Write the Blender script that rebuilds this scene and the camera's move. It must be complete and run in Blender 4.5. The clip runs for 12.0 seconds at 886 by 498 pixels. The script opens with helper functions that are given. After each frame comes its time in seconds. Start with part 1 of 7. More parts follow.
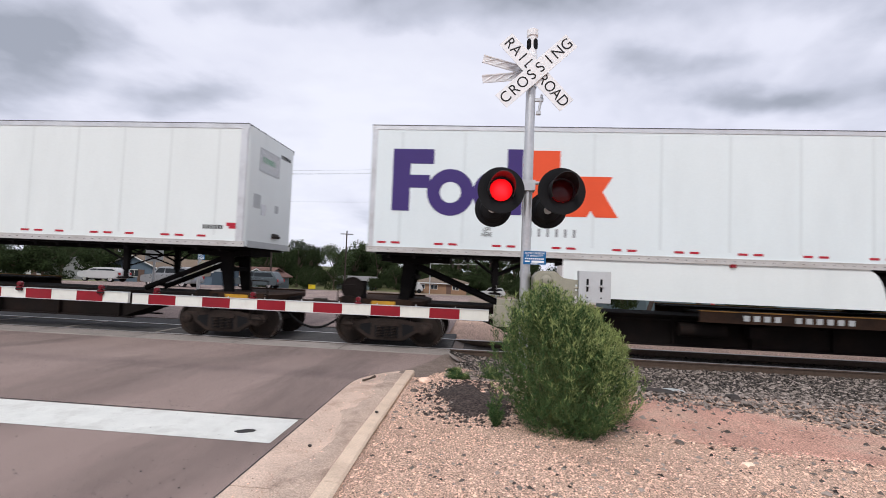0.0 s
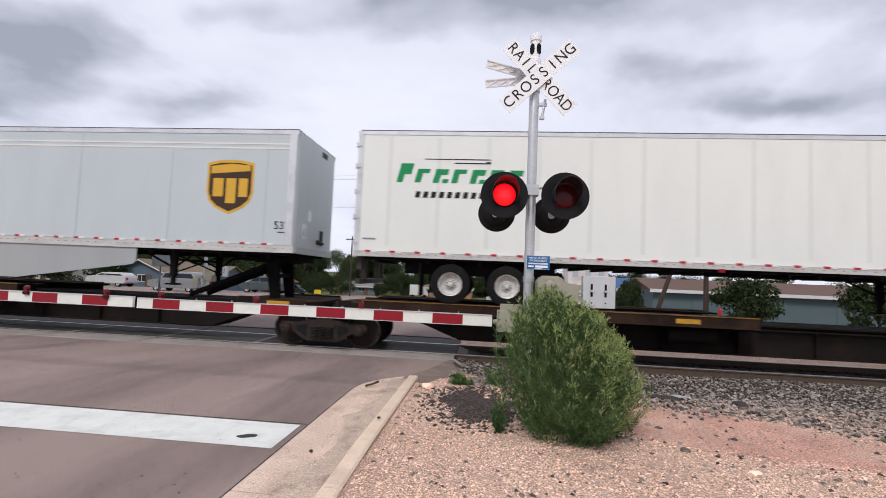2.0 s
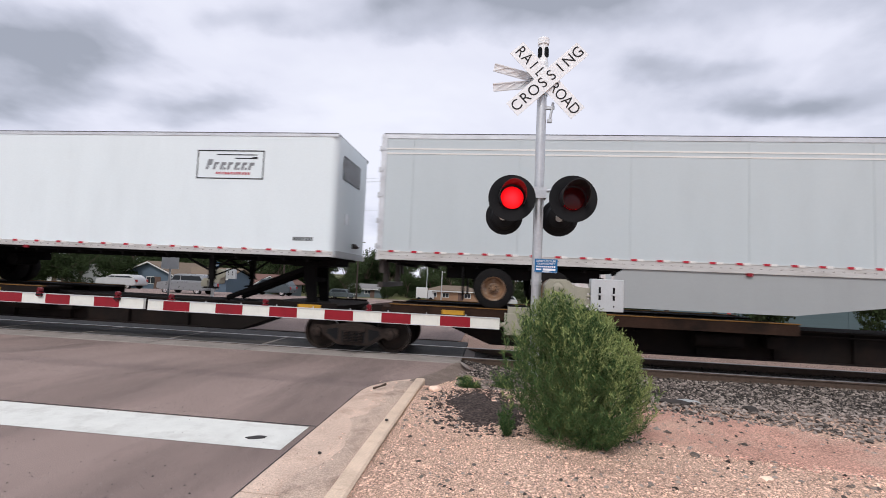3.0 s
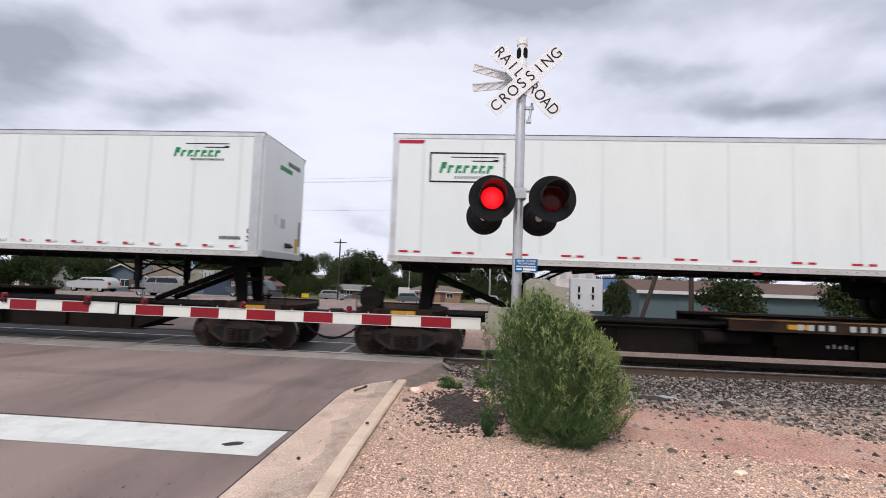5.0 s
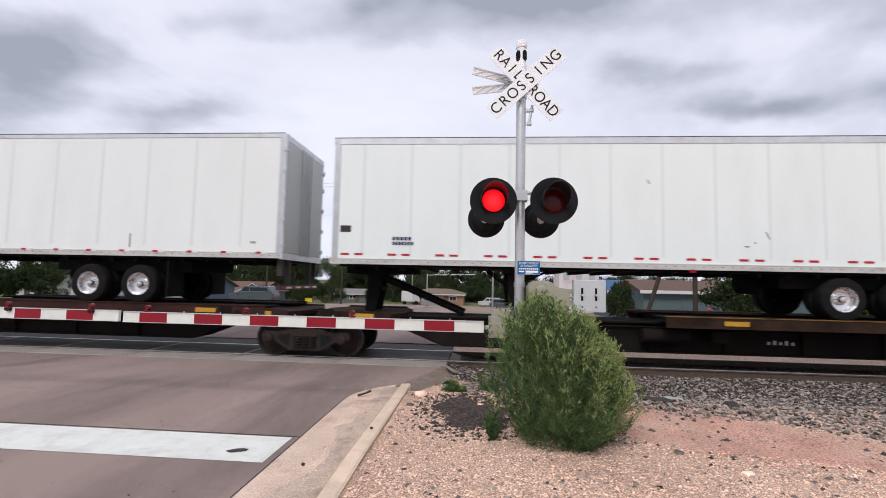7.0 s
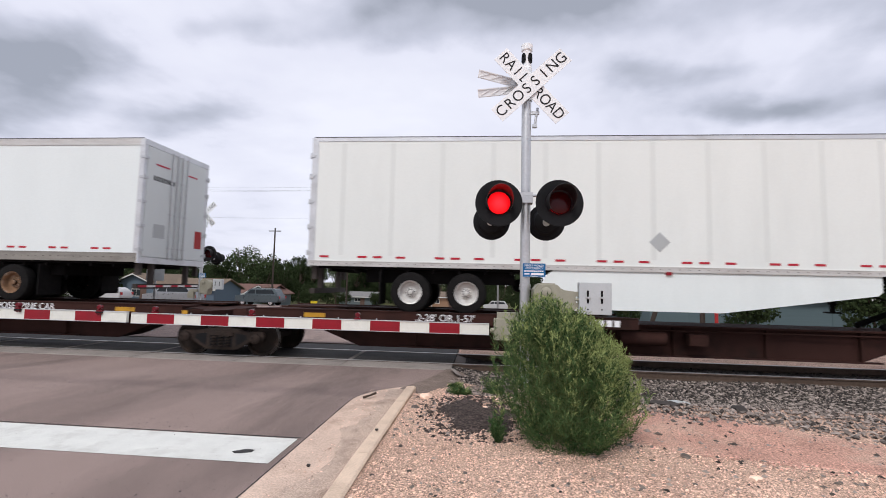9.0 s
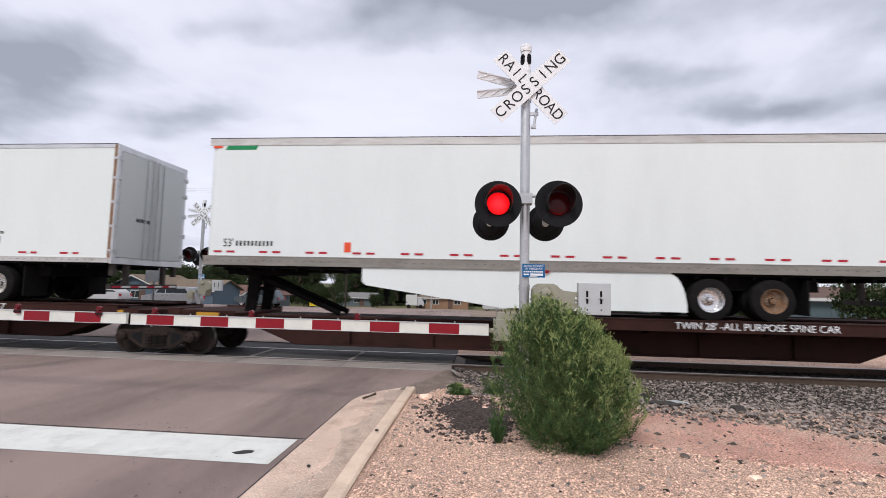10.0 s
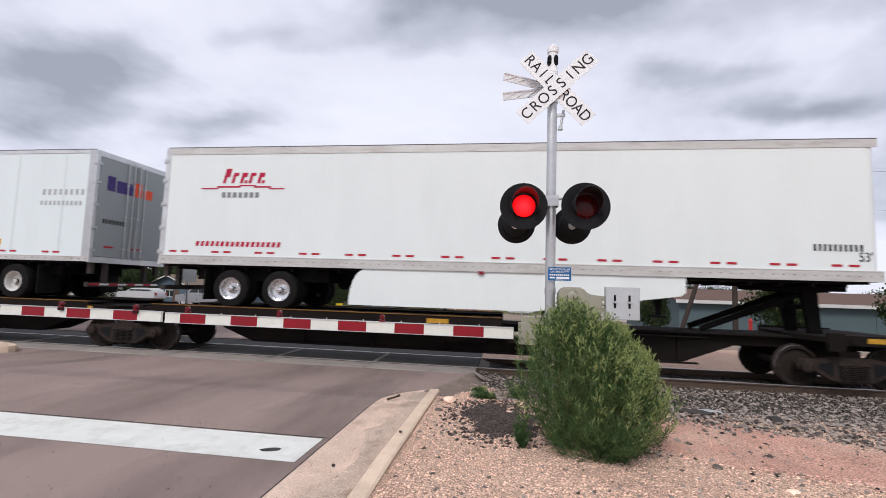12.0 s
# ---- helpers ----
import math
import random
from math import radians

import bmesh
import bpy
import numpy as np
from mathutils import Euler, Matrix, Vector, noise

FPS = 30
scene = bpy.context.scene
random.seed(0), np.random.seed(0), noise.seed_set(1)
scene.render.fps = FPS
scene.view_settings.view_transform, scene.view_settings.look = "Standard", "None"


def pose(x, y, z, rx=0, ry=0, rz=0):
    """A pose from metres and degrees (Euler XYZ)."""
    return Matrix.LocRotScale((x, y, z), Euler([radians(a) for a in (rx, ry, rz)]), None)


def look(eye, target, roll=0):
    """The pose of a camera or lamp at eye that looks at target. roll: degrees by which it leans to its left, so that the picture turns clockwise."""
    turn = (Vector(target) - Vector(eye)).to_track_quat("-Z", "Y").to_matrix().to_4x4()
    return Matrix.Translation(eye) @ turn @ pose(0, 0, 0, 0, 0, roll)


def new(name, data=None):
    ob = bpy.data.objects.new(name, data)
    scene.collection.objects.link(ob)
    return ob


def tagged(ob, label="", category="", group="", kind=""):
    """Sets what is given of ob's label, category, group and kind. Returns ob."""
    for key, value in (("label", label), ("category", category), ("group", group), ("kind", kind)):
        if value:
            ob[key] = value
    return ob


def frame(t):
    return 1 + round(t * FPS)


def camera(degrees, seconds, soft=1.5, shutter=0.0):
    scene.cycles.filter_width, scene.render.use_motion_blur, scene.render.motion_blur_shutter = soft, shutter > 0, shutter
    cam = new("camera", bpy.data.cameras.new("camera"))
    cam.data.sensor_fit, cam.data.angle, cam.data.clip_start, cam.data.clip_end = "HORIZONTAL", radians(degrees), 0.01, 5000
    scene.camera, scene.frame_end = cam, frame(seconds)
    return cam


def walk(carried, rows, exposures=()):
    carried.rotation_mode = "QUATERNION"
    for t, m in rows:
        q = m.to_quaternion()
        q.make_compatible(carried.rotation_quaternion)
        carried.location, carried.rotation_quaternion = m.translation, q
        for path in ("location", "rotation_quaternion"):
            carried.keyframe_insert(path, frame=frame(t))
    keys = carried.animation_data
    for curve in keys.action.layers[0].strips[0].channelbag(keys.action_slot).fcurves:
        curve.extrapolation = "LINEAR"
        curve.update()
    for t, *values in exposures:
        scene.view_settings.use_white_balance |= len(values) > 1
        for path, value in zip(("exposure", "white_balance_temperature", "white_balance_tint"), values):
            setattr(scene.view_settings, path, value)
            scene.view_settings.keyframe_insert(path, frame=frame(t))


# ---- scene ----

# camera and its path
cam = camera(88.7, 12.0, soft=0.9, shutter=0.1)
PATH = [
    (0.0, -0.03, -0.02, 1.849, 4.84, 2.65, -2.3), (0.5, -0.013, -0.012, 1.849, 4.92, 2.63, -2.3),
    (1.0, -0.02, -0.0, 1.839, 4.89, 2.83, -2.37), (1.5, -0.005, 0.003, 1.847, 5.18, 2.99, -2.38),
    (2.0, -0.001, -0.002, 1.842, 5.53, 3.31, -2.38), (2.5, -0.009, -0.015, 1.847, 5.96, 3.45, -2.43),
    (3.0, -0.016, -0.018, 1.843, 6.33, 3.62, -2.5), (5.0, 0.003, 0.006, 1.856, 4.1, 3.67, -1.98),
    (5.5, 0.023, 0.026, 1.853, 3.6, 3.68, -1.61), (6.0, 0.012, 0.031, 1.86, 3.56, 3.75, -1.35),
    (6.5, 0.011, 0.022, 1.858, 3.9, 3.96, -1.2), (7.0, 0.008, 0.009, 1.862, 4.47, 4.03, -1.19),
    (9.0, 0.006, 0.002, 1.85, 5.11, 4.41, -1.33), (9.5, 0.017, -0.002, 1.849, 5.05, 4.46, -1.3),
    (10.0, 0.002, -0.008, 1.848, 5.01, 4.51, -1.23), (10.5, 0.004, -0.01, 1.852, 5.47, 4.53, -1.29),
    (11.0, 0.005, -0.008, 1.853, 6.24, 4.55, -1.44), (11.5, 0.003, -0.001, 1.851, 7.19, 4.65, -1.66),
    (12.0, 0.003, -0.002, 1.843, 8.12, 4.78, -1.81)]
walk(cam, [(t, pose(x, y, z, 90 + p, r, w)) for t, x, y, z, w, p, r in PATH], exposures=[(0.0, 0.0), (12.0, 0.0)])


# ---- world and light: a bright broken overcast ----
def build_world():
    w = bpy.data.worlds.new("overcast_sky")
    w.use_nodes = True
    nt = w.node_tree
    nt.nodes.clear()
    N, K = nt.nodes.new, nt.links.new
    out, bg = N("ShaderNodeOutputWorld"), N("ShaderNodeBackground")
    sky = N("ShaderNodeTexSky")
    sky.sky_type, sky.sun_disc = 'NISHITA', False
    sky.sun_elevation, sky.sun_rotation = radians(48), radians(197)
    tint = N("ShaderNodeMix")
    tint.data_type, tint.blend_type = 'RGBA', 'MULTIPLY'
    tint.inputs[0].default_value = 1.0
    tint.inputs[7].default_value = (0.10, 0.10, 0.10, 1)
    K(sky.outputs[0], tint.inputs[6])
    # cloud layer: the view ray met with a flat deck of cloud
    co, sep = N("ShaderNodeTexCoord"), N("ShaderNodeSeparateXYZ")
    K(co.outputs["Generated"], sep.inputs[0])
    up = N("ShaderNodeMath"); up.operation = 'MAXIMUM'; up.inputs[1].default_value = 0.0
    K(sep.outputs[2], up.inputs[0])
    add = N("ShaderNodeMath"); add.operation = 'ADD'; add.inputs[1].default_value = 0.22
    K(up.outputs[0], add.inputs[0])
    dx, dy = N("ShaderNodeMath"), N("ShaderNodeMath")
    for n, k in ((dx, 0), (dy, 1)):
        n.operation = 'DIVIDE'
        K(sep.outputs[k], n.inputs[0])
        K(add.outputs[0], n.inputs[1])
    vec = N("ShaderNodeCombineXYZ")
    K(dx.outputs[0], vec.inputs[0]); K(dy.outputs[0], vec.inputs[1])
    vec.inputs[2].default_value = 3.7
    big, small = N("ShaderNodeTexNoise"), N("ShaderNodeTexNoise")
    for n, sc, det, dist in ((big, 0.75, 5, 0.3), (small, 2.2, 6, 0.2)):
        n.inputs["Scale"].default_value, n.inputs["Detail"].default_value = sc, det
        n.inputs["Distortion"].default_value = dist
        n.inputs["Roughness"].default_value = 0.55
        K(vec.outputs[0], n.inputs["Vector"])
    mix = N("ShaderNodeMix"); mix.inputs[0].default_value = 0.22
    K(big.outputs[0], mix.inputs[2]); K(small.outputs[0], mix.inputs[3])
    ramp = N("ShaderNodeValToRGB")
    e = ramp.color_ramp.elements
    e[0].position, e[0].color = 0.36, (0.39, 0.418, 0.50, 1)
    e[1].position, e[1].color = 0.515, (0.835, 0.850, 0.985, 1)
    m = e.new(0.45); m.color = (0.635, 0.660, 0.785, 1)
    m = e.new(0.60); m.color = (0.93, 0.945, 1.06, 1)
    # banks of heavier cloud, with ragged edges, on the same deck
    rag = N("ShaderNodeTexNoise")
    rag.inputs["Scale"].default_value, rag.inputs["Detail"].default_value = 3.2, 6
    K(vec.outputs[0], rag.inputs["Vector"])
    rag_v = N("ShaderNodeVectorMath"); rag_v.operation = 'MULTIPLY_ADD'
    K(rag.outputs["Color"], rag_v.inputs[0])
    rag_v.inputs[1].default_value, rag_v.inputs[2].default_value = (0.55, 0.30, 0), (-0.275, -0.15, 0)
    torn = N("ShaderNodeVectorMath"); torn.operation = 'ADD'
    K(vec.outputs[0], torn.inputs[0]); K(rag_v.outputs[0], torn.inputs[1])
    level = N("ShaderNodeMath"); level.operation = 'MULTIPLY_ADD'
    level.inputs[1].default_value, level.inputs[2].default_value = 0.8, 0.136
    K(mix.outputs[0], level.inputs[0])
    last = level.outputs[0]
    for cx, cy, rx, ry, thick in ((-1.30, 1.10, 0.36, 0.18, 0.9), (-1.48, 1.30, 0.24, 0.14, 0.55), (-1.0, 1.50, 0.34, 0.13, 0.6), (-0.66, 1.13, 0.20, 0.09, 0.4),
                                  (0.02, 1.08, 0.50, 0.15, 0.75), (0.05, 0.93, 0.62, 0.16, 0.8), (-0.22, 1.23, 0.18, 0.08, 0.4), (0.88, 1.53, 0.30, 0.10, 0.62),
                                  (0.55, 1.38, 0.20, 0.08, 0.45), (1.02, 1.04, 0.36, 0.12, 0.55), (1.20, 1.38, 0.22, 0.12, 0.45)):
        off = N("ShaderNodeVectorMath"); off.operation = 'SUBTRACT'
        off.inputs[1].default_value = (cx, cy, 3.7)
        K(torn.outputs[0], off.inputs[0])
        size = N("ShaderNodeVectorMath"); size.operation = 'MULTIPLY'
        size.inputs[1].default_value = (1 / rx, 1 / ry, 0)
        K(off.outputs[0], size.inputs[0])
        far = N("ShaderNodeVectorMath"); far.operation = 'LENGTH'
        K(size.outputs[0], far.inputs[0])
        soft = N("ShaderNodeMapRange"); soft.interpolation_type = 'SMOOTHSTEP'
        soft.inputs[1].default_value, soft.inputs[2].default_value = 0.1, 1.35
        soft.inputs[3].default_value, soft.inputs[4].default_value = -0.185 * thick, 0.0
        K(far.outputs["Value"], soft.inputs[0])
        total = N("ShaderNodeMath"); total.operation = 'ADD'
        K(last, total.inputs[0]); K(soft.outputs[0], total.inputs[1])
        last = total.outputs[0]
    K(last, ramp.inputs[0])
    cover = N("ShaderNodeMix"); cover.data_type = 'RGBA'; cover.inputs[0].default_value = 0.94
    K(tint.outputs[2], cover.inputs[6]); K(ramp.outputs[0], cover.inputs[7])
    K(cover.outputs[2], bg.inputs[0])
    bg.inputs[1].default_value = 1.0
    K(bg.outputs[0], out.inputs[0])
    scene.world = w
    sun = new("sun", bpy.data.lights.new("sun", 'SUN'))
    sun.data.energy, sun.data.angle, sun.data.color = 2.0, radians(18), (1.0, 0.97, 0.94)
    sun.matrix_world = look((-3.5, -11, 13), (0, 0, 0))


build_world()


# ---- materials ----
def material(name, color, rough=0.6, metal=0.0, vary=0.15, scale=4.0, bump=0.1, fine=60.0, dirt=None, amount=0.0, stretch=(1, 1, 1), random_tint=0.0, spec=0.2, grit=0.0, grain=200.0):
    """A painted, mineral or metal surface: two scales of variation, stains of another colour, and a fine relief."""
    m = bpy.data.materials.new(name)
    m.use_nodes = True
    nt = m.node_tree
    N, K = nt.nodes.new, nt.links.new
    b = nt.nodes["Principled BSDF"]
    b.inputs["Metallic"].default_value = metal
    b.inputs["Specular IOR Level"].default_value = spec
    co, mp = N("ShaderNodeTexCoord"), N("ShaderNodeMapping")
    mp.inputs["Scale"].default_value = stretch
    K(co.outputs["Object"], mp.inputs[0])
    n1, n2 = N("ShaderNodeTexNoise"), N("ShaderNodeTexNoise")
    n1.inputs["Scale"].default_value, n1.inputs["Detail"].default_value = scale, 5
    n2.inputs["Scale"].default_value, n2.inputs["Detail"].default_value = fine, 4
    K(mp.outputs[0], n1.inputs["Vector"]); K(co.outputs["Object"], n2.inputs["Vector"])
    avg = N("ShaderNodeMix"); avg.inputs[0].default_value = 0.45
    K(n1.outputs[0], avg.inputs[2]); K(n2.outputs[0], avg.inputs[3])
    rng = N("ShaderNodeMapRange")
    rng.inputs[1].default_value, rng.inputs[2].default_value = 0.3, 0.7
    rng.inputs[3].default_value, rng.inputs[4].default_value = 1 - vary, 1 + vary
    K(avg.outputs[0], rng.inputs[0])
    mul = N("ShaderNodeMix"); mul.data_type, mul.blend_type = 'RGBA', 'MULTIPLY'
    mul.inputs[0].default_value = 1.0
    mul.inputs[6].default_value = (*color, 1)
    K(rng.outputs[0], mul.inputs[7])
    last = mul.outputs[2]
    if dirt:
        n3 = N("ShaderNodeTexNoise")
        n3.inputs["Scale"].default_value, n3.inputs["Detail"].default_value = scale * 0.7, 7
        n3.inputs["Roughness"].default_value = 0.65
        K(mp.outputs[0], n3.inputs["Vector"])
        r3 = N("ShaderNodeMapRange")
        r3.inputs[1].default_value, r3.inputs[2].default_value = 0.5, 0.72
        r3.inputs[3].default_value, r3.inputs[4].default_value = 0.0, amount
        K(n3.outputs[0], r3.inputs[0])
        dm = N("ShaderNodeMix"); dm.data_type = 'RGBA'
        dm.inputs[7].default_value = (*dirt, 1)
        K(r3.outputs[0], dm.inputs[0]); K(last, dm.inputs[6])
        last = dm.outputs[2]
    if grit:
        n4 = N("ShaderNodeTexNoise")
        n4.inputs["Scale"].default_value, n4.inputs["Detail"].default_value = grain, 3
        K(co.outputs["Object"], n4.inputs["Vector"])
        r4 = N("ShaderNodeMapRange")
        r4.inputs[1].default_value, r4.inputs[2].default_value = 0.36, 0.64
        r4.inputs[3].default_value, r4.inputs[4].default_value = 1 - grit, 1 + grit
        K(n4.outputs[0], r4.inputs[0])
        gm = N("ShaderNodeMix"); gm.data_type, gm.blend_type = 'RGBA', 'MULTIPLY'
        gm.inputs[0].default_value = 1.0
        K(last, gm.inputs[6]); K(r4.outputs[0], gm.inputs[7])
        last = gm.outputs[2]
    if random_tint:
        geo = N("ShaderNodeNewGeometry")
        rr = N("ShaderNodeMapRange")
        rr.inputs[3].default_value, rr.inputs[4].default_value = 1 - random_tint, 1 + random_tint
        K(geo.outputs["Random Per Island"], rr.inputs[0])
        tm = N("ShaderNodeMix"); tm.data_type, tm.blend_type = 'RGBA', 'MULTIPLY'
        tm.inputs[0].default_value = 1.0
        K(last, tm.inputs[6]); K(rr.outputs[0], tm.inputs[7])
        last = tm.outputs[2]
    K(last, b.inputs["Base Color"])
    rr = N("ShaderNodeMapRange")
    rr.inputs[3].default_value, rr.inputs[4].default_value = max(rough - 0.1, 0.03), min(rough + 0.1, 1)
    K(n1.outputs[0], rr.inputs[0]); K(rr.outputs[0], b.inputs["Roughness"])
    if bump:
        bp = N("ShaderNodeBump"); bp.inputs["Strength"].default_value = bump
        bp.inputs["Distance"].default_value = 0.02
        K(n2.outputs[0], bp.inputs["Height"]); K(bp.outputs[0], b.inputs["Normal"])
    return m


def glow(name, color, power):
    m = material(name, color, 0.3, vary=0.05)
    b = m.node_tree.nodes["Principled BSDF"]
    b.inputs["Emission Color"].default_value = (*color, 1)
    b.inputs["Emission Strength"].default_value = power
    return m


def lens_glow(name, rim, core):
    """A lit lens: a hot core that fades to deep red at the rim."""
    m = glow(name, rim, 1.0)
    nt = m.node_tree
    N, K = nt.nodes.new, nt.links.new
    b = nt.nodes["Principled BSDF"]
    co, flat, far, fade, mix = N("ShaderNodeTexCoord"), N("ShaderNodeVectorMath"), N("ShaderNodeVectorMath"), N("ShaderNodeMapRange"), N("ShaderNodeMix")
    flat.operation, flat.inputs[1].default_value = 'MULTIPLY', (1, 0, 1)
    far.operation = 'LENGTH'
    K(co.outputs["Object"], flat.inputs[0]); K(flat.outputs[0], far.inputs[0])
    fade.interpolation_type = 'SMOOTHSTEP'
    fade.inputs[1].default_value, fade.inputs[2].default_value = 0.0, 0.15
    K(far.outputs["Value"], fade.inputs[0])
    mix.data_type = 'RGBA'
    mix.inputs[6].default_value, mix.inputs[7].default_value = (*core, 1), (*rim, 1)
    K(fade.outputs[0], mix.inputs[0]); K(mix.outputs[2], b.inputs["Emission Color"])
    b.inputs["Emission Strength"].default_value = 1.9
    return m


def glass(name, color):
    m = material(name, color, 0.08, vary=0.02, bump=0)
    return m


M = {}
M["asphalt"] = material("asphalt", (0.262, 0.199, 0.178), 0.9, vary=0.34, scale=0.55, bump=0.04, fine=160, dirt=(0.115, 0.090, 0.083), amount=1.0, stretch=(1, 0.2, 1), grit=0.42, grain=170, spec=0.12)
M["patch"] = material("asphalt_patch", (0.045, 0.043, 0.042), 0.8, vary=0.3, scale=3, bump=0.6, fine=90)
M["line"] = material("road_paint_white", (0.66, 0.665, 0.625), 0.7, vary=0.1, scale=5, bump=0.35, fine=110, dirt=(0.40, 0.38, 0.35), amount=0.45)
M["concrete"] = material("pan_concrete", (0.60, 0.455, 0.365), 0.9, vary=0.16, scale=3, bump=0.35, fine=70, dirt=(0.36, 0.25, 0.19), amount=0.85, grit=0.18, grain=90)
M["kerb"] = material("kerb_concrete", (0.66, 0.515, 0.395), 0.85, vary=0.1, scale=4, bump=0.25, fine=80, dirt=(0.42, 0.31, 0.235), amount=0.45, grit=0.1, grain=90)
M["panel"] = material("crossing_panel", (0.058, 0.054, 0.052), 0.7, vary=0.3, scale=2, bump=0.4, fine=60, dirt=(0.12, 0.108, 0.1), amount=0.6, stretch=(0.4, 2, 1), spec=0.15)
M["panel_edge"] = material("crossing_edge", (0.30, 0.265, 0.24), 0.8, vary=0.3, scale=0.7, bump=0.4, fine=60, dirt=(0.10, 0.088, 0.083), amount=1.0, grit=0.2)
M["soil"] = material("gravel_bed", (0.55, 0.375, 0.285), 0.95, vary=0.15, scale=1.2, bump=1.0, fine=60, dirt=(0.40, 0.245, 0.185), amount=0.6, grit=0.65, grain=75)
M["dirt_far"] = material("dry_dirt", (0.25, 0.19, 0.15), 0.95, vary=0.25, scale=0.15, bump=0.5, fine=8, dirt=(0.13, 0.125, 0.06), amount=0.8)
M["dark_soil"] = material("dark_soil", (0.062, 0.047, 0.042), 0.95, vary=0.4, scale=7, bump=1.0, fine=40, grit=0.7, grain=36)
M["stone_pink"] = material("pink_stone", (0.68, 0.475, 0.37), 0.9, vary=0.2, scale=12, bump=0.3, fine=90, random_tint=0.62)
M["ballast_bed"] = material("ballast_bed", (0.052, 0.045, 0.041), 0.95, vary=0.3, scale=3, bump=1.0, fine=30, grit=0.6, grain=28)
M["stone_grey"] = material("ballast_stone", (0.208, 0.175, 0.154), 0.9, vary=0.25, scale=12, bump=0.3, fine=90, random_tint=0.9)
# much darker ballast stone: shade from the train above is in this colour
M["shaded_stone"] = material("shaded_ballast", (0.045, 0.038, 0.034), 0.9, vary=0.25, scale=12, bump=0.3, fine=90, random_tint=0.6)
M["stone_red"] = material("red_stone", (0.54, 0.31, 0.25), 0.9, vary=0.25, scale=12, bump=0.3, fine=90, random_tint=0.6)
M["red_soil"] = material("red_soil", (0.50, 0.285, 0.22), 0.95, vary=0.25, scale=2, bump=1.0, fine=60, dirt=(0.54, 0.37, 0.285), amount=1.0, grit=0.5, grain=70)
M["gutter_dirt"] = material("gutter_dirt", (0.50, 0.385, 0.31), 0.95, vary=0.2, scale=5, bump=0.6, fine=60, dirt=(0.25, 0.18, 0.14), amount=0.95, grit=0.25, grain=80)
M["rail"] = material("rail_steel", (0.12, 0.085, 0.065), 0.6, 0.5, vary=0.3, scale=9, fine=60)
M["rail_head"] = material("rail_head", (0.40, 0.37, 0.35), 0.34, 1.0, vary=0.15, scale=6, bump=0.02, dirt=(0.24, 0.17, 0.13), amount=0.5)
M["tie"] = material("wood_tie", (0.085, 0.065, 0.052), 0.9, vary=0.3, scale=5, bump=0.6, fine=40, stretch=(6, 0.8, 1))
M["galv"] = material("galvanised", (0.52, 0.53, 0.54), 0.42, 0.75, vary=0.14, scale=6, bump=0.08, fine=40)
M["alum"] = material("aluminium", (0.62, 0.63, 0.64), 0.38, 0.6, vary=0.12, scale=3, bump=0.05, fine=30, dirt=(0.36, 0.34, 0.32), amount=0.4)
M["alum_lt"] = material("alu_rail", (0.55, 0.54, 0.52), 0.5, 0.25, vary=0.14, scale=2, bump=0.06, fine=40, dirt=(0.32, 0.28, 0.245), amount=0.6, stretch=(1, 1, 5))
M["rail_grimy"] = material("grimy_alu_rail", (0.26, 0.245, 0.22), 0.6, 0.2, vary=0.2, scale=2, bump=0.06, fine=40, dirt=(0.14, 0.12, 0.10), amount=0.6, stretch=(1, 1, 5))
M["sign_white"] = material("sign_white", (0.80, 0.81, 0.82), 0.45, vary=0.04, scale=4, bump=0.02, dirt=(0.6, 0.6, 0.6), amount=0.3)
M["ink"] = material("black_ink", (0.015, 0.015, 0.016), 0.55, vary=0.1)
M["black"] = material("black_paint", (0.010, 0.010, 0.011), 0.6, vary=0.25, scale=6, spec=0.12)
M["hood"] = material("hood_gloss_black", (0.02, 0.02, 0.021), 0.38, vary=0.2, scale=6, spec=0.45)
M["under"] = material("black_steel", (0.008, 0.0075, 0.0075), 0.85, vary=0.35, scale=4, dirt=(0.018, 0.015, 0.013), amount=0.4, spec=0.05)
M["rubber"] = material("rubber", (0.012, 0.0115, 0.0115), 0.9, vary=0.3, scale=8, bump=0.2, dirt=(0.026, 0.023, 0.021), amount=0.4, spec=0.08)
M["rim"] = material("rim_white", (0.62, 0.61, 0.58), 0.45, 0.3, vary=0.15, scale=7, dirt=(0.20, 0.12, 0.07), amount=0.55)
M["rim_alu"] = material("rim_polished", (0.72, 0.72, 0.72), 0.25, 0.9, vary=0.1, scale=7)
M["rim_rust"] = material("rim_rusty", (0.22, 0.13, 0.075), 0.7, 0.2, vary=0.35, scale=9, dirt=(0.5, 0.47, 0.42), amount=0.5)
M["hub"] = material("hub_dark", (0.05, 0.042, 0.038), 0.6, 0.3, vary=0.3)
M["car_brown"] = material("car_oxide", (0.042, 0.019, 0.0155), 0.8, 0.0, vary=0.3, scale=2, bump=0.15, dirt=(0.018, 0.012, 0.010), amount=0.9, spec=0.1)
M["car_rust"] = material("car_rust", (0.036, 0.021, 0.015), 0.9, 0.0, vary=0.4, scale=2, bump=0.2, dirt=(0.012, 0.010, 0.009), amount=1.0, spec=0.06)
M["car_dark"] = material("car_grime", (0.014, 0.0115, 0.0105), 0.9, 0.0, vary=0.3, scale=1.5, bump=0.2, dirt=(0.034, 0.020, 0.015), amount=0.5, spec=0.06)
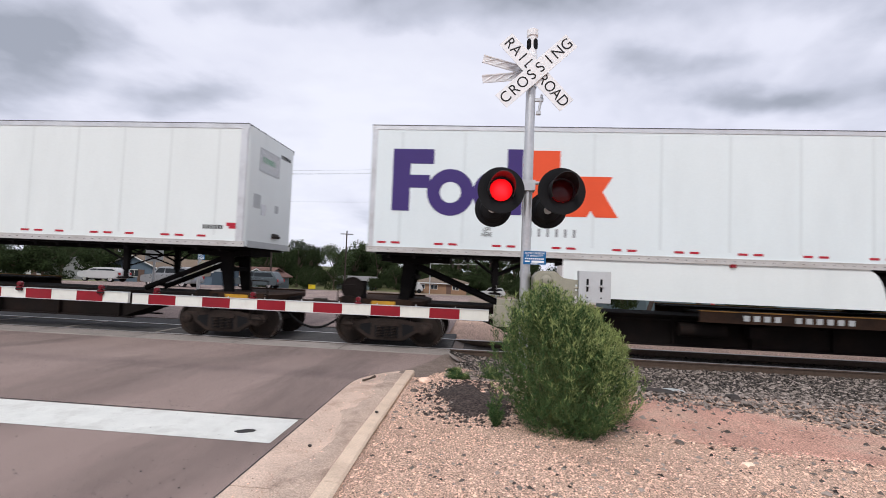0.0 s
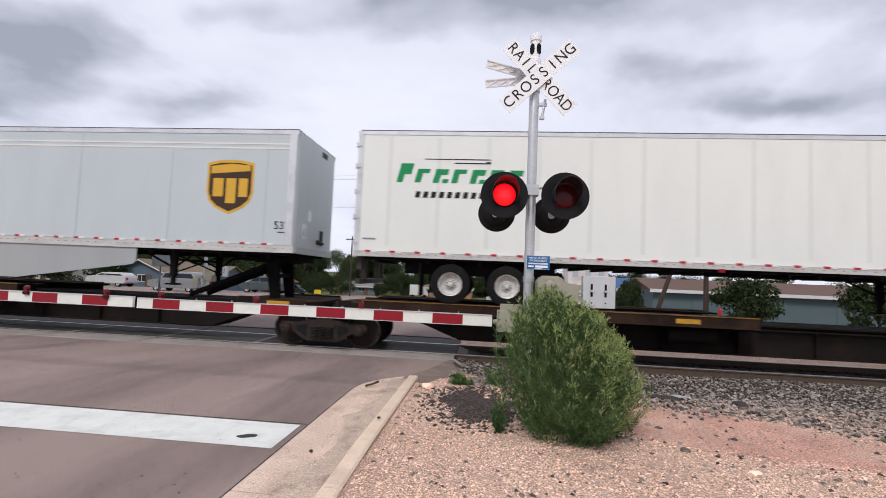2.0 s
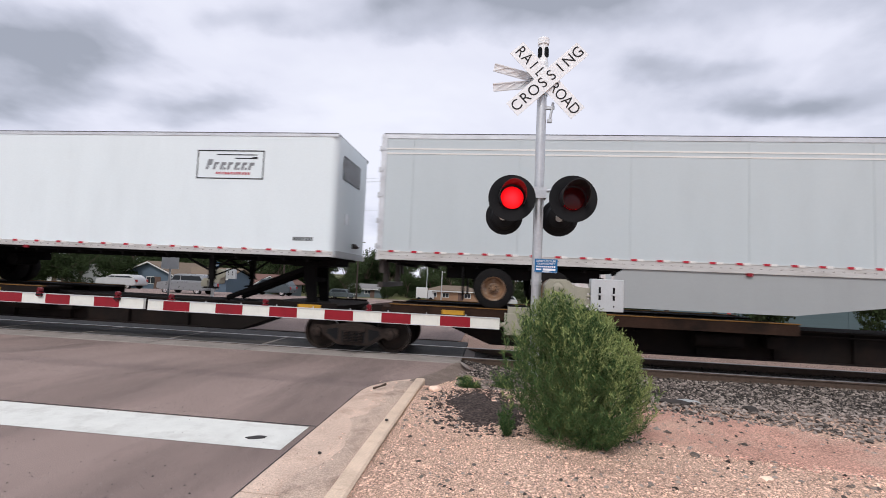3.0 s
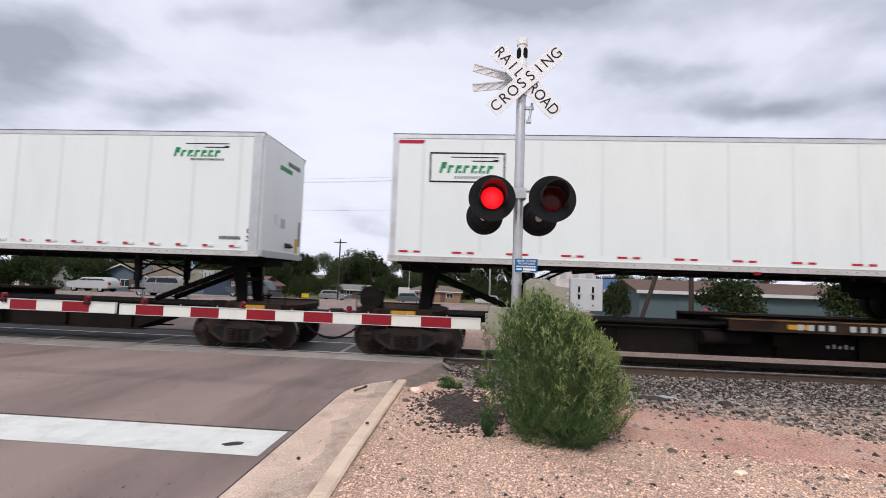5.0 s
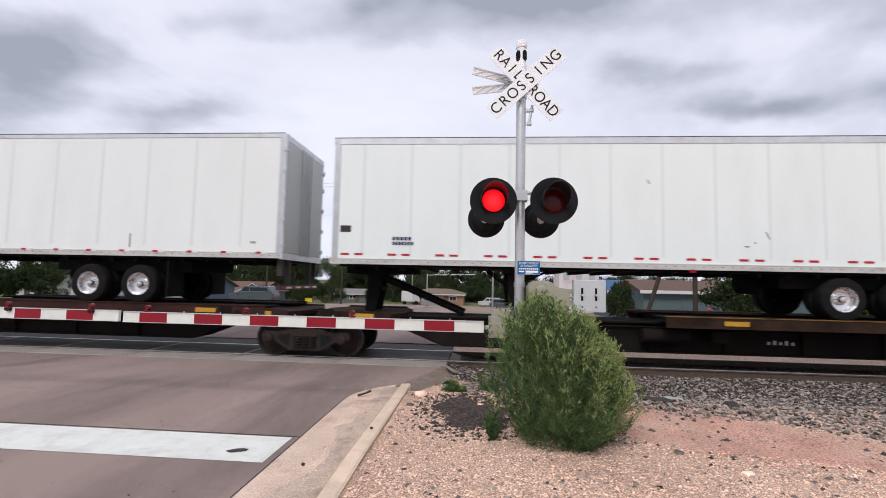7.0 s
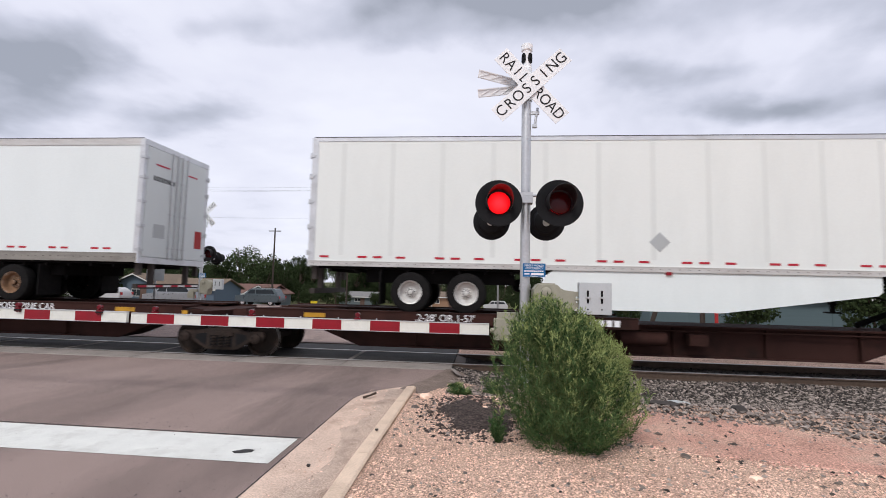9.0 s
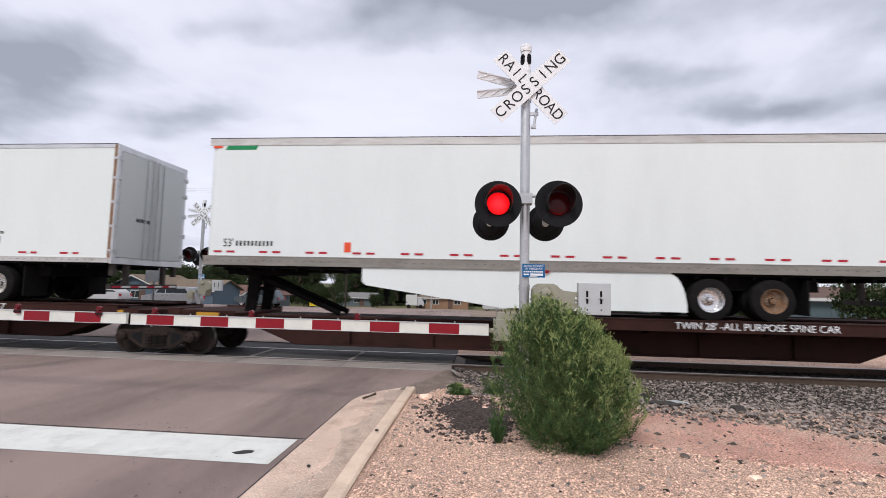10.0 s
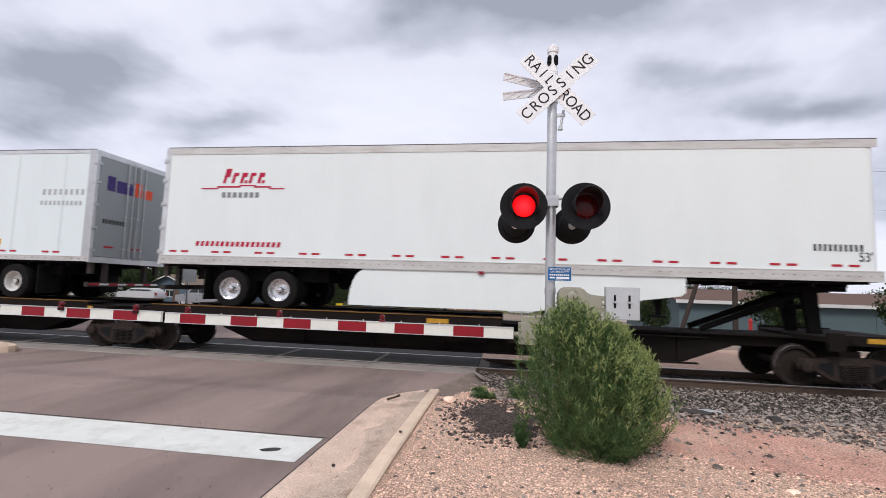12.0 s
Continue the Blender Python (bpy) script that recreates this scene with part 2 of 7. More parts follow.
M["car_yellow"] = material("car_yellow", (0.20, 0.10, 0.03), 0.85, vary=0.35, scale=1.6, dirt=(0.03, 0.02, 0.015), amount=1.0, spec=0.1)
M["reflector_yellow"] = material("yellow_reflector", (0.50, 0.27, 0.03), 0.5, vary=0.15, scale=6, dirt=(0.2, 0.1, 0.03), amount=0.6)
M["bogie"] = material("bogie_iron", (0.030, 0.023, 0.020), 0.9, 0.0, vary=0.4, scale=6, bump=0.3, dirt=(0.065, 0.043, 0.034), amount=0.6, spec=0.10)
M["wheel_steel"] = material("wheel_steel", (0.026, 0.020, 0.017), 0.8, 0.1, vary=0.3, scale=6, dirt=(0.06, 0.038, 0.028), amount=0.5, spec=0.15)
M["tread"] = material("wheel_tread", (0.45, 0.43, 0.41), 0.3, 1.0, vary=0.1)
M["tape_red"] = material("tape_red", (0.42, 0.022, 0.04), 0.4, vary=0.1)
M["tape_white"] = material("tape_white", (0.72, 0.71, 0.68), 0.4, vary=0.06)
M["arm_red"] = material("arm_red", (0.25, 0.010, 0.019), 0.45, vary=0.12, scale=6, dirt=(0.15, 0.02, 0.025), amount=0.4, spec=0.25)
M["arm_white"] = material("arm_white", (0.70, 0.70, 0.64), 0.45, vary=0.07, scale=6, dirt=(0.5, 0.48, 0.42), amount=0.4)
M["blue_sign"] = material("blue_sign", (0.015, 0.125, 0.31), 0.4, vary=0.08)
M["mech"] = material("mechanism_beige", (0.33, 0.315, 0.25), 0.55, 0.1, vary=0.12, scale=6, bump=0.1, dirt=(0.2, 0.17, 0.12), amount=0.4)
M["box_grey"] = material("box_grey", (0.50, 0.52, 0.53), 0.5, 0.2, vary=0.08, scale=6)
M["lens_dark"] = material("lens_dark", (0.055, 0.003, 0.004), 0.2, vary=0.2, bump=0)
M["lens_lit"] = lens_glow("lens_lit", (0.42, 0.002, 0.004), (1.0, 0.016, 0.024))
M["lens_small"] = material("lens_small", (0.12, 0.005, 0.010), 0.25, vary=0.2, bump=0, spec=0.4)
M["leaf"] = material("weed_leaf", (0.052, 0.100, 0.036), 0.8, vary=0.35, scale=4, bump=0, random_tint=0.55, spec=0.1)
# yellow-green young tips, also the lit counterpart of the dark leaf colour
M["leaf_tip_lit"] = material("weed_tip_lit", (0.26, 0.315, 0.11), 0.75, vary=0.25, scale=6, bump=0, random_tint=0.35)
M["stem"] = material("weed_stem", (0.15, 0.19, 0.075), 0.8, vary=0.2)
M["tree_leaf"] = material("tree_leaf", (0.030, 0.043, 0.018), 0.9, vary=0.3, scale=0.8, bump=0, random_tint=0.35, spec=0.05)
M["tree_leaf2"] = material("tree_leaf_light", (0.045, 0.064, 0.027), 0.85, vary=0.4, scale=0.8, bump=0, random_tint=0.5, spec=0.1)
M["bark"] = material("bark", (0.09, 0.065, 0.05), 0.9, vary=0.3, scale=6, bump=0.5)
M["pole_wood"] = material("pole_wood", (0.05, 0.038, 0.032), 0.9, vary=0.3, scale=3, bump=0.3, stretch=(6, 6, 0.5))
M["grass"] = material("dry_grass", (0.115, 0.12, 0.05), 0.9, vary=0.35, scale=0.5, bump=0.5, fine=12)
M["wall_brown"] = material("brick_brown", (0.27, 0.165, 0.105), 0.9, vary=0.12, scale=1.5)
M["wall_blue"] = material("siding_blue", (0.10, 0.135, 0.175), 0.8, vary=0.06, scale=1, stretch=(0.3, 0.3, 9))
M["wall_pale"] = material("siding_pale", (0.12, 0.145, 0.155), 0.8, vary=0.06, scale=1, stretch=(0.3, 0.3, 9))
M["wall_teal"] = material("siding_teal", (0.085, 0.12, 0.13), 0.8, vary=0.08, scale=1, stretch=(0.3, 0.3, 7))
M["wall_white"] = material("wall_white", (0.55, 0.55, 0.53), 0.8, vary=0.06)
M["wall_weathered"] = material("wall_weathered", (0.62, 0.58, 0.56), 0.85, vary=0.12, scale=0.5, dirt=(0.50, 0.33, 0.28), amount=0.7)
M["roof_tan"] = material("roof_tan", (0.17, 0.13, 0.095), 0.9, vary=0.18, scale=2, bump=0.3)
M["roof_red"] = material("roof_red", (0.15, 0.085, 0.07), 0.9, vary=0.18, scale=2, bump=0.3)
M["roof_grey"] = material("roof_grey", (0.19, 0.185, 0.18), 0.9, vary=0.18, scale=2, bump=0.3)
M["roof_brown"] = material("roof_brown", (0.125, 0.08, 0.065), 0.9, vary=0.18, scale=2, bump=0.3)
M["roof_blue"] = material("roof_blue", (0.05, 0.105, 0.21), 0.7, vary=0.08, scale=1)
M["window"] = glass("window_glass", (0.03, 0.035, 0.04))
M["car_silver"] = material("car_silver", (0.30, 0.31, 0.32), 0.3, 0.5, vary=0.05)
M["car_navy"] = material("car_navy", (0.10, 0.12, 0.13), 0.3, 0.4, vary=0.05)
M["car_white"] = material("car_white", (0.45, 0.45, 0.45), 0.3, vary=0.04)
M["red_plain"] = material("red_plain", (0.35, 0.03, 0.03), 0.5, vary=0.1)
M["yellow_plain"] = material("yellow_plain", (0.65, 0.48, 0.03), 0.5, vary=0.1)
M["purple"] = material("logo_purple", (0.055, 0.035, 0.16), 0.45, vary=0.05)
M["orange"] = material("logo_orange", (0.75, 0.095, 0.035), 0.45, vary=0.05)
M["green"] = material("logo_green", (0.015, 0.24, 0.085), 0.45, vary=0.05)
M["navy"] = material("logo_navy", (0.025, 0.03, 0.075), 0.45, vary=0.05)
M["crimson"] = material("logo_crimson", (0.42, 0.012, 0.05), 0.45, vary=0.05)
M["gold"] = material("logo_gold", (0.62, 0.36, 0.045), 0.45, vary=0.05)
M["logo_brown"] = material("logo_brown", (0.05, 0.03, 0.02), 0.45, vary=0.05)
M["roof_edge"] = material("roof_edge", (0.10, 0.10, 0.105), 0.6, vary=0.2, scale=3)
M["shoulder"] = material("shoulder_dust", (0.20, 0.155, 0.13), 0.95, vary=0.3, scale=4, bump=0.8, fine=50, grit=0.4, grain=50)
M["cable"] = material("cable_grey", (0.30, 0.31, 0.33), 0.6, vary=0.1)
M["grey_ink"] = material("grey_ink", (0.22, 0.23, 0.24), 0.5, vary=0.05)
M["placard"] = material("placard_grey", (0.42, 0.44, 0.44), 0.45, 0.2, vary=0.05)
M["teal_grey"] = material("faded_teal", (0.17, 0.24, 0.245), 0.5, vary=0.2, scale=2)
SKINS = {}


def skin(name, color, dirt_amount=0.4):
    if name not in SKINS:
        color = (color[0] * 0.965, color[1] * 0.98, color[2] * 0.955)
        SKINS[name] = material("skin_" + name, color, 0.42, 0.0, vary=0.035, scale=0.9, bump=0.02, fine=25,
                               dirt=tuple(c * 0.86 for c in color), amount=dirt_amount, stretch=(1.2, 1, 0.35))
    return SKINS[name]


# ---- mesh helpers ----
def box(bm, x0, x1, y0, y1, z0, z1, m=None):
    r = bmesh.ops.create_cube(bm, size=1.0)
    t = Matrix.Translation(((x0 + x1) / 2, (y0 + y1) / 2, (z0 + z1) / 2)) @ Matrix.Diagonal((abs(x1 - x0), abs(y1 - y0), abs(z1 - z0), 1))
    bmesh.ops.transform(bm, matrix=(m @ t) if m else t, verts=r["verts"])
    return r["verts"]


def rod(bm, a, b, r, r2=None, n=12, caps=True):
    a, b = Vector(a), Vector(b)
    d = b - a
    g = bmesh.ops.create_cone(bm, cap_ends=caps, segments=n, radius1=r, radius2=r if r2 is None else r2, depth=d.length)
    q = d.to_track_quat('Z', 'Y').to_matrix().to_4x4()
    bmesh.ops.transform(bm, matrix=Matrix.Translation((a + b) / 2) @ q, verts=g["verts"])
    return g["verts"]


def prism(bm, pts, axis, lo, hi):
    """Extrude a closed outline along an axis: 'y' takes (x, z) outlines, 'x' (y, z), 'z' (x, y)."""
    def at(p, h):
        return {'y': (p[0], h, p[1]), 'x': (h, p[0], p[1]), 'z': (p[0], p[1], h)}[axis]
    va = [bm.verts.new(at(p, lo)) for p in pts]
    vb = [bm.verts.new(at(p, hi)) for p in pts]
    n = len(pts)
    fs = [bm.faces.new(va), bm.faces.new(vb[::-1])]
    for i in range(n):
        fs.append(bm.faces.new((va[i], vb[i], vb[(i + 1) % n], va[(i + 1) % n])))
    bmesh.ops.recalc_face_normals(bm, faces=fs)
    return va + vb


def turned(bm, profile, a, axis, n=24, caps=True):
    """A turned solid: (radius, height) profile about an axis direction through a."""
    q = Vector(axis).to_track_quat('Z', 'Y').to_matrix().to_4x4()
    m = Matrix.Translation(a) @ q
    rings = []
    for r, h in profile:
        rings.append([bm.verts.new(m @ Vector((r * math.cos(2 * math.pi * i / n), r * math.sin(2 * math.pi * i / n), h))) for i in range(n)])
    fs = []
    for p, q2 in zip(rings, rings[1:]):
        for i in range(n):
            fs.append(bm.faces.new((p[i], p[(i + 1) % n], q2[(i + 1) % n], q2[i])))
    if caps:
        for ring in (rings[0], rings[-1]):
            fs.append(bm.faces.new(ring))
    bmesh.ops.recalc_face_normals(bm, faces=fs)


def soften(bm, w=0.01, seg=2, limit=40):
    bmesh.ops.remove_doubles(bm, verts=bm.verts, dist=1e-5)
    es = [e for e in bm.edges if len(e.link_faces) == 2 and e.calc_face_angle(0) > radians(limit)]
    bmesh.ops.bevel(bm, geom=es, offset=w, segments=seg, affect='EDGES', clamp_overlap=True)


def mesh_of(name, bm, mat, smooth=True):
    me = bpy.data.meshes.new(name)
    bm.to_mesh(me)
    bm.free()
    for m in (mat if isinstance(mat, (list, tuple)) else [mat]):
        me.materials.append(m)
    if smooth:
        for p in me.polygons:
            p.use_smooth = True
        me.set_sharp_from_angle(angle=radians(35))
    return me


def part(name, bm, mat, parent, label="", smooth=True):
    ob = new(name, mesh_of(name, bm, mat, smooth))
    if parent:
        ob.parent = parent
    if label:
        tagged(ob, label)
    return ob


def share(name, me, parent, m):
    ob = new(name, me)
    ob.parent = parent
    ob.matrix_basis = m
    return ob


def root(name, m, label, category, group="", kind=""):
    ob = new(name)
    ob.empty_display_size = 0.2
    ob.matrix_basis = m
    return tagged(ob, label, category, group, kind)


def raw(name, verts, faces, mat, parent=None):
    me = bpy.data.meshes.new(name)
    me.from_pydata([tuple(v) for v in verts], [], [tuple(f) for f in faces])
    me.materials.append(mat)
    me.update()
    ob = new(name, me)
    if parent:
        ob.parent = parent
    return ob


def words(name, text, size, mat, parent, m, align='CENTER', squeeze=1.0, slant=0.0, thick=0.0015):
    cu = bpy.data.curves.new(name, 'FONT')
    cu.body, cu.size, cu.align_x, cu.align_y = text, size, align, 'CENTER'
    cu.extrude, cu.shear = thick, slant
    cu.materials.append(mat)
    ob = new(name, cu)
    if parent:
        ob.parent = parent
    ob.matrix_basis = m @ Matrix.Diagonal((squeeze, 1, 1, 1))
    return ob


FACE = pose(0, 0, 0, 90, 0, 0)      # lettering that faces -y


# ---- ground ----
def sstep(a, b, v):
    t = min(1, max(0, (v - a) / (b - a)))
    return t * t * (3 - 2 * t)


def road_z(y):
    return 0.2 * (1 - sstep(6.0, 9.6, y)) if y < 11.5 else -0.05 * sstep(13.4, 18, y) - 0.5 * sstep(18, 40, y) - 2.45 * sstep(35, 92, y)


def land_z(x, y):
    """The lie of the land: level with the road near the camera, a gravel shoulder, the ballast, a lot that falls away beyond the track."""
    z = road_z(y)
    if y < 13.0 and x > -1.0:
        near = 0.26 + 0.05 * sstep(5.5, 2.0, y)
        z = near * (1 - sstep(6.2, 8.6, y)) - 0.17 * sstep(6.6, 9.2, y)
        z += 0.02 * noise.noise((x * 0.9, y * 0.9, 0))
        if y > 6.8:
            w = (1 - sstep(-1.0, 0.3, x)) * sstep(6.8, 7.4, y)
            z = z * (1 - w) + (road_z(y) - 0.035) * w
    elif y < 13.2:
        z -= 0.06
    if 9.3 < y < 13.6 and x <= -1.0:
        z = -0.28
    if y >= 13.0 and x > -1.0:
        z = min(z, -0.17 + 0.1 * sstep(13.6, 16, y)) if y < 18 else z
    if y > 18:
        z -= 0.05 + 0.95 * sstep(18, 38, y) * sstep(2, 8, x) * (1 - sstep(60, 95, y))
    return z


def build_ground():
    xs = sorted({round(v, 3) for v in [-900, -500, -250, -130, -80, -50, -36, -28, -22, -18, -16, -14] + list(np.arange(-12, 14.01, 0.5)) + [-1.0, -0.99, -1.01] + [16, 19, 24, 30, 40, 55, 80, 130, 250, 500, 900]})
    ys = sorted({round(v, 3) for v in [-900, -400, -150, -60, -25, -12, -6] + list(np.arange(-4, 20.01, 0.4)) + [13.0, 12.99, 13.2, 13.21, 9.3, 9.31, 13.6, 13.61, 22, 25, 28, 32, 36, 40, 46, 52, 60, 70, 80, 92, 110, 150, 230, 400, 900, 1800]})
    verts = [(x, y, land_z(x, y)) for y in ys for x in xs]
    n = len(xs)
    faces = [(j * n + i, j * n + i + 1, (j + 1) * n + i + 1, (j + 1) * n + i) for j in range(len(ys) - 1) for i in range(n - 1)]
    ob = raw("ground", verts, faces, M["soil"])
    ob.data.materials.append(M["dirt_far"])
    ob.data.materials.append(M["grass"])
    ob.data.materials.append(M["ballast_bed"])
    for p in ob.data.polygons:
        c = p.center
        p.material_index = 3 if 7.0 < c.y < 12.5 and c.x > -1.0 and c.y > 9.0 - 0.42 * c.x else 0 if c.y < 12.9 or (c.y < 17.5 and c.x > -1.0) else (1 if c.y < 95 and c.x > -30 else 2)
        p.use_smooth = True
    tagged(ob, "pinkish gravel and dry dirt ground beside the railway", "ground", kind="structure")


build_ground()


def strip(name, rows, mat, label, cat):
    """A sheet through rows of (y, x0, x1, lift) that follows the road's fall."""
    verts, faces = [], []
    for y, x0, x1, lift in rows:
        for k in range(9):
            verts.append((x0 + (x1 - x0) * k / 8, y, road_z(y) + lift))
    for j in range(len(rows) - 1):
        for k in range(8):
            a = j * 9 + k
            faces.append((a, a + 1, a + 10, a + 9))
    return tagged(raw(name, verts, faces, mat), label, cat, kind="structure")


def pan_edge(y):
    """x of the road's edge along the gutter; the pan curves in at the track end."""
    return -1.82 + (0.62 * ((y - 6.3) / 1.5) ** 2 if y > 6.3 else 0)


def kerb_shift(y):
    """The kerb swings slowly away from the road towards the near end."""
    return 0.017 * min(5.0, max(0.0, 7.0 - y))


def build_road():
    rows = [(y, -40, pan_edge(y) if y < 7.6 else (-1.2 + (y - 7.6) * 0.23), 0) for y in [-60, -20, -5, 0, 2, 3, 4, 5, 6, 6.5, 7, 7.4, 7.6, 8.2, 8.8, 9.4, 9.9]]
    strip("road", rows, M["asphalt"], "worn grey asphalt road leading to the level crossing", "road")
    rows = [(y, -40, -0.9, 0.004) for y in [13.45, 15, 17, 20, 24, 28, 34, 40, 50, 60]]
    strip("far_road", rows, M["asphalt"], "worn grey asphalt road beyond the railway", "road")
    rows = [(y, -14, -1.9, 0.004) for y in (4.06, 4.4, 4.72)]
    strip("stop_line", rows, M["line"], "worn white painted stop line on the asphalt", "road marking")
    # gutter pan in slabs
    pan = root("gutter_pan", pose(0, 0, 0), "dirty pale concrete gutter pan along the road's edge", "gutter", kind="structure")
    ys = [-6, -3, 0, 3.25, 6.25, 7.86]
    for a, b in zip(ys, ys[1:]):
        n = 10
        verts, faces = [], []
        for k in range(n + 1):
            y = a + 0.006 + (b - a - 0.012) * k / n
            inner = -1.19 + kerb_shift(y) + 0.10 * max(0, y - 7.2)
            x0 = min(pan_edge(y), inner - 0.02)
            z = road_z(y) + 0.006
            verts += [(x0, y, z), (inner, y, z - 0.004), (x0, y, z - 0.15), (inner, y, z - 0.15)]
        for k in range(n):
            i = 4 * k
            faces += [(i, i + 4, i + 5, i + 1)[::-1], (i, i + 2, i + 6, i + 4)[::-1], (i + 1, i + 5, i + 7, i + 3)[::-1]]
        faces += [(0, 1, 3, 2), (4 * n, 4 * n + 2, 4 * n + 3, 4 * n + 1)]
        raw("slab", verts, faces, M["concrete"], pan)
    kerb = root("kerb", pose(0, 0, 0), "pale tan concrete kerb between the gutter and the gravel", "kerb", kind="structure")
    for a, b in zip([-6, -3, 0, 3.2, 4.15], [-3, 0, 3.2, 4.15, 7.25]):
        bm = bmesh.new()
        v = prism(bm, [(-1.2, 0.05), (-1.185, 0.30), (-1.17, 0.315), (-1.055, 0.315), (-1.035, 0.30), (-1.03, 0.05)], 'y', a + 0.004, b - 0.004)
        for w in v:
            w.co.z += road_z(w.co.y) - 0.2
            w.co.x += kerb_shift(w.co.y)
            if w.co.y > 7:
                w.co.z -= 0.03 * (w.co.z > 0.2)
        part("block", bm, M["kerb"], kerb)
    rows = [(y, -30, -1.84, 0.003) for y in (4.745, 4.765)]
    strip("road_seam", rows, M["patch"], "dark sealed seam across the asphalt", "road marking")
    verts, faces = [], []
    for i, y in enumerate(np.arange(-4, 7.5, 0.12)):
        w = 0.012 + 0.008 * noise.noise((0, y * 3, 0))
        verts += [(pan_edge(y) - w, y, road_z(y) + 0.0035), (pan_edge(y) + 0.006, y, road_z(y) + 0.0085)]
        if i:
            faces.append((2 * i - 2, 2 * i - 1, 2 * i + 1, 2 * i))
    tagged(raw("edge_seam", verts, faces, M["patch"]), "dark seam between asphalt and gutter", "road marking", kind="structure")
    verts, faces = [], []
    for i, y in enumerate(np.arange(1.0, 7.4, 0.08)):
        x0 = -1.46 + 0.5 * kerb_shift(y) + 0.20 * noise.noise((3, y * 1.3, 0)) + 0.08 * noise.noise((7, y * 5, 0))
        verts += [(x0, y, road_z(y) + 0.0075), ((x0 - 1.2 + kerb_shift(y)) / 2, y, road_z(y) + 0.017), (-1.195 + kerb_shift(y), y, road_z(y) + 0.012)]
        if i:
            k = 3 * i
            faces += [(k - 3, k - 2, k + 1, k), (k - 2, k - 1, k + 2, k + 1)]
    tagged(raw("gutter_dirt", verts, faces, M["gutter_dirt"]), "brown dirt washed against the kerb in the gutter", "dirt", kind="structure")
    # dark oval stain, twig and pebbles
    bm = bmesh.new()
    n = 14
    prism(bm, [(-2.265 + 0.085 * math.cos(6.283 * k / n) * (1 + 0.2 * math.sin(k * 2.1)), 4.30 + 0.055 * math.sin(6.283 * k / n + 0.5)) for k in range(n)], 'z', 0.204, 0.209)
    tagged(part("tar_spot", bm, M["patch"], None), "flat black tar spot stuck on the stop line", "spot")
    bm = bmesh.new()
    rod(bm, (-1.66, 6.43, 0.225), (-1.57, 6.60, 0.23), 0.018, 0.01, 7)
    rod(bm, (-1.60, 6.53, 0.228), (-1.53, 6.62, 0.25), 0.012, 0.02, 7)
    tagged(part("twig", bm, M["bark"], None), "short dark broken twig lying in the gutter", "twig")
    verts, faces = [], []
    for i, y in enumerate(np.arange(7.2, 10.01, 0.2)):
        xe = -1.2 + (y - 7.6) * 0.23 if y > 7.6 else -1.2
        w = 0.35 + 0.12 * noise.noise((y * 2, 5, 0))
        verts += [(xe - 0.12, y, road_z(y) + 0.006), (xe + 0.05, y, road_z(y) + 0.004), (xe + w, y, land_z(xe + w, y) + 0.006), (xe + w + 0.1, y, land_z(xe + w + 0.1, y) - 0.08)]
        if i:
            k = 4 * i
            faces += [(k - 4 + q, k - 3 + q, k + 1 + q, k + q) for q in range(3)]
    tagged(raw("road_shoulder", verts, faces, M["shoulder"]), "dark dusty shoulder at the road's end", "shoulder", kind="structure")
    # kerbed traffic island on the far lane
    isl = root("traffic_island", pose(-13.3, 9.2, 0), "low kerbed concrete traffic island in the road", "island", kind="structure")
    bm = bmesh.new()
    out = [(1.9 * math.cos(a), 0.62 * math.sin(a)) for a in np.linspace(-1.57, 1.57, 14)] + [(-9, 0.62), (-9, -0.62)]
    prism(bm, out, 'z', -0.02, 0.15)
    soften(bm, 0.03)
    part("kerb_ring", bm, M["kerb"], isl)
    bm = bmesh.new()
    prism(bm, [(x * 0.9 if x > 0 else x, y * 0.78) for x, y in out], 'z', 0.10, 0.156)
    part("infill", bm, M["concrete"], isl)


build_road()


# ---- track ----
RAIL_Y = (10.80, 12.30)
TRACK_Y = 11.55


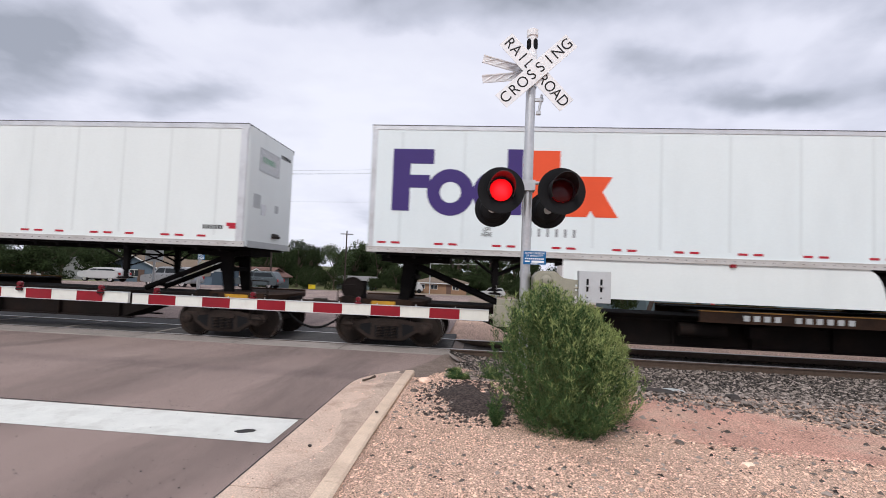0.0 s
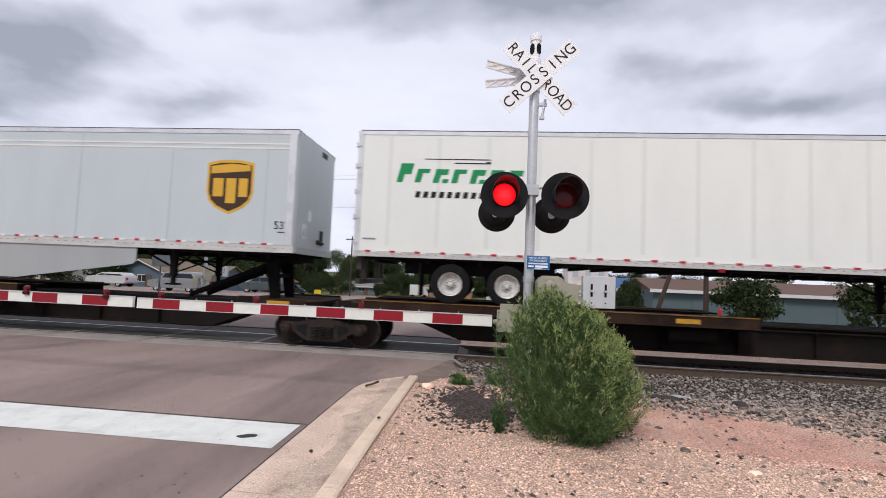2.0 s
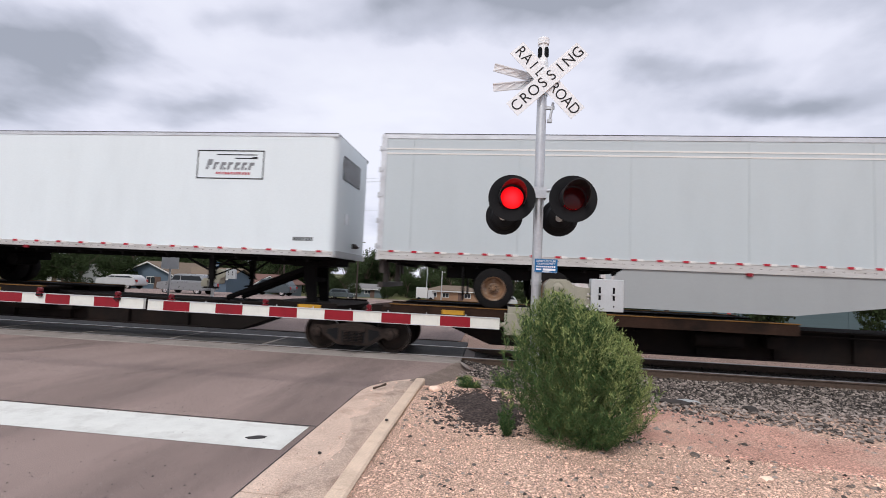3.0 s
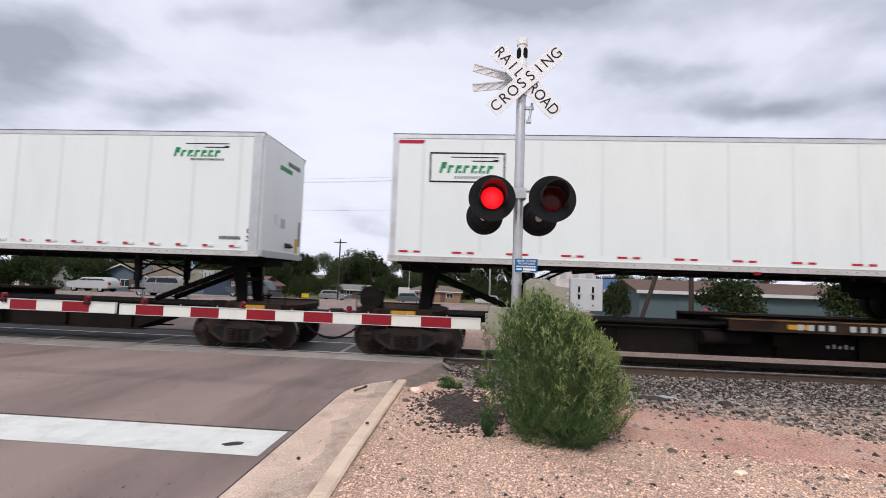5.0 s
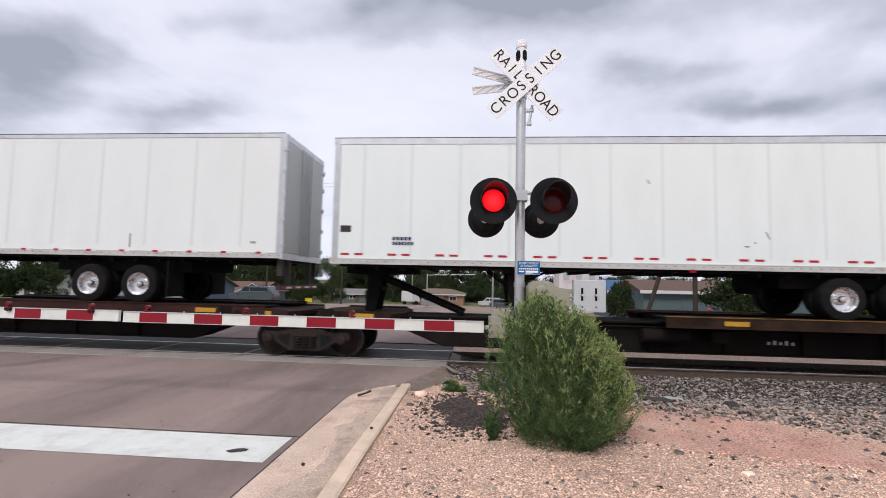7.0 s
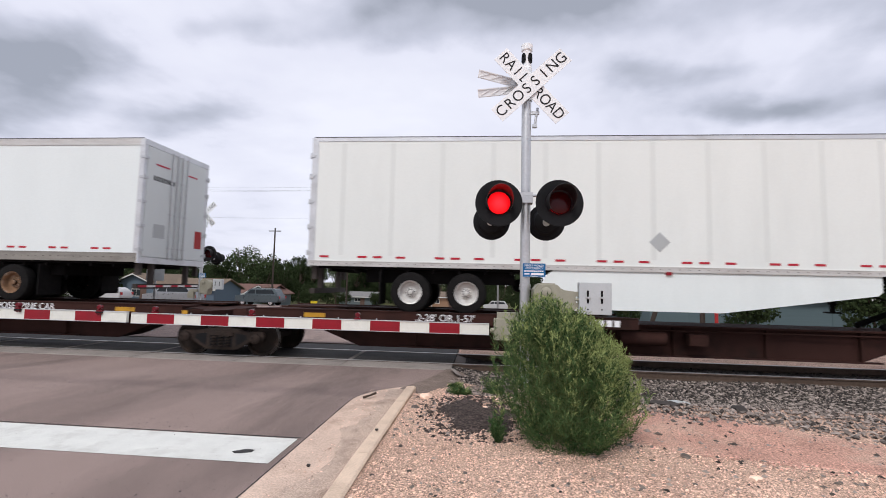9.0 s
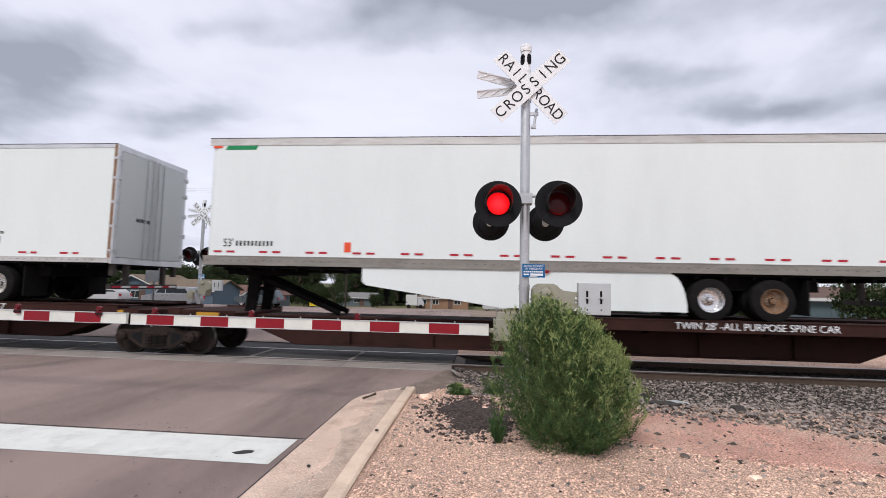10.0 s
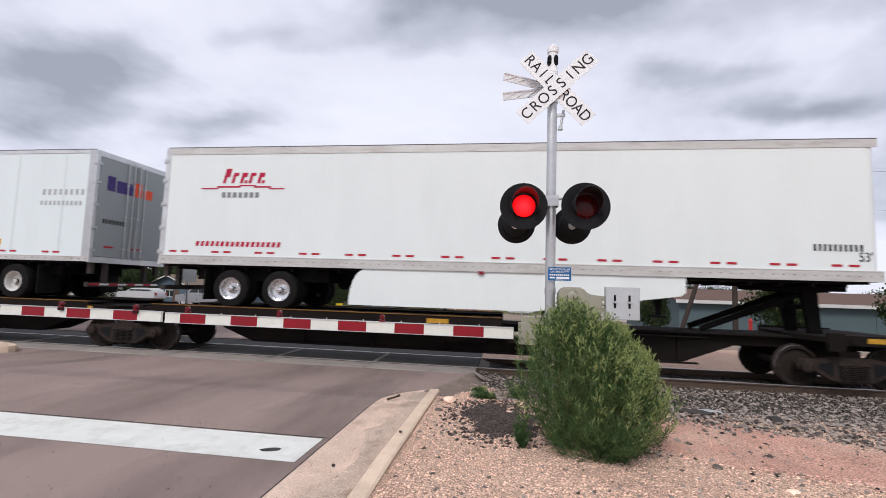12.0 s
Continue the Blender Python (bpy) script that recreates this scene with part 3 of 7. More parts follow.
def build_track():
    for y in RAIL_Y:
        r = root("rail", pose(0, y, 0), "rusty steel running rail with a polished head", "rail", "rails of the track", "structure")
        bm = bmesh.new()
        prism(bm, [(-0.07, -0.18), (0.07, -0.18), (0.07, -0.165), (0.012, -0.145), (0.012, -0.05), (0.036, -0.04), (0.036, -0.012), (-0.036, -0.012), (-0.036, -0.04), (-0.012, -0.05), (-0.012, -0.145), (-0.07, -0.165)], 'x', -320, 320)
        part("rail_body", bm, M["rail"], r)
        bm = bmesh.new()
        prism(bm, [(-0.036, -0.012), (0.036, -0.012), (0.034, -0.003), (0.02, 0.0), (-0.02, 0.0), (-0.034, -0.003)], 'x', -320, 320)
        part("rail_head", bm, M["rail_head"], r)
    bm = bmesh.new()
    box(bm, -0.115, 0.115, -1.3, 1.3, -0.36, -0.182)
    soften(bm, 0.015, 1)
    tie = mesh_of("railway_tie", bm, M["tie"], False)
    k = 0
    while k < 60:
        x = -0.2 + k * 0.5
        t = new("railway_tie", tie)
        t.matrix_basis = pose(x, TRACK_Y, random.uniform(-0.01, 0.004), 0, 0, random.uniform(-1, 1))
        tagged(t, "weathered dark timber railway tie in the ballast", "railway tie", "ties of the track", "structure")
        k += 1
    # crossing surface: panels between and beside the rails
    deck = root("crossing_deck", pose(0, 0, 0), "dark grey concrete level crossing panels with pale joints", "level crossing", kind="structure")
    shapes = {}
    for key, y0, y1, mat in (("gauge", 10.90, 12.22, "panel"), ("near", 10.02, 10.73, "panel_edge"), ("far", 12.40, 13.40, "panel")):
        bm = bmesh.new()
        box(bm, -1.245, 1.245, y0, y1, -0.2, -0.012)
        soften(bm, 0.012, 1)
        shapes[key] = mesh_of("panel", bm, M[mat], False)
    for k in range(16):
        for key in shapes:
            share("panel", shapes[key], deck, pose(-1.93 - 2.5 * k, 0, random.uniform(-0.006, 0.004)))
    bm = bmesh.new()
    for k in range(16):
        x = -3.18 - 2.5 * k
        box(bm, x - 0.05, x + 0.05, 10.92, 12.2, -0.2, -0.006)
    part("joint_filler", bm, M["panel_edge"], deck, "pale joint strips")
    # steel end ramps at the deck's edge
    bm = bmesh.new()
    prism(bm, [(-0.66, -0.02), (-0.66, -0.05), (-0.2, -0.2), (-0.15, -0.17)], 'y', 10.92, 12.2)
    part("end_ramp", bm, M["rail"], deck)
    loose = root("loose_plate", pose(-0.55, 9.62, 0.03, 10, 24, 30), "bent rusty steel plate lying beside the crossing", "plate")
    bm = bmesh.new()
    box(bm, -0.07, 0.07, -0.19, 0.19, -0.01, 0.01)
    soften(bm, 0.006, 1)
    part("plate", bm, M["panel_edge"], loose)


build_track()


# ---- the train ----
MOVERS = []          # (thing, place at the clip's start)


def run(t):
    """How far the train has rolled after t seconds."""
    return 17.94 * t - 0.00905 * (t * t - 12 * t)


def build_wheel_mesh():
    bm = bmesh.new()
    turned(bm, [(0.27, 0), (0.40, 0.0), (0.445, 0.02), (0.46, 0.06), (0.46, 0.21), (0.445, 0.25), (0.40, 0.27), (0.27, 0.27), (0.27, 0.0)], (0, 0, 0), (0, 1, 0), 32, False)
    tyre = mesh_of("tyre", bm, M["rubber"])
    rims = {}
    for key in ("rim", "rim_alu", "rim_rust"):
        bm = bmesh.new()
        turned(bm, [(0.285, 0.004), (0.27, -0.008), (0.25, 0.0), (0.235, 0.05), (0.22, 0.12), (0.13, 0.135), (0.125, 0.10), (0.06, 0.09), (0.055, 0.03), (0.001, 0.02)], (0, 0, 0), (0, 1, 0), 28, False)
        rims[key] = mesh_of("rim", bm, M[key])
    bm = bmesh.new()
    for k in range(5):
        a = 2 * math.pi * k / 5
        rod(bm, (0.175 * math.cos(a), 0.118, 0.175 * math.sin(a)), (0.175 * math.cos(a), 0.135, 0.175 * math.sin(a)), 0.032, n=10)
    for k in range(10):
        a = 2 * math.pi * k / 10 + 0.2
        rod(bm, (0.10 * math.cos(a), 0.07, 0.10 * math.sin(a)), (0.10 * math.cos(a), 0.12, 0.10 * math.sin(a)), 0.014, n=6)
    hub = mesh_of("hub", bm, M["hub"])
    return tyre, rims, hub


TYRE, RIMS, HUB = build_wheel_mesh()
FLOOR_Z, ZT = 2.21, 5.16          # underside and roof of the trailers above the rail


TAPES = {}


def tape(w, red):
    """A strip of reflective tape, w hundredths of a metre long."""
    if (w, red) not in TAPES:
        bm = bmesh.new()
        box(bm, 0, w / 100, -1.3165 if w == 13 or w == 14 else -1.296, -1.288, 0, 0.048)
        TAPES[w, red] = mesh_of("tape", bm, M["tape_red" if red else "tape_white"], False)
    return TAPES[w, red]


def build_trailer(spec):
    """A 53 foot trailer on the flat car; nose: 1 when it points along +x, -1 otherwise."""
    x0, nose, g = spec["x"] + 8.075, spec["nose"], spec
    top, ZB = g.get("top", ZT), g.get("floor", FLOOR_Z)
    T = root("semi_trailer", pose(x0, TRACK_Y, 0), g["label"], "trailer", "trailers on the train")
    MOVERS.append((T, Vector((x0, TRACK_Y, 0))))
    L = 8.075
    white = skin(*g["skin"])
    # body: one shell with a rounded nose
    bm = bmesh.new()
    r = g.get("round", 0.12)
    nose_pts = [(nose * (L - r + r * math.sin(a)), -1.29 + r - r * math.cos(a)) for a in np.linspace(0, math.pi / 2, 5)]
    out = [(-nose * L, -1.29)] + nose_pts + [(x, -y) for x, y in reversed(nose_pts)] + [(-nose * L, 1.29)]
    prism(bm, out, 'z', ZB + 0.02, top - 0.02)
    part("body", bm, white, T)
    # vertical seams or posts
    gap = g.get("seam", 1.22)
    if gap:
        w = g.get("seam_w", 0.035)
        bm = bmesh.new()
        prism(bm, [(-w, -1.288), (-w * 0.8, -1.2945), (-w * 0.6, -1.2905), (w * 0.6, -1.2905), (w * 0.8, -1.2945), (w, -1.288)], 'z', ZB + 0.26, top - 0.14)
        seam = mesh_of("side_seam", bm, skin(g["skin"][0] + "_seam", tuple(c * 0.915 for c in g["skin"][1])), False)
        x = -L + 0.75
        while x < L - 0.3:
            share("side_seam", seam, T, pose(x, 0, 0))
            x += gap
    # rails
    rail_h = g.get("rail", 0.13)
    bm = bmesh.new()
    prism(bm, [(-1.27, ZB), (-1.305, ZB), (-1.305, ZB + rail_h - 0.02), (-1.312, ZB + rail_h - 0.018), (-1.312, ZB + rail_h), (-1.27, ZB + rail_h)], 'x', -L, L)
    part("bottom_rail", bm, M[g.get("rail_mat", "alum_lt")], T, "riveted aluminium bottom rail")
    bm = bmesh.new()
    box(bm, -L, L, 1.27, 1.305, ZB, ZB + rail_h)
    part("bottom_rail", bm, M["alum_lt"], T)
    bm = bmesh.new()
    x = -L + 0.1
    while x < L:
        rod(bm, (x, -1.314, ZB + rail_h * 0.5), (x, -1.304, ZB + rail_h * 0.5), 0.011, n=6)
        x += 0.2
    part("rivets", bm, M["hub"], T)["kind"] = "stuff"
    th = g.get("band", 0.09)
    bm = bmesh.new()
    for s in (-1, 1):
        box(bm, -L + 0.02, L - 0.02, s * 1.275, s * 1.302, top - th, top)
    part("top_rail", bm, M["alum_lt"] if g.get("band_light") else M["alum"], T)
    bm = bmesh.new()
    box(bm, -L + 0.02, L - 0.02, -1.28, 1.28, top - 0.03, top + 0.012)
    for s in (-1, 1):
        box(bm, -L + 0.02, L - 0.02, s * 1.28, s * 1.304, top, top + 0.02)
    part("roof", bm, M["roof_edge"], T)
    # corner posts
    posts = [(-nose * L, -nose * (L - g.get("rear_post", 0.1)), 1.2, 1.304)]
    if g.get("nose_post"):
        posts.append((nose * (L - r - g["nose_post"]), nose * (L - r * 0.4), 1.25, 1.302))
    for p0, p1, q0, q1 in posts:
        for s in (-1, 1):
            bm = bmesh.new()
            box(bm, p0, p1, s * q0, s * q1, ZB, top)
            soften(bm, 0.008, 1)
            part("corner_post", bm, M[g.get("post_mat", "alum")], T)
    # rear end: frame, two doors, hinges, lock rods, bumper
    e = -nose
    bm = bmesh.new()
    box(bm, e * (L - 0.02), e * (L + 0.03), -1.3, 1.3, top - 0.14, top)
    box(bm, e * (L - 0.02), e * (L + 0.04), -1.3, 1.3, ZB - 0.02, ZB + 0.13)
    box(bm, e * (L - 0.02), e * (L + 0.03), -1.3, -1.2, ZB, top)
    box(bm, e * (L - 0.02), e * (L + 0.03), 1.2, 1.3, ZB, top)
    part("rear_frame", bm, M["alum"], T)
    for s in (-1, 1):
        bm = bmesh.new()
        box(bm, e * (L + 0.002), e * (L + 0.04), *sorted((s * 0.012, s * 1.19)), ZB + 0.14, top - 0.15)
        soften(bm, 0.008, 1)
        # doors darker than the sides: sunless +x ends and grime, both in the colour
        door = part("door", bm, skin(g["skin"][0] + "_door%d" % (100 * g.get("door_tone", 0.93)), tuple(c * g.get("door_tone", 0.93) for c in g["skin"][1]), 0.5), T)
        bm = bmesh.new()
        for q in (0.1, 0.3):
            rod(bm, (e * (L + 0.062), s * q, ZB + 0.1), (e * (L + 0.062), s * q, top - 0.1), 0.018, n=8)
            for z in (ZB + 0.4, ZB + 1.3, ZB + 2.2):
                box(bm, e * (L + 0.035), e * (L + 0.075), s * q - 0.04, s * q + 0.04, z - 0.02, z + 0.02)
        part("lock_rod", bm, M["galv"], door)
        bm = bmesh.new()
        box(bm, e * (L - 0.05), e * (L + 0.06), *sorted((s * 1.16, s * 1.325)), -0.03, 0.03)
        rod(bm, (e * (L + 0.05), s * 1.3, -0.06), (e * (L + 0.05), s * 1.3, 0.06), 0.022, n=8)
        hinge = mesh_of("hinge", bm, M["galv"])
        for z in (ZB + 0.3, ZB + 0.9, ZB + 1.5, ZB + 2.1, ZB + 2.6):
            share("hinge", hinge, door, pose(0, 0, z))
    bm = bmesh.new()
    for s in (-1, 1):
        box(bm, e * (L - 0.14), e * (L - 0.02), s * 0.62, s * 0.72, 1.62, ZB)
        box(bm, e * (L - 0.14), e * (L - 0.02), s * 1.05, s * 1.15, 1.9, ZB)
    box(bm, e * (L - 0.13), e * (L - 0.01), -1.2, 1.2, 1.56, 1.68)
    part("underride_bumper", bm, M["hub"], T)
    for i in range(8):
        bm = bmesh.new()
        box(bm, *sorted((e * (L - 0.012), e * (L - 0.004))), -1.16 + i * 0.29, -0.87 + i * 0.29, 1.595, 1.645)
        part("bumper_tape", bm, M["tape_white" if i % 2 else "tape_red"], T, "", False)
    # chassis
    bm = bmesh.new()
    box(bm, -L + 0.2, L - 0.2, -1.2, 1.2, ZB - 0.05, ZB + 0.01)
    for k in range(26):
        x = -L + 0.5 + k * 0.6
        box(bm, x - 0.03, x + 0.03, -1.22, 1.22, ZB - 0.12, ZB - 0.04)
    box(bm, nose * (L - 1.9), nose * (L - 0.2), -0.55, 0.55, ZB - 0.2, ZB - 0.02)
    part("floor_frame", bm, M["under"], T)
    # suspension and wheels
    a1 = g["axle"]
    xc = -nose * (L - a1 - 0.64)
    bm = bmesh.new()
    for s in (-1, 1):
        box(bm, xc - 1.5, xc + 1.5, s * 0.5 - 0.06, s * 0.5 + 0.06, ZB - 0.32, ZB - 0.05)
        for q in (-0.64, 0.64):
            box(bm, xc + q - 0.5 * nose, xc + q - 0.2 * nose, s * 0.5 - 0.07, s * 0.5 + 0.07, 1.6, ZB - 0.1)
            rod(bm, (xc + q + 0.25, s * 0.5, 1.65), (xc + q + 0.25, s * 0.5, ZB - 0.25), 0.13, n=12)
    for q in (-0.64, 0.64):
        rod(bm, (xc + q, -1.2, 1.645), (xc + q, 1.2, 1.645), 0.07, n=10)
    rod(bm, (xc + nose * 1.9, -0.3, 1.85), (xc + nose * 1.9, 0.3, 1.85), 0.16, n=12)
    box(bm, xc - 1.75, xc + 1.75, -0.95, 0.95, ZB - 0.36, ZB - 0.06)
    part("suspension", bm, M["under"], T)
    kinds = g.get("rims", ("rim", "rim"))
    for i, q in enumerate((-0.64, 0.64)):
        for s in (-1, 1):
            for depth in (0, 1):
                y = s * (1.27 - depth * 0.34)
                m = pose(xc + q, y, 1.645, 0, (37 * i + 61 * depth + x0 * 13) % 360, 0)
                if s > 0:
                    m = pose(xc + q, y, 1.645, 0, 0, 180)
                w = share("tyre", TYRE, T, m)
                if depth == 0:
                    share("rim", RIMS[kinds[i]], w, pose(0, 0.012, 0))
                    share("hub", HUB, w, pose(0, 0.03, 0))["kind"] = "stuff"
    # mud flaps behind the wheels
    for s in (-1, 1):
        bm = bmesh.new()
        xf = xc - nose * 1.35
        box(bm, xf - 0.012, xf + 0.012, s * 1.25 if s < 0 else 0.62, -0.62 if s < 0 else 1.25, 1.35, ZB - 0.1)
        part("mud_flap", bm, M["rubber"], T)
    # landing gear
    xl = nose * (L - g.get("legs", 3.2))
    for s in (-1, 1):
        bm = bmesh.new()
        box(bm, xl - 0.07, xl + 0.07, s * 0.95 - 0.06, s * 0.95 + 0.06, 1.55, ZB - 0.05)
        box(bm, xl - 0.045, xl + 0.045, s * 0.95 - 0.04, s * 0.95 + 0.04, 1.36, 1.56)
        prism(bm, [(xl - 0.16, 1.33), (xl + 0.16, 1.33), (xl + 0.12, 1.37), (xl - 0.12, 1.37)], 'y', s * 0.95 - 0.12, s * 0.95 + 0.12)
        rod(bm, (xl, s * 0.95, 1.75), (xl - nose * 0.85, s * 0.95, ZB - 0.06), 0.028, n=8)
        rod(bm, (xl, s * 0.95, 1.75), (xl + nose * 0.55, s * 0.95, ZB - 0.06), 0.028, n=8)
        part("landing_leg", bm, M["under"], T)
    bm = bmesh.new()
    rod(bm, (xl, -0.95, 1.95), (xl, 0.95, 1.95), 0.025, n=8)
    rod(bm, (xl, -0.95, 1.62), (xl, 0.95, 2.1), 0.02, n=8)
    rod(bm, (xl, 0.95, 1.62), (xl, -0.95, 2.1), 0.02, n=8)
    part("leg_brace", bm, M["under"], T)
    # reflective tape
    style = g.get("tape", "single")
    z0 = ZB + rail_h + 0.075 if not g.get("tape_low") else ZB + rail_h - 0.03
    step = g.get("tape_step", 0.62)
    x = -L + 0.25
    k = 0
    while x < L - 0.3:
        for dx, w, red in {"pair": ((0, 20, 1), (0.32, 20, 1)), "long": ((0, 22, 1), (0.22, 12, 0), (0.34, 16, 1)),
                           "mixed": ((0, 22, 1), (0.36, 22, 1)) if k % 2 else ((0, 22, 1),)}.get(style, ((0, 13, 1), (0.13, 14, 0))):
            share("red_tape" if red else "white_tape", tape(w, red), T, pose(x + dx, 0, z0))
        x += step
        k += 1
    # marker lamp under the rail
    bm = bmesh.new()
    box(bm, -0.06, 0.06, -1.318, -1.26, ZB - 0.06, ZB + 0.01)
    part("marker_lamp", bm, M["arm_red"], T)
    # skirt
    if "skirt" in g:
        a, b, back = g["skirt"]            # from the wheels' end to the nose end, sheet colour
        bm = bmesh.new()
        f, sweep = (1 if b > a else -1), g.get("sweep", 3.2)
        arc = [(a + f * (0.34 * (1 - math.cos(t))), 1.36 + 0.82 * math.sin(t)) for t in np.linspace(0, 1.45, 7)]
        pts = arc[::-1] + [(b - f * sweep, 1.36), (b - f * 0.1, 1.80 if sweep > 1 else 1.40), (b, 1.88 if sweep > 1 else 1.46), (b, ZB)] + [(a + f * 0.34, ZB)]
        prism(bm, pts, 'y', -1.27, -1.25)
        part("side_skirt", bm, back, T)
    for fn in g.get("marks", ()):
        fn(T, g)
    for end, mat, y0, y1, zz0, zz1 in g.get("ends", ()):
        bm = bmesh.new()
        if mat == "ink" and y1 - y0 > 0.3 and zz1 - zz0 < 0.2:
            d = end * (L + (0.046 if end == e else 0.006))
            for i in range(9):
                w = (y1 - y0) / 9
                box(bm, end * (L + 0.001), d, y0 + i * w, y0 + i * w + w * 0.6, zz0, zz1)
            part("number_strip", bm, M["ink"], T, "", False)["kind"] = "stuff"
            continue
        box(bm, end * (L + 0.001), end * (L + (0.046 if end == e else 0.006)), y0, y1, zz0, zz1)
        part("panel_mark", bm, M[mat], T, "", False)
    # nose panel fittings
    bm = bmesh.new()
    n2 = nose * (L + 0.012)
    box(bm, nose * L, nose * (L + 0.05), 0.1, 0.42, ZB + 0.3, ZB + 0.42)
    for q in (0.14, 0.26, 0.38):
        rod(bm, (nose * (L + 0.04), q, ZB + 0.36), (nose * (L + 0.1), q, ZB + 0.33), 0.03, n=8)
    part("air_coupling", bm, M["hub"], T)
    bm = bmesh.new()
    box(bm, nose * L, n2, -1.15, 1.15, ZB + 0.0, ZB + 0.16)
    part("nose_sill", bm, M["placard"], T)
    bm = bmesh.new()
    box(bm, nose * L, n2, -0.55, -0.33, ZB + 0.85, ZB + 1.12)
    part("document_box", bm, M["alum"], T)
    return T


# marks: plain shapes in the liveries' colours
def blocks(bars, mat, name="livery_shape", label="", slant=0.0):
    def f(T, g):
        small = bmesh.new()
        for x0, x1, z0, z1 in bars:
            s = slant * (z1 - z0)
            big = max(x1 - x0, z1 - z0) > 0.24
            bm = bmesh.new() if big else small
            prism(bm, [(x0, z0), (x1, z0), (x1 + s, z1), (x0 + s, z1)], 'y', -1.297, -1.285)
            if big:
                part(name, bm, M[mat], T, label, False)
        if len(small.verts):
            part("marking", small, M[mat], T, "", False)["kind"] = "stuff"
        else:
            small.free()
    return f


def cut(x0, x1, z0, z1, n, gap=0.2):
    """A row of n bars in a rectangle."""
    w = (x1 - x0) / n
    return [(x0 + w * k, x0 + w * (k + 1 - gap), z0, z1) for k in range(n)]


def lettering(text, x, z, size, mat="ink", squeeze=1.0, slant=0.0):
    def f(T, g):
        words("lettering", text, size, M[mat], T, Matrix.Translation((x, -1.298, z)) @ FACE, squeeze=squeeze, slant=slant)
    return f


def diamond(x, z, s):
    def f(T, g):
        bm = bmesh.new()
        prism(bm, [(x - s, z), (x, z - s), (x + s, z), (x, z + s)], 'y', -1.299, -1.288)
        part("placard_holder", bm, M["placard"], T, "grey diamond placard holder", False)
    return f


def outline(x0, x1, z0, z1, w=0.025, mat="ink"):
    return blocks([(x0, x1, z0, z0 + w), (x0, x1, z1 - w, z1), (x0, x0 + w, z0 + w, z1 - w), (x1 - w, x1, z0 + w, z1 - w)], mat, "frame_mark")


def ring_letter(x, z, r, mat):
    """A round plain shape with an open middle."""
    def f(T, g):
        bm = bmesh.new()
        n = 28
        o = [(x + r * math.cos(6.2832 * k / n), z + r * math.sin(6.2832 * k / n)) for k in range(n)]
        i = [(x + r * 0.45 * math.cos(6.2832 * k / n), z + r * 0.45 * math.sin(6.2832 * k / n)) for k in range(n)]
        vo, vi = [bm.verts.new((a, -1.296, b)) for a, b in o], [bm.verts.new((a, -1.296, b)) for a, b in i]
        for k in range(n):
            bm.faces.new((vo[k], vo[(k + 1) % n], vi[(k + 1) % n], vi[k]))
        part("livery_shape", bm, M[mat], T, "", False)
    return f


def shield(x, z, w, h):
    def f(T, g):
        for k, mat, d in ((1.0, "gold", -1.296), (0.9, "logo_brown", -1.3)):
            pts = [(-0.5, 0.44), (-0.25, 0.49), (0, 0.5), (0.25, 0.49), (0.5, 0.44), (0.5, -0.1), (0.44, -0.26), (0.3, -0.38), (0, -0.5), (-0.3, -0.38), (-0.44, -0.26), (-0.5, -0.1)]
            bm = bmesh.new()
            prism(bm, [(x + a * w * k, z + b * h * k) for a, b in pts], 'y', d, -1.285)
            part("livery_shield", bm, M[mat], T, "brown shield with a gold rim", False)
        bm = bmesh.new()
        for a, b, c, e in ((-0.36, -0.14, -0.18, 0.16), (-0.08, 0.13, -0.30, 0.16), (0.19, 0.38, -0.18, 0.16)):
            box(bm, x + a * w, x + b * w, -1.304, -1.29, z + c * h, z + e * h)
        prism(bm, [(x - 0.42 * w, z + 0.24 * h), (x + 0.42 * w, z + 0.30 * h), (x + 0.42 * w, z + 0.40 * h), (x, z + 0.43 * h), (x - 0.42 * w, z + 0.38 * h)], 'y', -1.302, -1.29)
        part("livery_shape", bm, M["gold"], T, "", False)
    return f


def swish(x0, x1, z, mat="ink"):
    return blocks([(x0, x1, z + 0.03, z + 0.05), (x0 + (x1 - x0) * 0.45, x1, z - 0.06, z - 0.035), (x1 - 0.12, x1, z - 0.06, z - 0.01)], mat)


def slanted_word(x0, x1, z0, z1, mat, n=7):
    """Chunky leaning bars, one for each sign of the word mark, with notches."""
    bars = []
    w = (x1 - x0) / n
    h = z1 - z0
    for k in range(n):
        a = x0 + w * k
        bars.append((a, a + w * 0.34, z0, z1 if k == 0 else z0 + h * 0.72))
        bars.append((a + w * 0.34, a + w * 0.82, z0 + h * (0.5 if k % 2 else 0.42), z0 + h * (0.72 if k else 1.0)))
        if k in (2, 4, 5):
            bars.append((a + w * 0.5, a + w * 0.82, z0, z0 + h * 0.2))
    return blocks(bars, mat, slant=0.25)


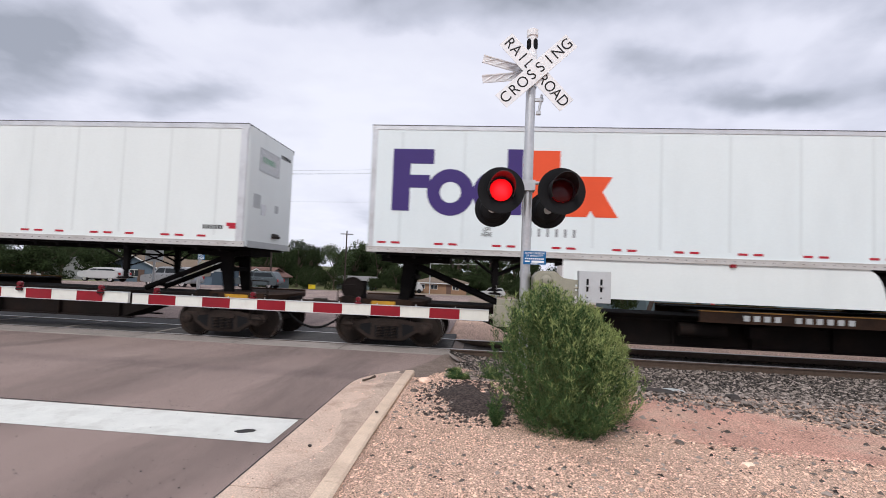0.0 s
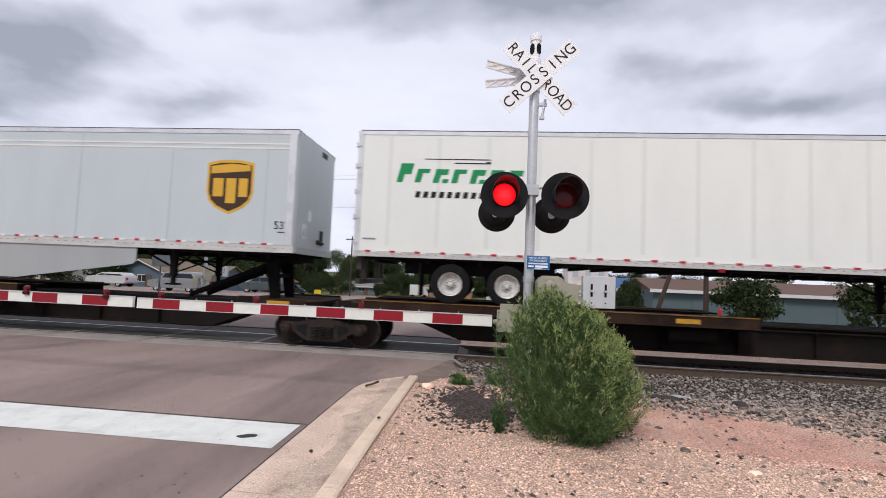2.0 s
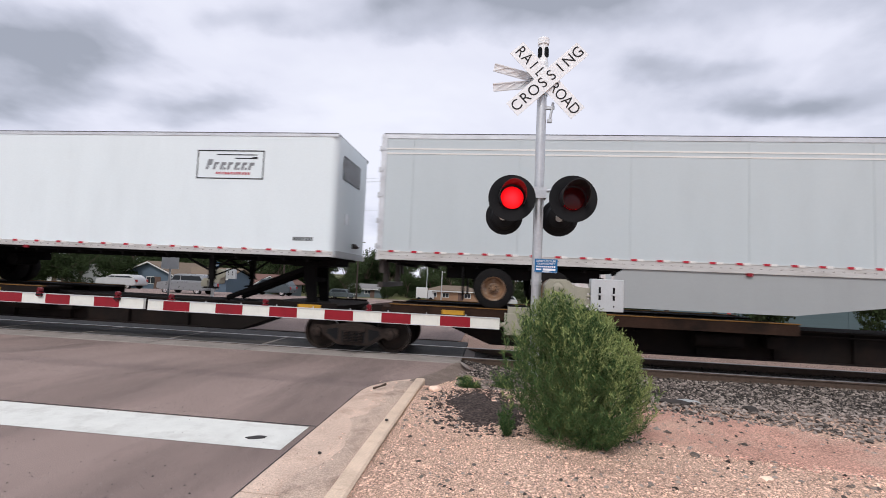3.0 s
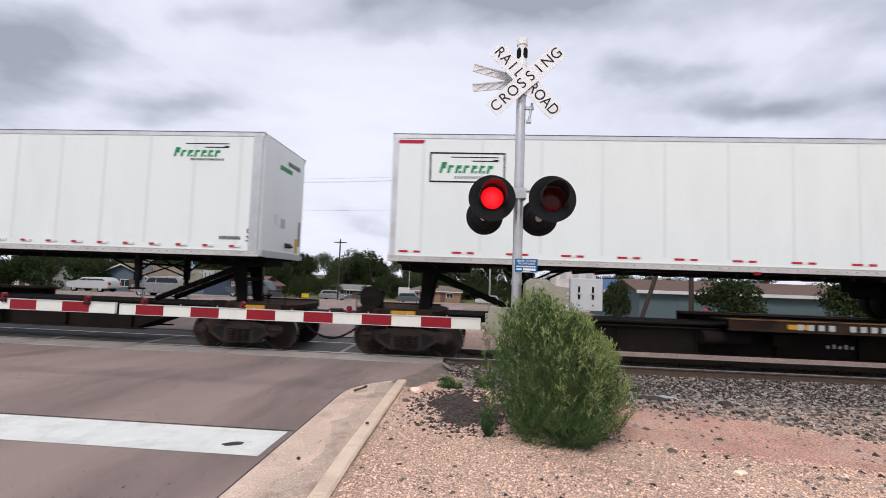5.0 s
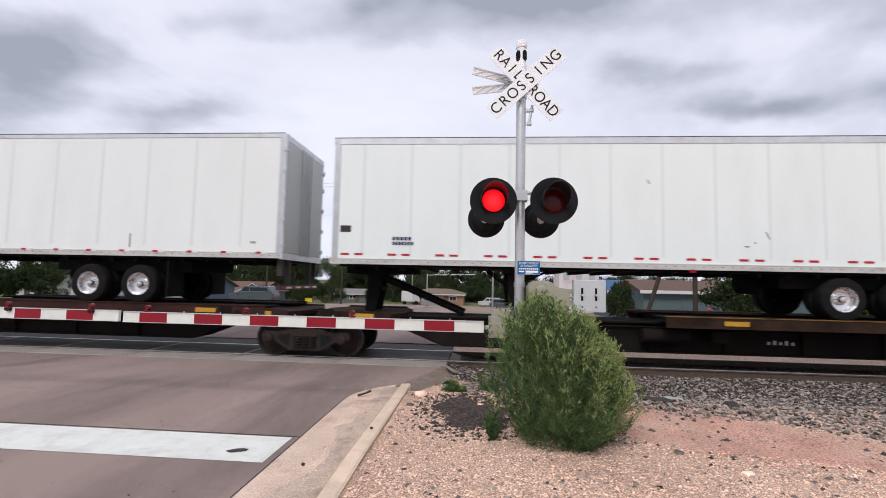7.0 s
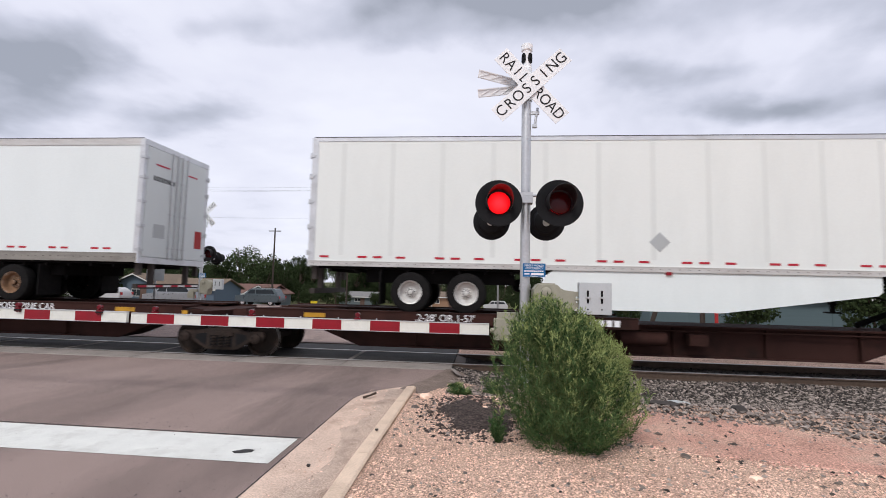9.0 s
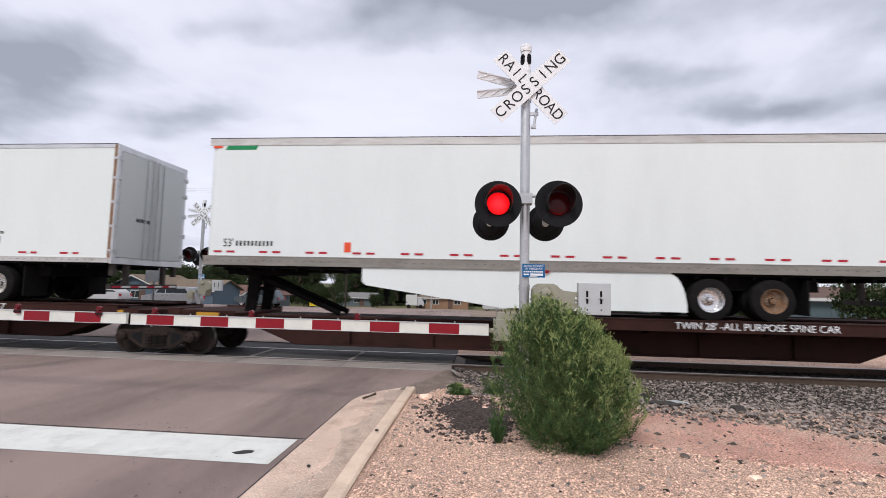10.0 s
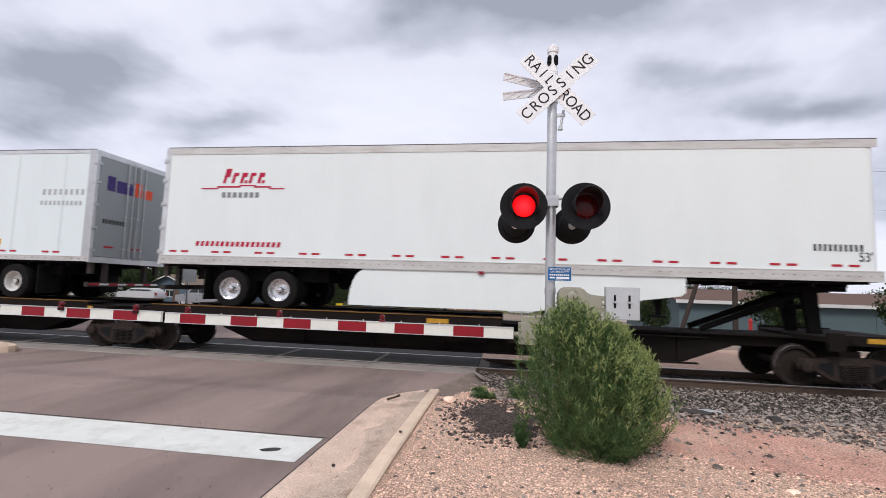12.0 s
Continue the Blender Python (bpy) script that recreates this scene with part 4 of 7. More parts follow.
WHITE = (0.775, 0.81, 0.815)
COOL = (0.735, 0.795, 0.825)
CREAM = (0.755, 0.765, 0.745)
P = "semi-trailer on spine car"
TRAILERS = [
    dict(x=-2.70, sweep=0.4, ends=[(-1, 'purple', -0.95, -0.62, 4.12, 4.5), (-1, 'purple', -0.56, -0.1, 4.12, 4.42), (-1, 'orange', -0.04, 0.22, 4.12, 4.5), (-1, 'orange', 0.28, 0.58, 4.12, 4.36), (-1, 'grey_ink', 0.0, 0.55, 3.9, 3.96), (-1, 'alum', -1.1, 1.1, 2.4, 2.66)], nose=-1, skin=("cool", COOL), axle=2.6, seam=1.45, tape="pair", tape_step=1.32, skirt=(3.1, -3.6, skin("white_skirt", WHITE)), round=0.1, nose_post=0.05, legs=3.0,
         label="white box " + P + " with purple and orange livery", marks=[
             blocks([(-7.53, -7.12, 3.18, 4.62), (-7.12, -6.58, 4.28, 4.62), (-7.12, -6.66, 3.72, 4.02)], "purple"), ring_letter(-6.18, 3.63, 0.54, "purple"), ring_letter(-5.15, 3.63, 0.52, "purple"),
             blocks([(-4.90, -4.55, 3.15, 4.65)], "purple"), blocks([(-4.52, -3.72, 3.24, 4.63)], "orange"),
             blocks([(-3.62, -3.12, 3.15, 4.06)], "orange", slant=0.6), blocks([(-2.94, -2.44, 3.15, 4.06)], "orange", slant=-0.6),
             blocks(cut(-4.37, -3.21, 2.68, 2.86, 6, 0.75), "grey_ink"), lettering("LIFT", -5.32, 2.80, 0.13, squeeze=0.8), lettering("HERE", -5.32, 2.69, 0.13, squeeze=0.8)]),
    dict(x=-21.81, ends=[(1, 'placard', -0.75, 0.35, 4.15, 4.75), (1, 'sign_white', -0.72, 0.32, 4.19, 4.71), (1, 'green', -0.6, 0.1, 4.4, 4.55), (1, 'ink', 0.45, 1.05, 4.75, 4.85), (1, 'placard', -0.95, -0.6, 3.2, 3.55), (1, 'placard', 0.2, 0.4, 3.2, 3.4)], nose=1, skin=("white", WHITE), axle=2.9, seam=1.22, tape="mixed", tape_step=0.92, label="plain white box " + P + " with a grey placard", band=0.11,
         nose_post=0.1, marks=[diamond(-0.15, 2.84, 0.22), blocks(cut(7.03, 7.54, 2.61, 2.71, 8, 0.35), "ink"), blocks([(7.62, 7.85, 2.69, 2.77), (7.68, 7.88, 2.63, 2.70)], "tape_red")]),
    dict(x=-39.14, ends=[(1, 'grey_ink', -0.5, 0.3, 4.35, 4.5), (1, 'grey_ink', -0.4, 0.25, 4.25, 4.29), (1, 'placard', 0.1, 0.3, 2.9, 3.1)], nose=1, skin=("cream", CREAM), axle=2.25, seam=1.14, seam_w=0.05, tape="single", tape_low=True, tape_step=0.58, label="off-white box " + P + " with a green word mark", nose_post=0.1,
         marks=[slanted_word(-7.17, -4.2, 3.96, 4.40, "green"), swish(-6.52, -4.99, 4.47), blocks(cut(-6.72, -4.15, 3.61, 3.75, 14, 0.4), "ink", slant=0.2), blocks(cut(6.98, 7.48, 2.52, 2.60, 8, 0.35), "ink"), blocks([(-7.9, -7.6, 2.6, 2.64)], "grey_ink")]),
    dict(x=-56.77, ends=[(1, 'alum', -0.9, -0.6, 2.6, 2.95), (1, 'ink', -0.85, -0.65, 2.65, 2.9), (1, 'ink', 0.3, 0.55, 2.5, 2.9), (1, 'hub', 0.2, 0.6, 4.9, 5.05)], nose=1, skin=("grey", (0.515, 0.56, 0.59)), axle=2.7, seam=2.44, seam_w=0.012, tape="single", tape_low=True, tape_step=0.54, rail=0.2, band=0.1, label="light grey box " + P + " with a brown shield", nose_post=0.12, post_mat="alum",
         rims=("rim_rust", "rim_rust"), skirt=(-2.9, 4.1, skin("grey_skirt", (0.36, 0.37, 0.38))), marks=[shield(6.4, 3.75, 1.18, 1.32), lettering("53'", 7.71, 2.85, 0.26), blocks(cut(7.66, 7.85, 2.68, 2.71, 5, 0.3), "ink"),
             blocks([(-8.0, 8.0, 4.80, 4.835), (-8.0, 8.0, 4.69, 4.725)], "tape_white", "side_stripe"), blocks(cut(-6.0, 5.5, 5.085, 5.115, 34, 0.88), "ink", "vent_holes")]),
    dict(x=-74.0, ends=[(1, 'ink', -0.9, 0.5, 4.15, 4.75), (1, 'sign_white', -0.87, 0.47, 4.18, 4.72), (1, 'grey_ink', -0.7, 0.25, 4.4, 4.52)], nose=1, skin=("cool2", (0.76, 0.81, 0.845)), axle=4.0, seam=0, tape="single", tape_low=True, tape_step=0.62, band=0.07, post_mat="alum", round=0.2, label="pale bluish-white box " + P + " with a framed word mark",
         marks=[outline(4.49, 6.22, 4.02, 4.73), slanted_word(4.72, 6.0, 4.25, 4.50, "grey_ink"), swish(5.0, 6.05, 4.58), blocks(cut(5.0, 5.9, 4.13, 4.19, 12, 0.4), "tape_red"), blocks(cut(7.08, 7.58, 2.57, 2.66, 8, 0.35), "ink")]),
    dict(x=-92.04, ends=[(-1, 'ink', -0.7, 0.45, 4.1, 4.72), (-1, 'sign_white', -0.66, 0.41, 4.14, 4.68), (-1, 'placard', -0.5, 0.3, 4.35, 4.5), (-1, 'ink', -0.65, 0.4, 4.85, 4.96), (-1, 'placard', -1.2, 1.2, 2.24, 2.4), (-1, 'placard', -0.25, -0.05, 3.3, 3.5)], nose=-1, skin=("white", WHITE), axle=2.3, seam=1.35, tape="long", tape_step=1.22, label="white box " + P + " with a boxed green word mark", nose_post=0.04, legs=3.3,
         marks=[outline(-7.18, -5.45, 4.05, 4.75, 0.035), slanted_word(-6.96, -5.7, 4.27, 4.52, "green"), swish(-6.7, -5.6, 4.6), blocks(cut(-6.6, -5.75, 4.14, 4.2, 12, 0.4), "grey_ink"), blocks([(-7.97, -7.33, 4.95, 5.03)], "crimson", slant=0.3)]),
    dict(x=-111.24, ends=[(1, 'ink', 0.1, 0.9, 4.7, 4.82), (1, 'green', -0.4, 0.35, 4.5, 4.62), (1, 'placard', -0.2, 0.05, 3.0, 3.25), (1, 'gold', 0.75, 0.95, 2.4, 2.8), (1, 'grey_ink', 0.95, 1.1, 2.6, 3.3)], nose=1, skin=("white", WHITE), axle=3.2, seam=1.14, seam_w=0.05, tape="single", tape_step=0.66, rims=("rim", "rim_rust"), label="white ribbed box " + P + " with small green mark", nose_post=0.16, post_mat="galv",
         marks=[slanted_word(5.81, 7.0, 4.56, 4.78, "green"), swish(6.1, 7.19, 4.84), blocks(cut(6.25, 7.1, 4.47, 4.52, 12, 0.4), "ink"), lettering("53", 7.86, 2.74, 0.30, squeeze=0.85), blocks([(7.74, 8.0, 2.55, 2.58)], "blue_sign"), blocks(cut(7.09, 7.62, 2.59, 2.67, 8, 0.35), "ink"), blocks([(-7.8, -7.45, 2.62, 2.70)], "navy")]),
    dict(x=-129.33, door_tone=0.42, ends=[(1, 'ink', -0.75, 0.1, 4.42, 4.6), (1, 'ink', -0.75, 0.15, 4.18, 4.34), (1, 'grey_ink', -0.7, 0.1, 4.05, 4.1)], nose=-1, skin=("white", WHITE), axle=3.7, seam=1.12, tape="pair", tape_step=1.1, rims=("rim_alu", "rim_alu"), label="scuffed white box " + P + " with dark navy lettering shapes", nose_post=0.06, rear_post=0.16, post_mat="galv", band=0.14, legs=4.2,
         marks=[slanted_word(4.85, 6.7, 4.27, 4.61, "navy", 5), slanted_word(4.87, 6.7, 3.92, 4.2, "navy", 7), blocks(cut(-6.62, -6.17, 2.77, 2.85, 5, 0.25) + cut(-6.62, -6.12, 2.66, 2.74, 7, 0.25), "navy"), blocks([(-7.85, -7.6, 2.95, 3.1)], "hub"),
             blocks([(1.6, 1.63, 2.9, 3.05), (1.1, 1.2, 2.72, 2.75), (1.3, 1.34, 2.8, 2.83), (-0.9, -0.87, 4.1, 4.2)], "grey_ink", "scuff", slant=-0.5)]),
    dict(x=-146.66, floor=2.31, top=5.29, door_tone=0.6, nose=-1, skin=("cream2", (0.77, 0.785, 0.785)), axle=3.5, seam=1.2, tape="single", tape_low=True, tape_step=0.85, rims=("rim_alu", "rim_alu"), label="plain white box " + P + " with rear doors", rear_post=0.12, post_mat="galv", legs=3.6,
         marks=[blocks(cut(7.33, 7.47, 2.65, 2.70, 3, 0.3), "grey_ink"), blocks([(4.3, 4.33, 2.52, 2.85)], "grey_ink", "scuff")]),
    dict(x=-165.77, top=5.25, ends=[(-1, 'placard', -0.1, -0.9, 3.35, 3.5), (-1, 'tape_red', -0.9, -0.55, 2.75, 2.95)], nose=1, skin=("cream3", (0.77, 0.785, 0.775)), axle=2.4, seam=1.17, seam_w=0.06, tape="mixed", tape_step=0.9, rail=0.12, label="white riveted box " + P + " with a placard holder", rear_post=0.12, post_mat="alum", skirt=(-2.8, 4.3, skin("white_skirt", WHITE)),
         marks=[diamond(-0.18, 2.87, 0.22), blocks(cut(7.1, 7.97, 2.60, 2.76, 10, 0.5), "ink")]),
    dict(x=-186.24, top=5.27, rail_mat="rail_grimy", door_tone=0.85, ends=[(1, 'crimson', -0.9, -0.4, 4.7, 4.74), (1, 'ink', -0.95, -0.15, 4.3, 4.42), (1, 'crimson', 0.35, 0.75, 4.7, 4.74), (1, 'placard', -0.85, -0.45, 2.85, 3.2), (1, 'red_plain', 0.8, 1.1, 2.7, 3.2)], nose=-1, skin=("bright", (0.765, 0.80, 0.81)), axle=3.3, seam=0, tape="pair", tape_step=1.13, rail=0.22, band=0.17, band_light=True, label="smooth bright white refrigerated box " + P, round=0.25, skirt=(3.0, -4.2, skin("white_skirt", WHITE)), rims=("rim_alu", "rim_rust"), legs=4.4,
         marks=[blocks([(-7.67, -6.9, 5.0, 5.1)], "green", slant=0.5), blocks([(-7.98, -7.75, 5.04, 5.12)], "orange"), lettering("53'", -7.47, 2.73, 0.27, squeeze=0.8), blocks(cut(-7.28, -6.33, 2.67, 2.79, 10, 0.5), "ink"), blocks([(-4.64, -4.48, 2.55, 2.78)], "orange")]),
    dict(x=-204.78, door_tone=0.7, ends=[(1, 'ink', -0.6, -0.1, 3.3, 3.4)], nose=-1, skin=("bright2", (0.775, 0.81, 0.81)), axle=3.0, seam=0, tape="long", tape_step=1.12, rail=0.12, label="white box " + P + " with a faded teal nose panel", rims=("rim_rust", "rim"), legs=4.7, rear_post=0.09, post_mat="rim_rust",
         marks=[blocks([(-7.98, -7.42, 2.42, 4.72)], "teal_grey", "nose_panel"), lettering("53'", -7.74, 3.06, 0.46, "sign_white"), lettering("Lift Here", -5.1, 2.92, 0.16, squeeze=0.75), lettering("Lift Here", 4.95, 2.93, 0.16, squeeze=0.75), blocks([(-5.25, -4.95, 2.65, 2.82), (4.8, 5.1, 2.66, 2.83)], "placard"), blocks(cut(3.28, 4.26, 2.79, 2.95, 10, 0.5), "ink"), blocks(cut(-0.39, 0.12, 4.83, 4.92, 7, 0.45), "grey_ink")]),
    dict(x=-223.96, ends=[(1, 'crimson', -0.35, 0.3, 4.55, 4.66), (1, 'green', -0.2, 0.1, 4.72, 4.9), (1, 'ink', -0.55, 0.35, 3.75, 3.87), (1, 'ink', 0.55, 0.9, 4.75, 4.85), (1, 'placard', -0.75, -0.55, 2.7, 3.0), (1, 'grey_ink', 0.35, 0.6, 2.7, 2.95)], nose=1, skin=("bright", (0.765, 0.80, 0.81)), axle=1.95, seam=0, tape="pair", tape_step=1.15, rail=0.22, band=0.17, band_light=True, label="white refrigerated box " + P + " with a crimson word mark", skirt=(-3.1, 4.35, skin("white_skirt", WHITE)), round=0.25, rims=("rim_alu", "rim_alu"), legs=4.2,
         marks=[slanted_word(-6.5, -5.35, 4.25, 4.62, "crimson", 5), blocks([(-7.07, -6.6, 4.10, 4.13), (-6.65, -6.0, 4.14, 4.18), (-6.05, -5.6, 4.18, 4.21), (-5.65, -5.2, 4.14, 4.18), (-5.25, -4.85, 4.10, 4.13)], "crimson"), blocks(cut(-6.5, -5.46, 3.89, 4.02, 7, 0.35), "grey_ink"),
             blocks(cut(-7.12, -4.83, 2.67, 2.79, 17, 0.4), "crimson", slant=0.2), blocks(cut(6.81, 7.76, 2.82, 2.96, 10, 0.5), "ink"), lettering("53'", 7.76, 2.70, 0.27, squeeze=0.8), blocks([(7.06, 7.65, 5.0, 5.1)], "green", slant=0.5), blocks([(7.75, 7.98, 5.04, 5.12)], "orange")]),
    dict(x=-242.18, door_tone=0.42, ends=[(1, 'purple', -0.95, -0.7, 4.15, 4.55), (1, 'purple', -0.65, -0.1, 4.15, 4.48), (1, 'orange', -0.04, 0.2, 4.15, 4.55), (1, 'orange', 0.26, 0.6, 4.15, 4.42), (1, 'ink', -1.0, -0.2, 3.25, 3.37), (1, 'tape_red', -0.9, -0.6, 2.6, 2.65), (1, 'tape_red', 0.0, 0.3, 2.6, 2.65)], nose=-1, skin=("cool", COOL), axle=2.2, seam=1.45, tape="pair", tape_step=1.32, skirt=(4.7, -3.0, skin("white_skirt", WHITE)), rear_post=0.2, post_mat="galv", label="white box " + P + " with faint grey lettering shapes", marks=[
        blocks(cut(6.54, 7.87, 3.95, 4.10, 8, 0.55) + cut(6.5, 7.8, 3.67, 3.79, 10, 0.5), "placard"), blocks([(5.0, 5.4, 2.6, 2.75)], "gold")]),
]
for spec in TRAILERS:
    build_trailer(spec)


# ---- spine cars ----
def build_unit(k, spec):
    """One platform of an articulated spine car under a trailer."""
    x0, nose = spec["x"] + 8.075, spec["nose"]
    U = root("spine_car", pose(x0, TRACK_Y, 0), "grimy articulated spine car platform carrying a trailer", "rail car", "cars of the train")
    MOVERS.append((U, Vector((x0, TRACK_Y, 0))))
    paint = M["car_brown"] if k in (8, 9, 10, 11) else (M["car_dark"] if k in (12, 13, 4) else M["car_rust"])
    dark = M["car_brown"] if k in (9, 10, 11) else M["car_dark"]
    ends = []
    for side in (-1, 1):
        other = TRAILERS[k + (1 if side < 0 else -1)] if 0 <= k + (1 if side < 0 else -1) < len(TRAILERS) else None
        if other:
            mid = (spec["x"] + other["x"] + 16.15) / 2 if side < 0 else (spec["x"] + 16.15 + other["x"]) / 2
        else:
            mid = spec["x"] - 0.8 if side < 0 else spec["x"] + 17.0
        ends.append(mid - x0)
    a, b = ends
    if k in COUPLED:          # the coupling lies towards -x
        a += 0.55
    if k - 1 in COUPLED:
        b -= 0.55
    # fish-bellied centre sill
    bm = bmesh.new()
    sa, sb = (3.4 if k in COUPLED else 2.0), (3.4 if k - 1 in COUPLED else 2.0)
    prism(bm, [(a + 0.1, 1.02), (a + 0.1, 0.74), (a + sa, 0.74), (a + sa + 1.2, 0.28), (b - sb - 1.2, 0.28), (b - sb, 0.74), (b - 0.1, 0.74), (b - 0.1, 1.02)], 'y', -0.45, 0.45)
    soften(bm, 0.02, 1)
    part("centre_sill", bm, dark, U, "deep fish-bellied steel sill")
    bm = bmesh.new()
    for s in (-1, 1):
        box(bm, a + 0.3, b - 0.3, s * 0.45, s * 0.62, 0.98, 1.02)
        box(bm, a + 4.2, b - 4.2, s * 0.45, s * 0.58, 0.30, 0.33)
    for q in np.linspace(a + 4.6, b - 4.6, 6):
        for s in (-1, 1):
            box(bm, q - 0.02, q + 0.02, s * 0.45, s * 0.55, 0.33, 0.98)
    part("sill_flange", bm, dark, U)
    # deck for the tyres, with its outer channel
    rear = -nose
    d0, d1 = (a + 0.9, a + 9.6) if rear < 0 else (b - 9.6, b - 0.9)
    for s in (-1, 1):
        bm = bmesh.new()
        box(bm, d0, d1, *sorted((s * 0.5, s * 1.28)), 1.14, 1.18)
        part("tyre_deck", bm, dark, U)
        bm = bmesh.new()
        y = s * 1.28
        box(bm, d0, d1, y - 0.012, y + 0.012, 0.95, 1.19)
        box(bm, d0, d1, *sorted((y, y - s * 0.09)), 0.95, 0.966)
        ch = part("side_channel", bm, paint, U)
        bm = bmesh.new()
        box(bm, d0, d1, *sorted((y + s * 0.03, y - s * 0.09)), 1.185, 1.202)
        part("channel_lip", bm, paint if k in (8, 9, 10, 11) else M["car_yellow"], ch)
        if s < 0:
            for q in ((d0 + 1.2,) if k % 2 else (d1 - 1.7,)):
                bm = bmesh.new()
                box(bm, q, q + 0.5, y - 0.0165, y - 0.011, 1.02, 1.12)
                part("reflector", bm, M["reflector_yellow"], ch)
        bm = bmesh.new()
        prism(bm, [(s * 0.45, 1.14), (s * 0.45, 0.80), (s * 1.26, 1.0), (s * 1.26, 1.14)], 'x', -0.02, 0.02)
        bracket = mesh_of("deck_bracket", bm, dark, False)
        for q in np.linspace(d0 + 0.4, d1 - 0.4, 7):
            share("deck_bracket", bracket, U, pose(q, 0, 0))
    # end platforms over the bogies
    for e, inward in ((a, 1), (b, -1)):
        bm = bmesh.new()
        x1, x2 = sorted((e + inward * 0.12, e + inward * 2.3))
        prism(bm, [(x1, -0.6), (x1, 0.6), (x1 + 0.25, 1.28), (x2 - 0.25, 1.28), (x2, 0.6), (x2, -0.6), (x2 - 0.25, -1.28), (x1 + 0.25, -1.28)], 'z', 0.98, 1.08)
        for s in (-1, 1):
            box(bm, x1 + 0.25, x2 - 0.25, *sorted((s * 1.28, s * 1.265)), 0.92, 1.12)
        part("end_platform", bm, paint, U)
        bm = bmesh.new()
        box(bm, (x1 + x2) / 2 - 0.1, (x1 + x2) / 2 + 0.45, -1.288, -1.282, 0.98, 1.08)
        part("reflector", bm, M["reflector_yellow"], U)
        bm = bmesh.new()
        rod(bm, ((x1 + x2) / 2 - 0.35, -1.31, 1.02), ((x1 + x2) / 2 - 0.35, -1.25, 1.02), 0.07, n=10)
        box(bm, (x1 + x2) / 2 - 0.8, (x1 + x2) / 2 - 0.5, -1.3, -1.2, 0.8, 1.16)
        part("lift_lug", bm, dark, U)
    # hitch under the nose: strut and diagonal brace
    n = nose
    hx = n * (8.075 - 0.9)
    H = bmesh.new()
    for s in (-1, 1):
        prism(H, [(hx - 0.17, 2.03), (hx + 0.17, 2.03), (hx + n * 0.12 + 0.12, 1.05), (hx + n * 0.12 - 0.12, 1.05)], 'y', s * 0.42 - 0.05, s * 0.42 + 0.05)
        rod(H, (hx, s * 0.36, 1.98), (hx - n * 2.2, s * 0.36, 1.08), 0.07, n=8)
    box(H, hx - 0.45, hx + 0.4, -0.5, 0.5, 1.98, 2.04)
    box(H, hx - 0.16, hx + 0.16, -0.42, 0.42, 1.6, 1.7)
    part("trailer_hitch", H, M["under"], U, "black steel hitch stand with a diagonal brace")
    # brake gear
    bm = bmesh.new()
    rod(bm, (-0.9, -0.75, 0.72), (0.1, -0.75, 0.72), 0.16, n=14)
    rod(bm, (a + 4, -0.62, 0.9), (b - 4, -0.62, 0.9), 0.018, n=6)
    box(bm, 0.6, 1.0, -0.85, -0.6, 0.6, 0.85)
    part("brake_reservoir", bm, dark, U)
    # written marks on the channel and small data bars
    cx = (d0 + d1) / 2
    if k == 10:
        words("lettering", "TWIN 28' -ALL PURPOSE SPINE CAR", 0.21, M["sign_white"], U, Matrix.Translation((d1 - 4.95, -1.2975, 1.075)) @ FACE)
    elif k in (9, 11):
        words("lettering", "2-28' OR 1-57'", 0.22, M["sign_white"], U, Matrix.Translation((d1 - 3.6 if k == 11 else d0 + 4.5, -1.2975, 1.075)) @ FACE)
        bm = bmesh.new()
        q = d1 - 7.9 if k == 11 else d0 + 6.65
        for i in range(10):
            if i != 4:
                box(bm, q + i * 0.17, q + i * 0.17 + 0.12, -1.298, -1.291, 1.0, 1.14)
        part("number_strip", bm, M["sign_white"], U)["kind"] = "stuff"
    elif k in (0, 5):
        bm = bmesh.new()
        q = d0 + (0.9 if k == 0 else 1.4)
        for i in range(11):
            if i != 4:
                box(bm, q + i * 0.21, q + i * 0.21 + 0.12, -1.298, -1.291, 1.01, 1.13)
        part("number_strip", bm, M["placard"], U)["kind"] = "stuff"
    elif k in (1, 3):
        words("lettering", "53", 0.21, M["tape_white"], U, Matrix.Translation((d0 + 3.0, -1.2975, 1.075)) @ FACE)
    # chalky scribble and data bars on the sill
    if k in (5, 7):
        bm = bmesh.new()
        for i in range(5):
            box(bm, 2.0 + i * 0.13, 2.06 + i * 0.13, -0.462, -0.45, 0.55, 0.62 + 0.03 * (i % 2))
        part("data_strip", bm, M["placard"], U)["kind"] = "stuff"
    return U, x0 + a, x0 + b


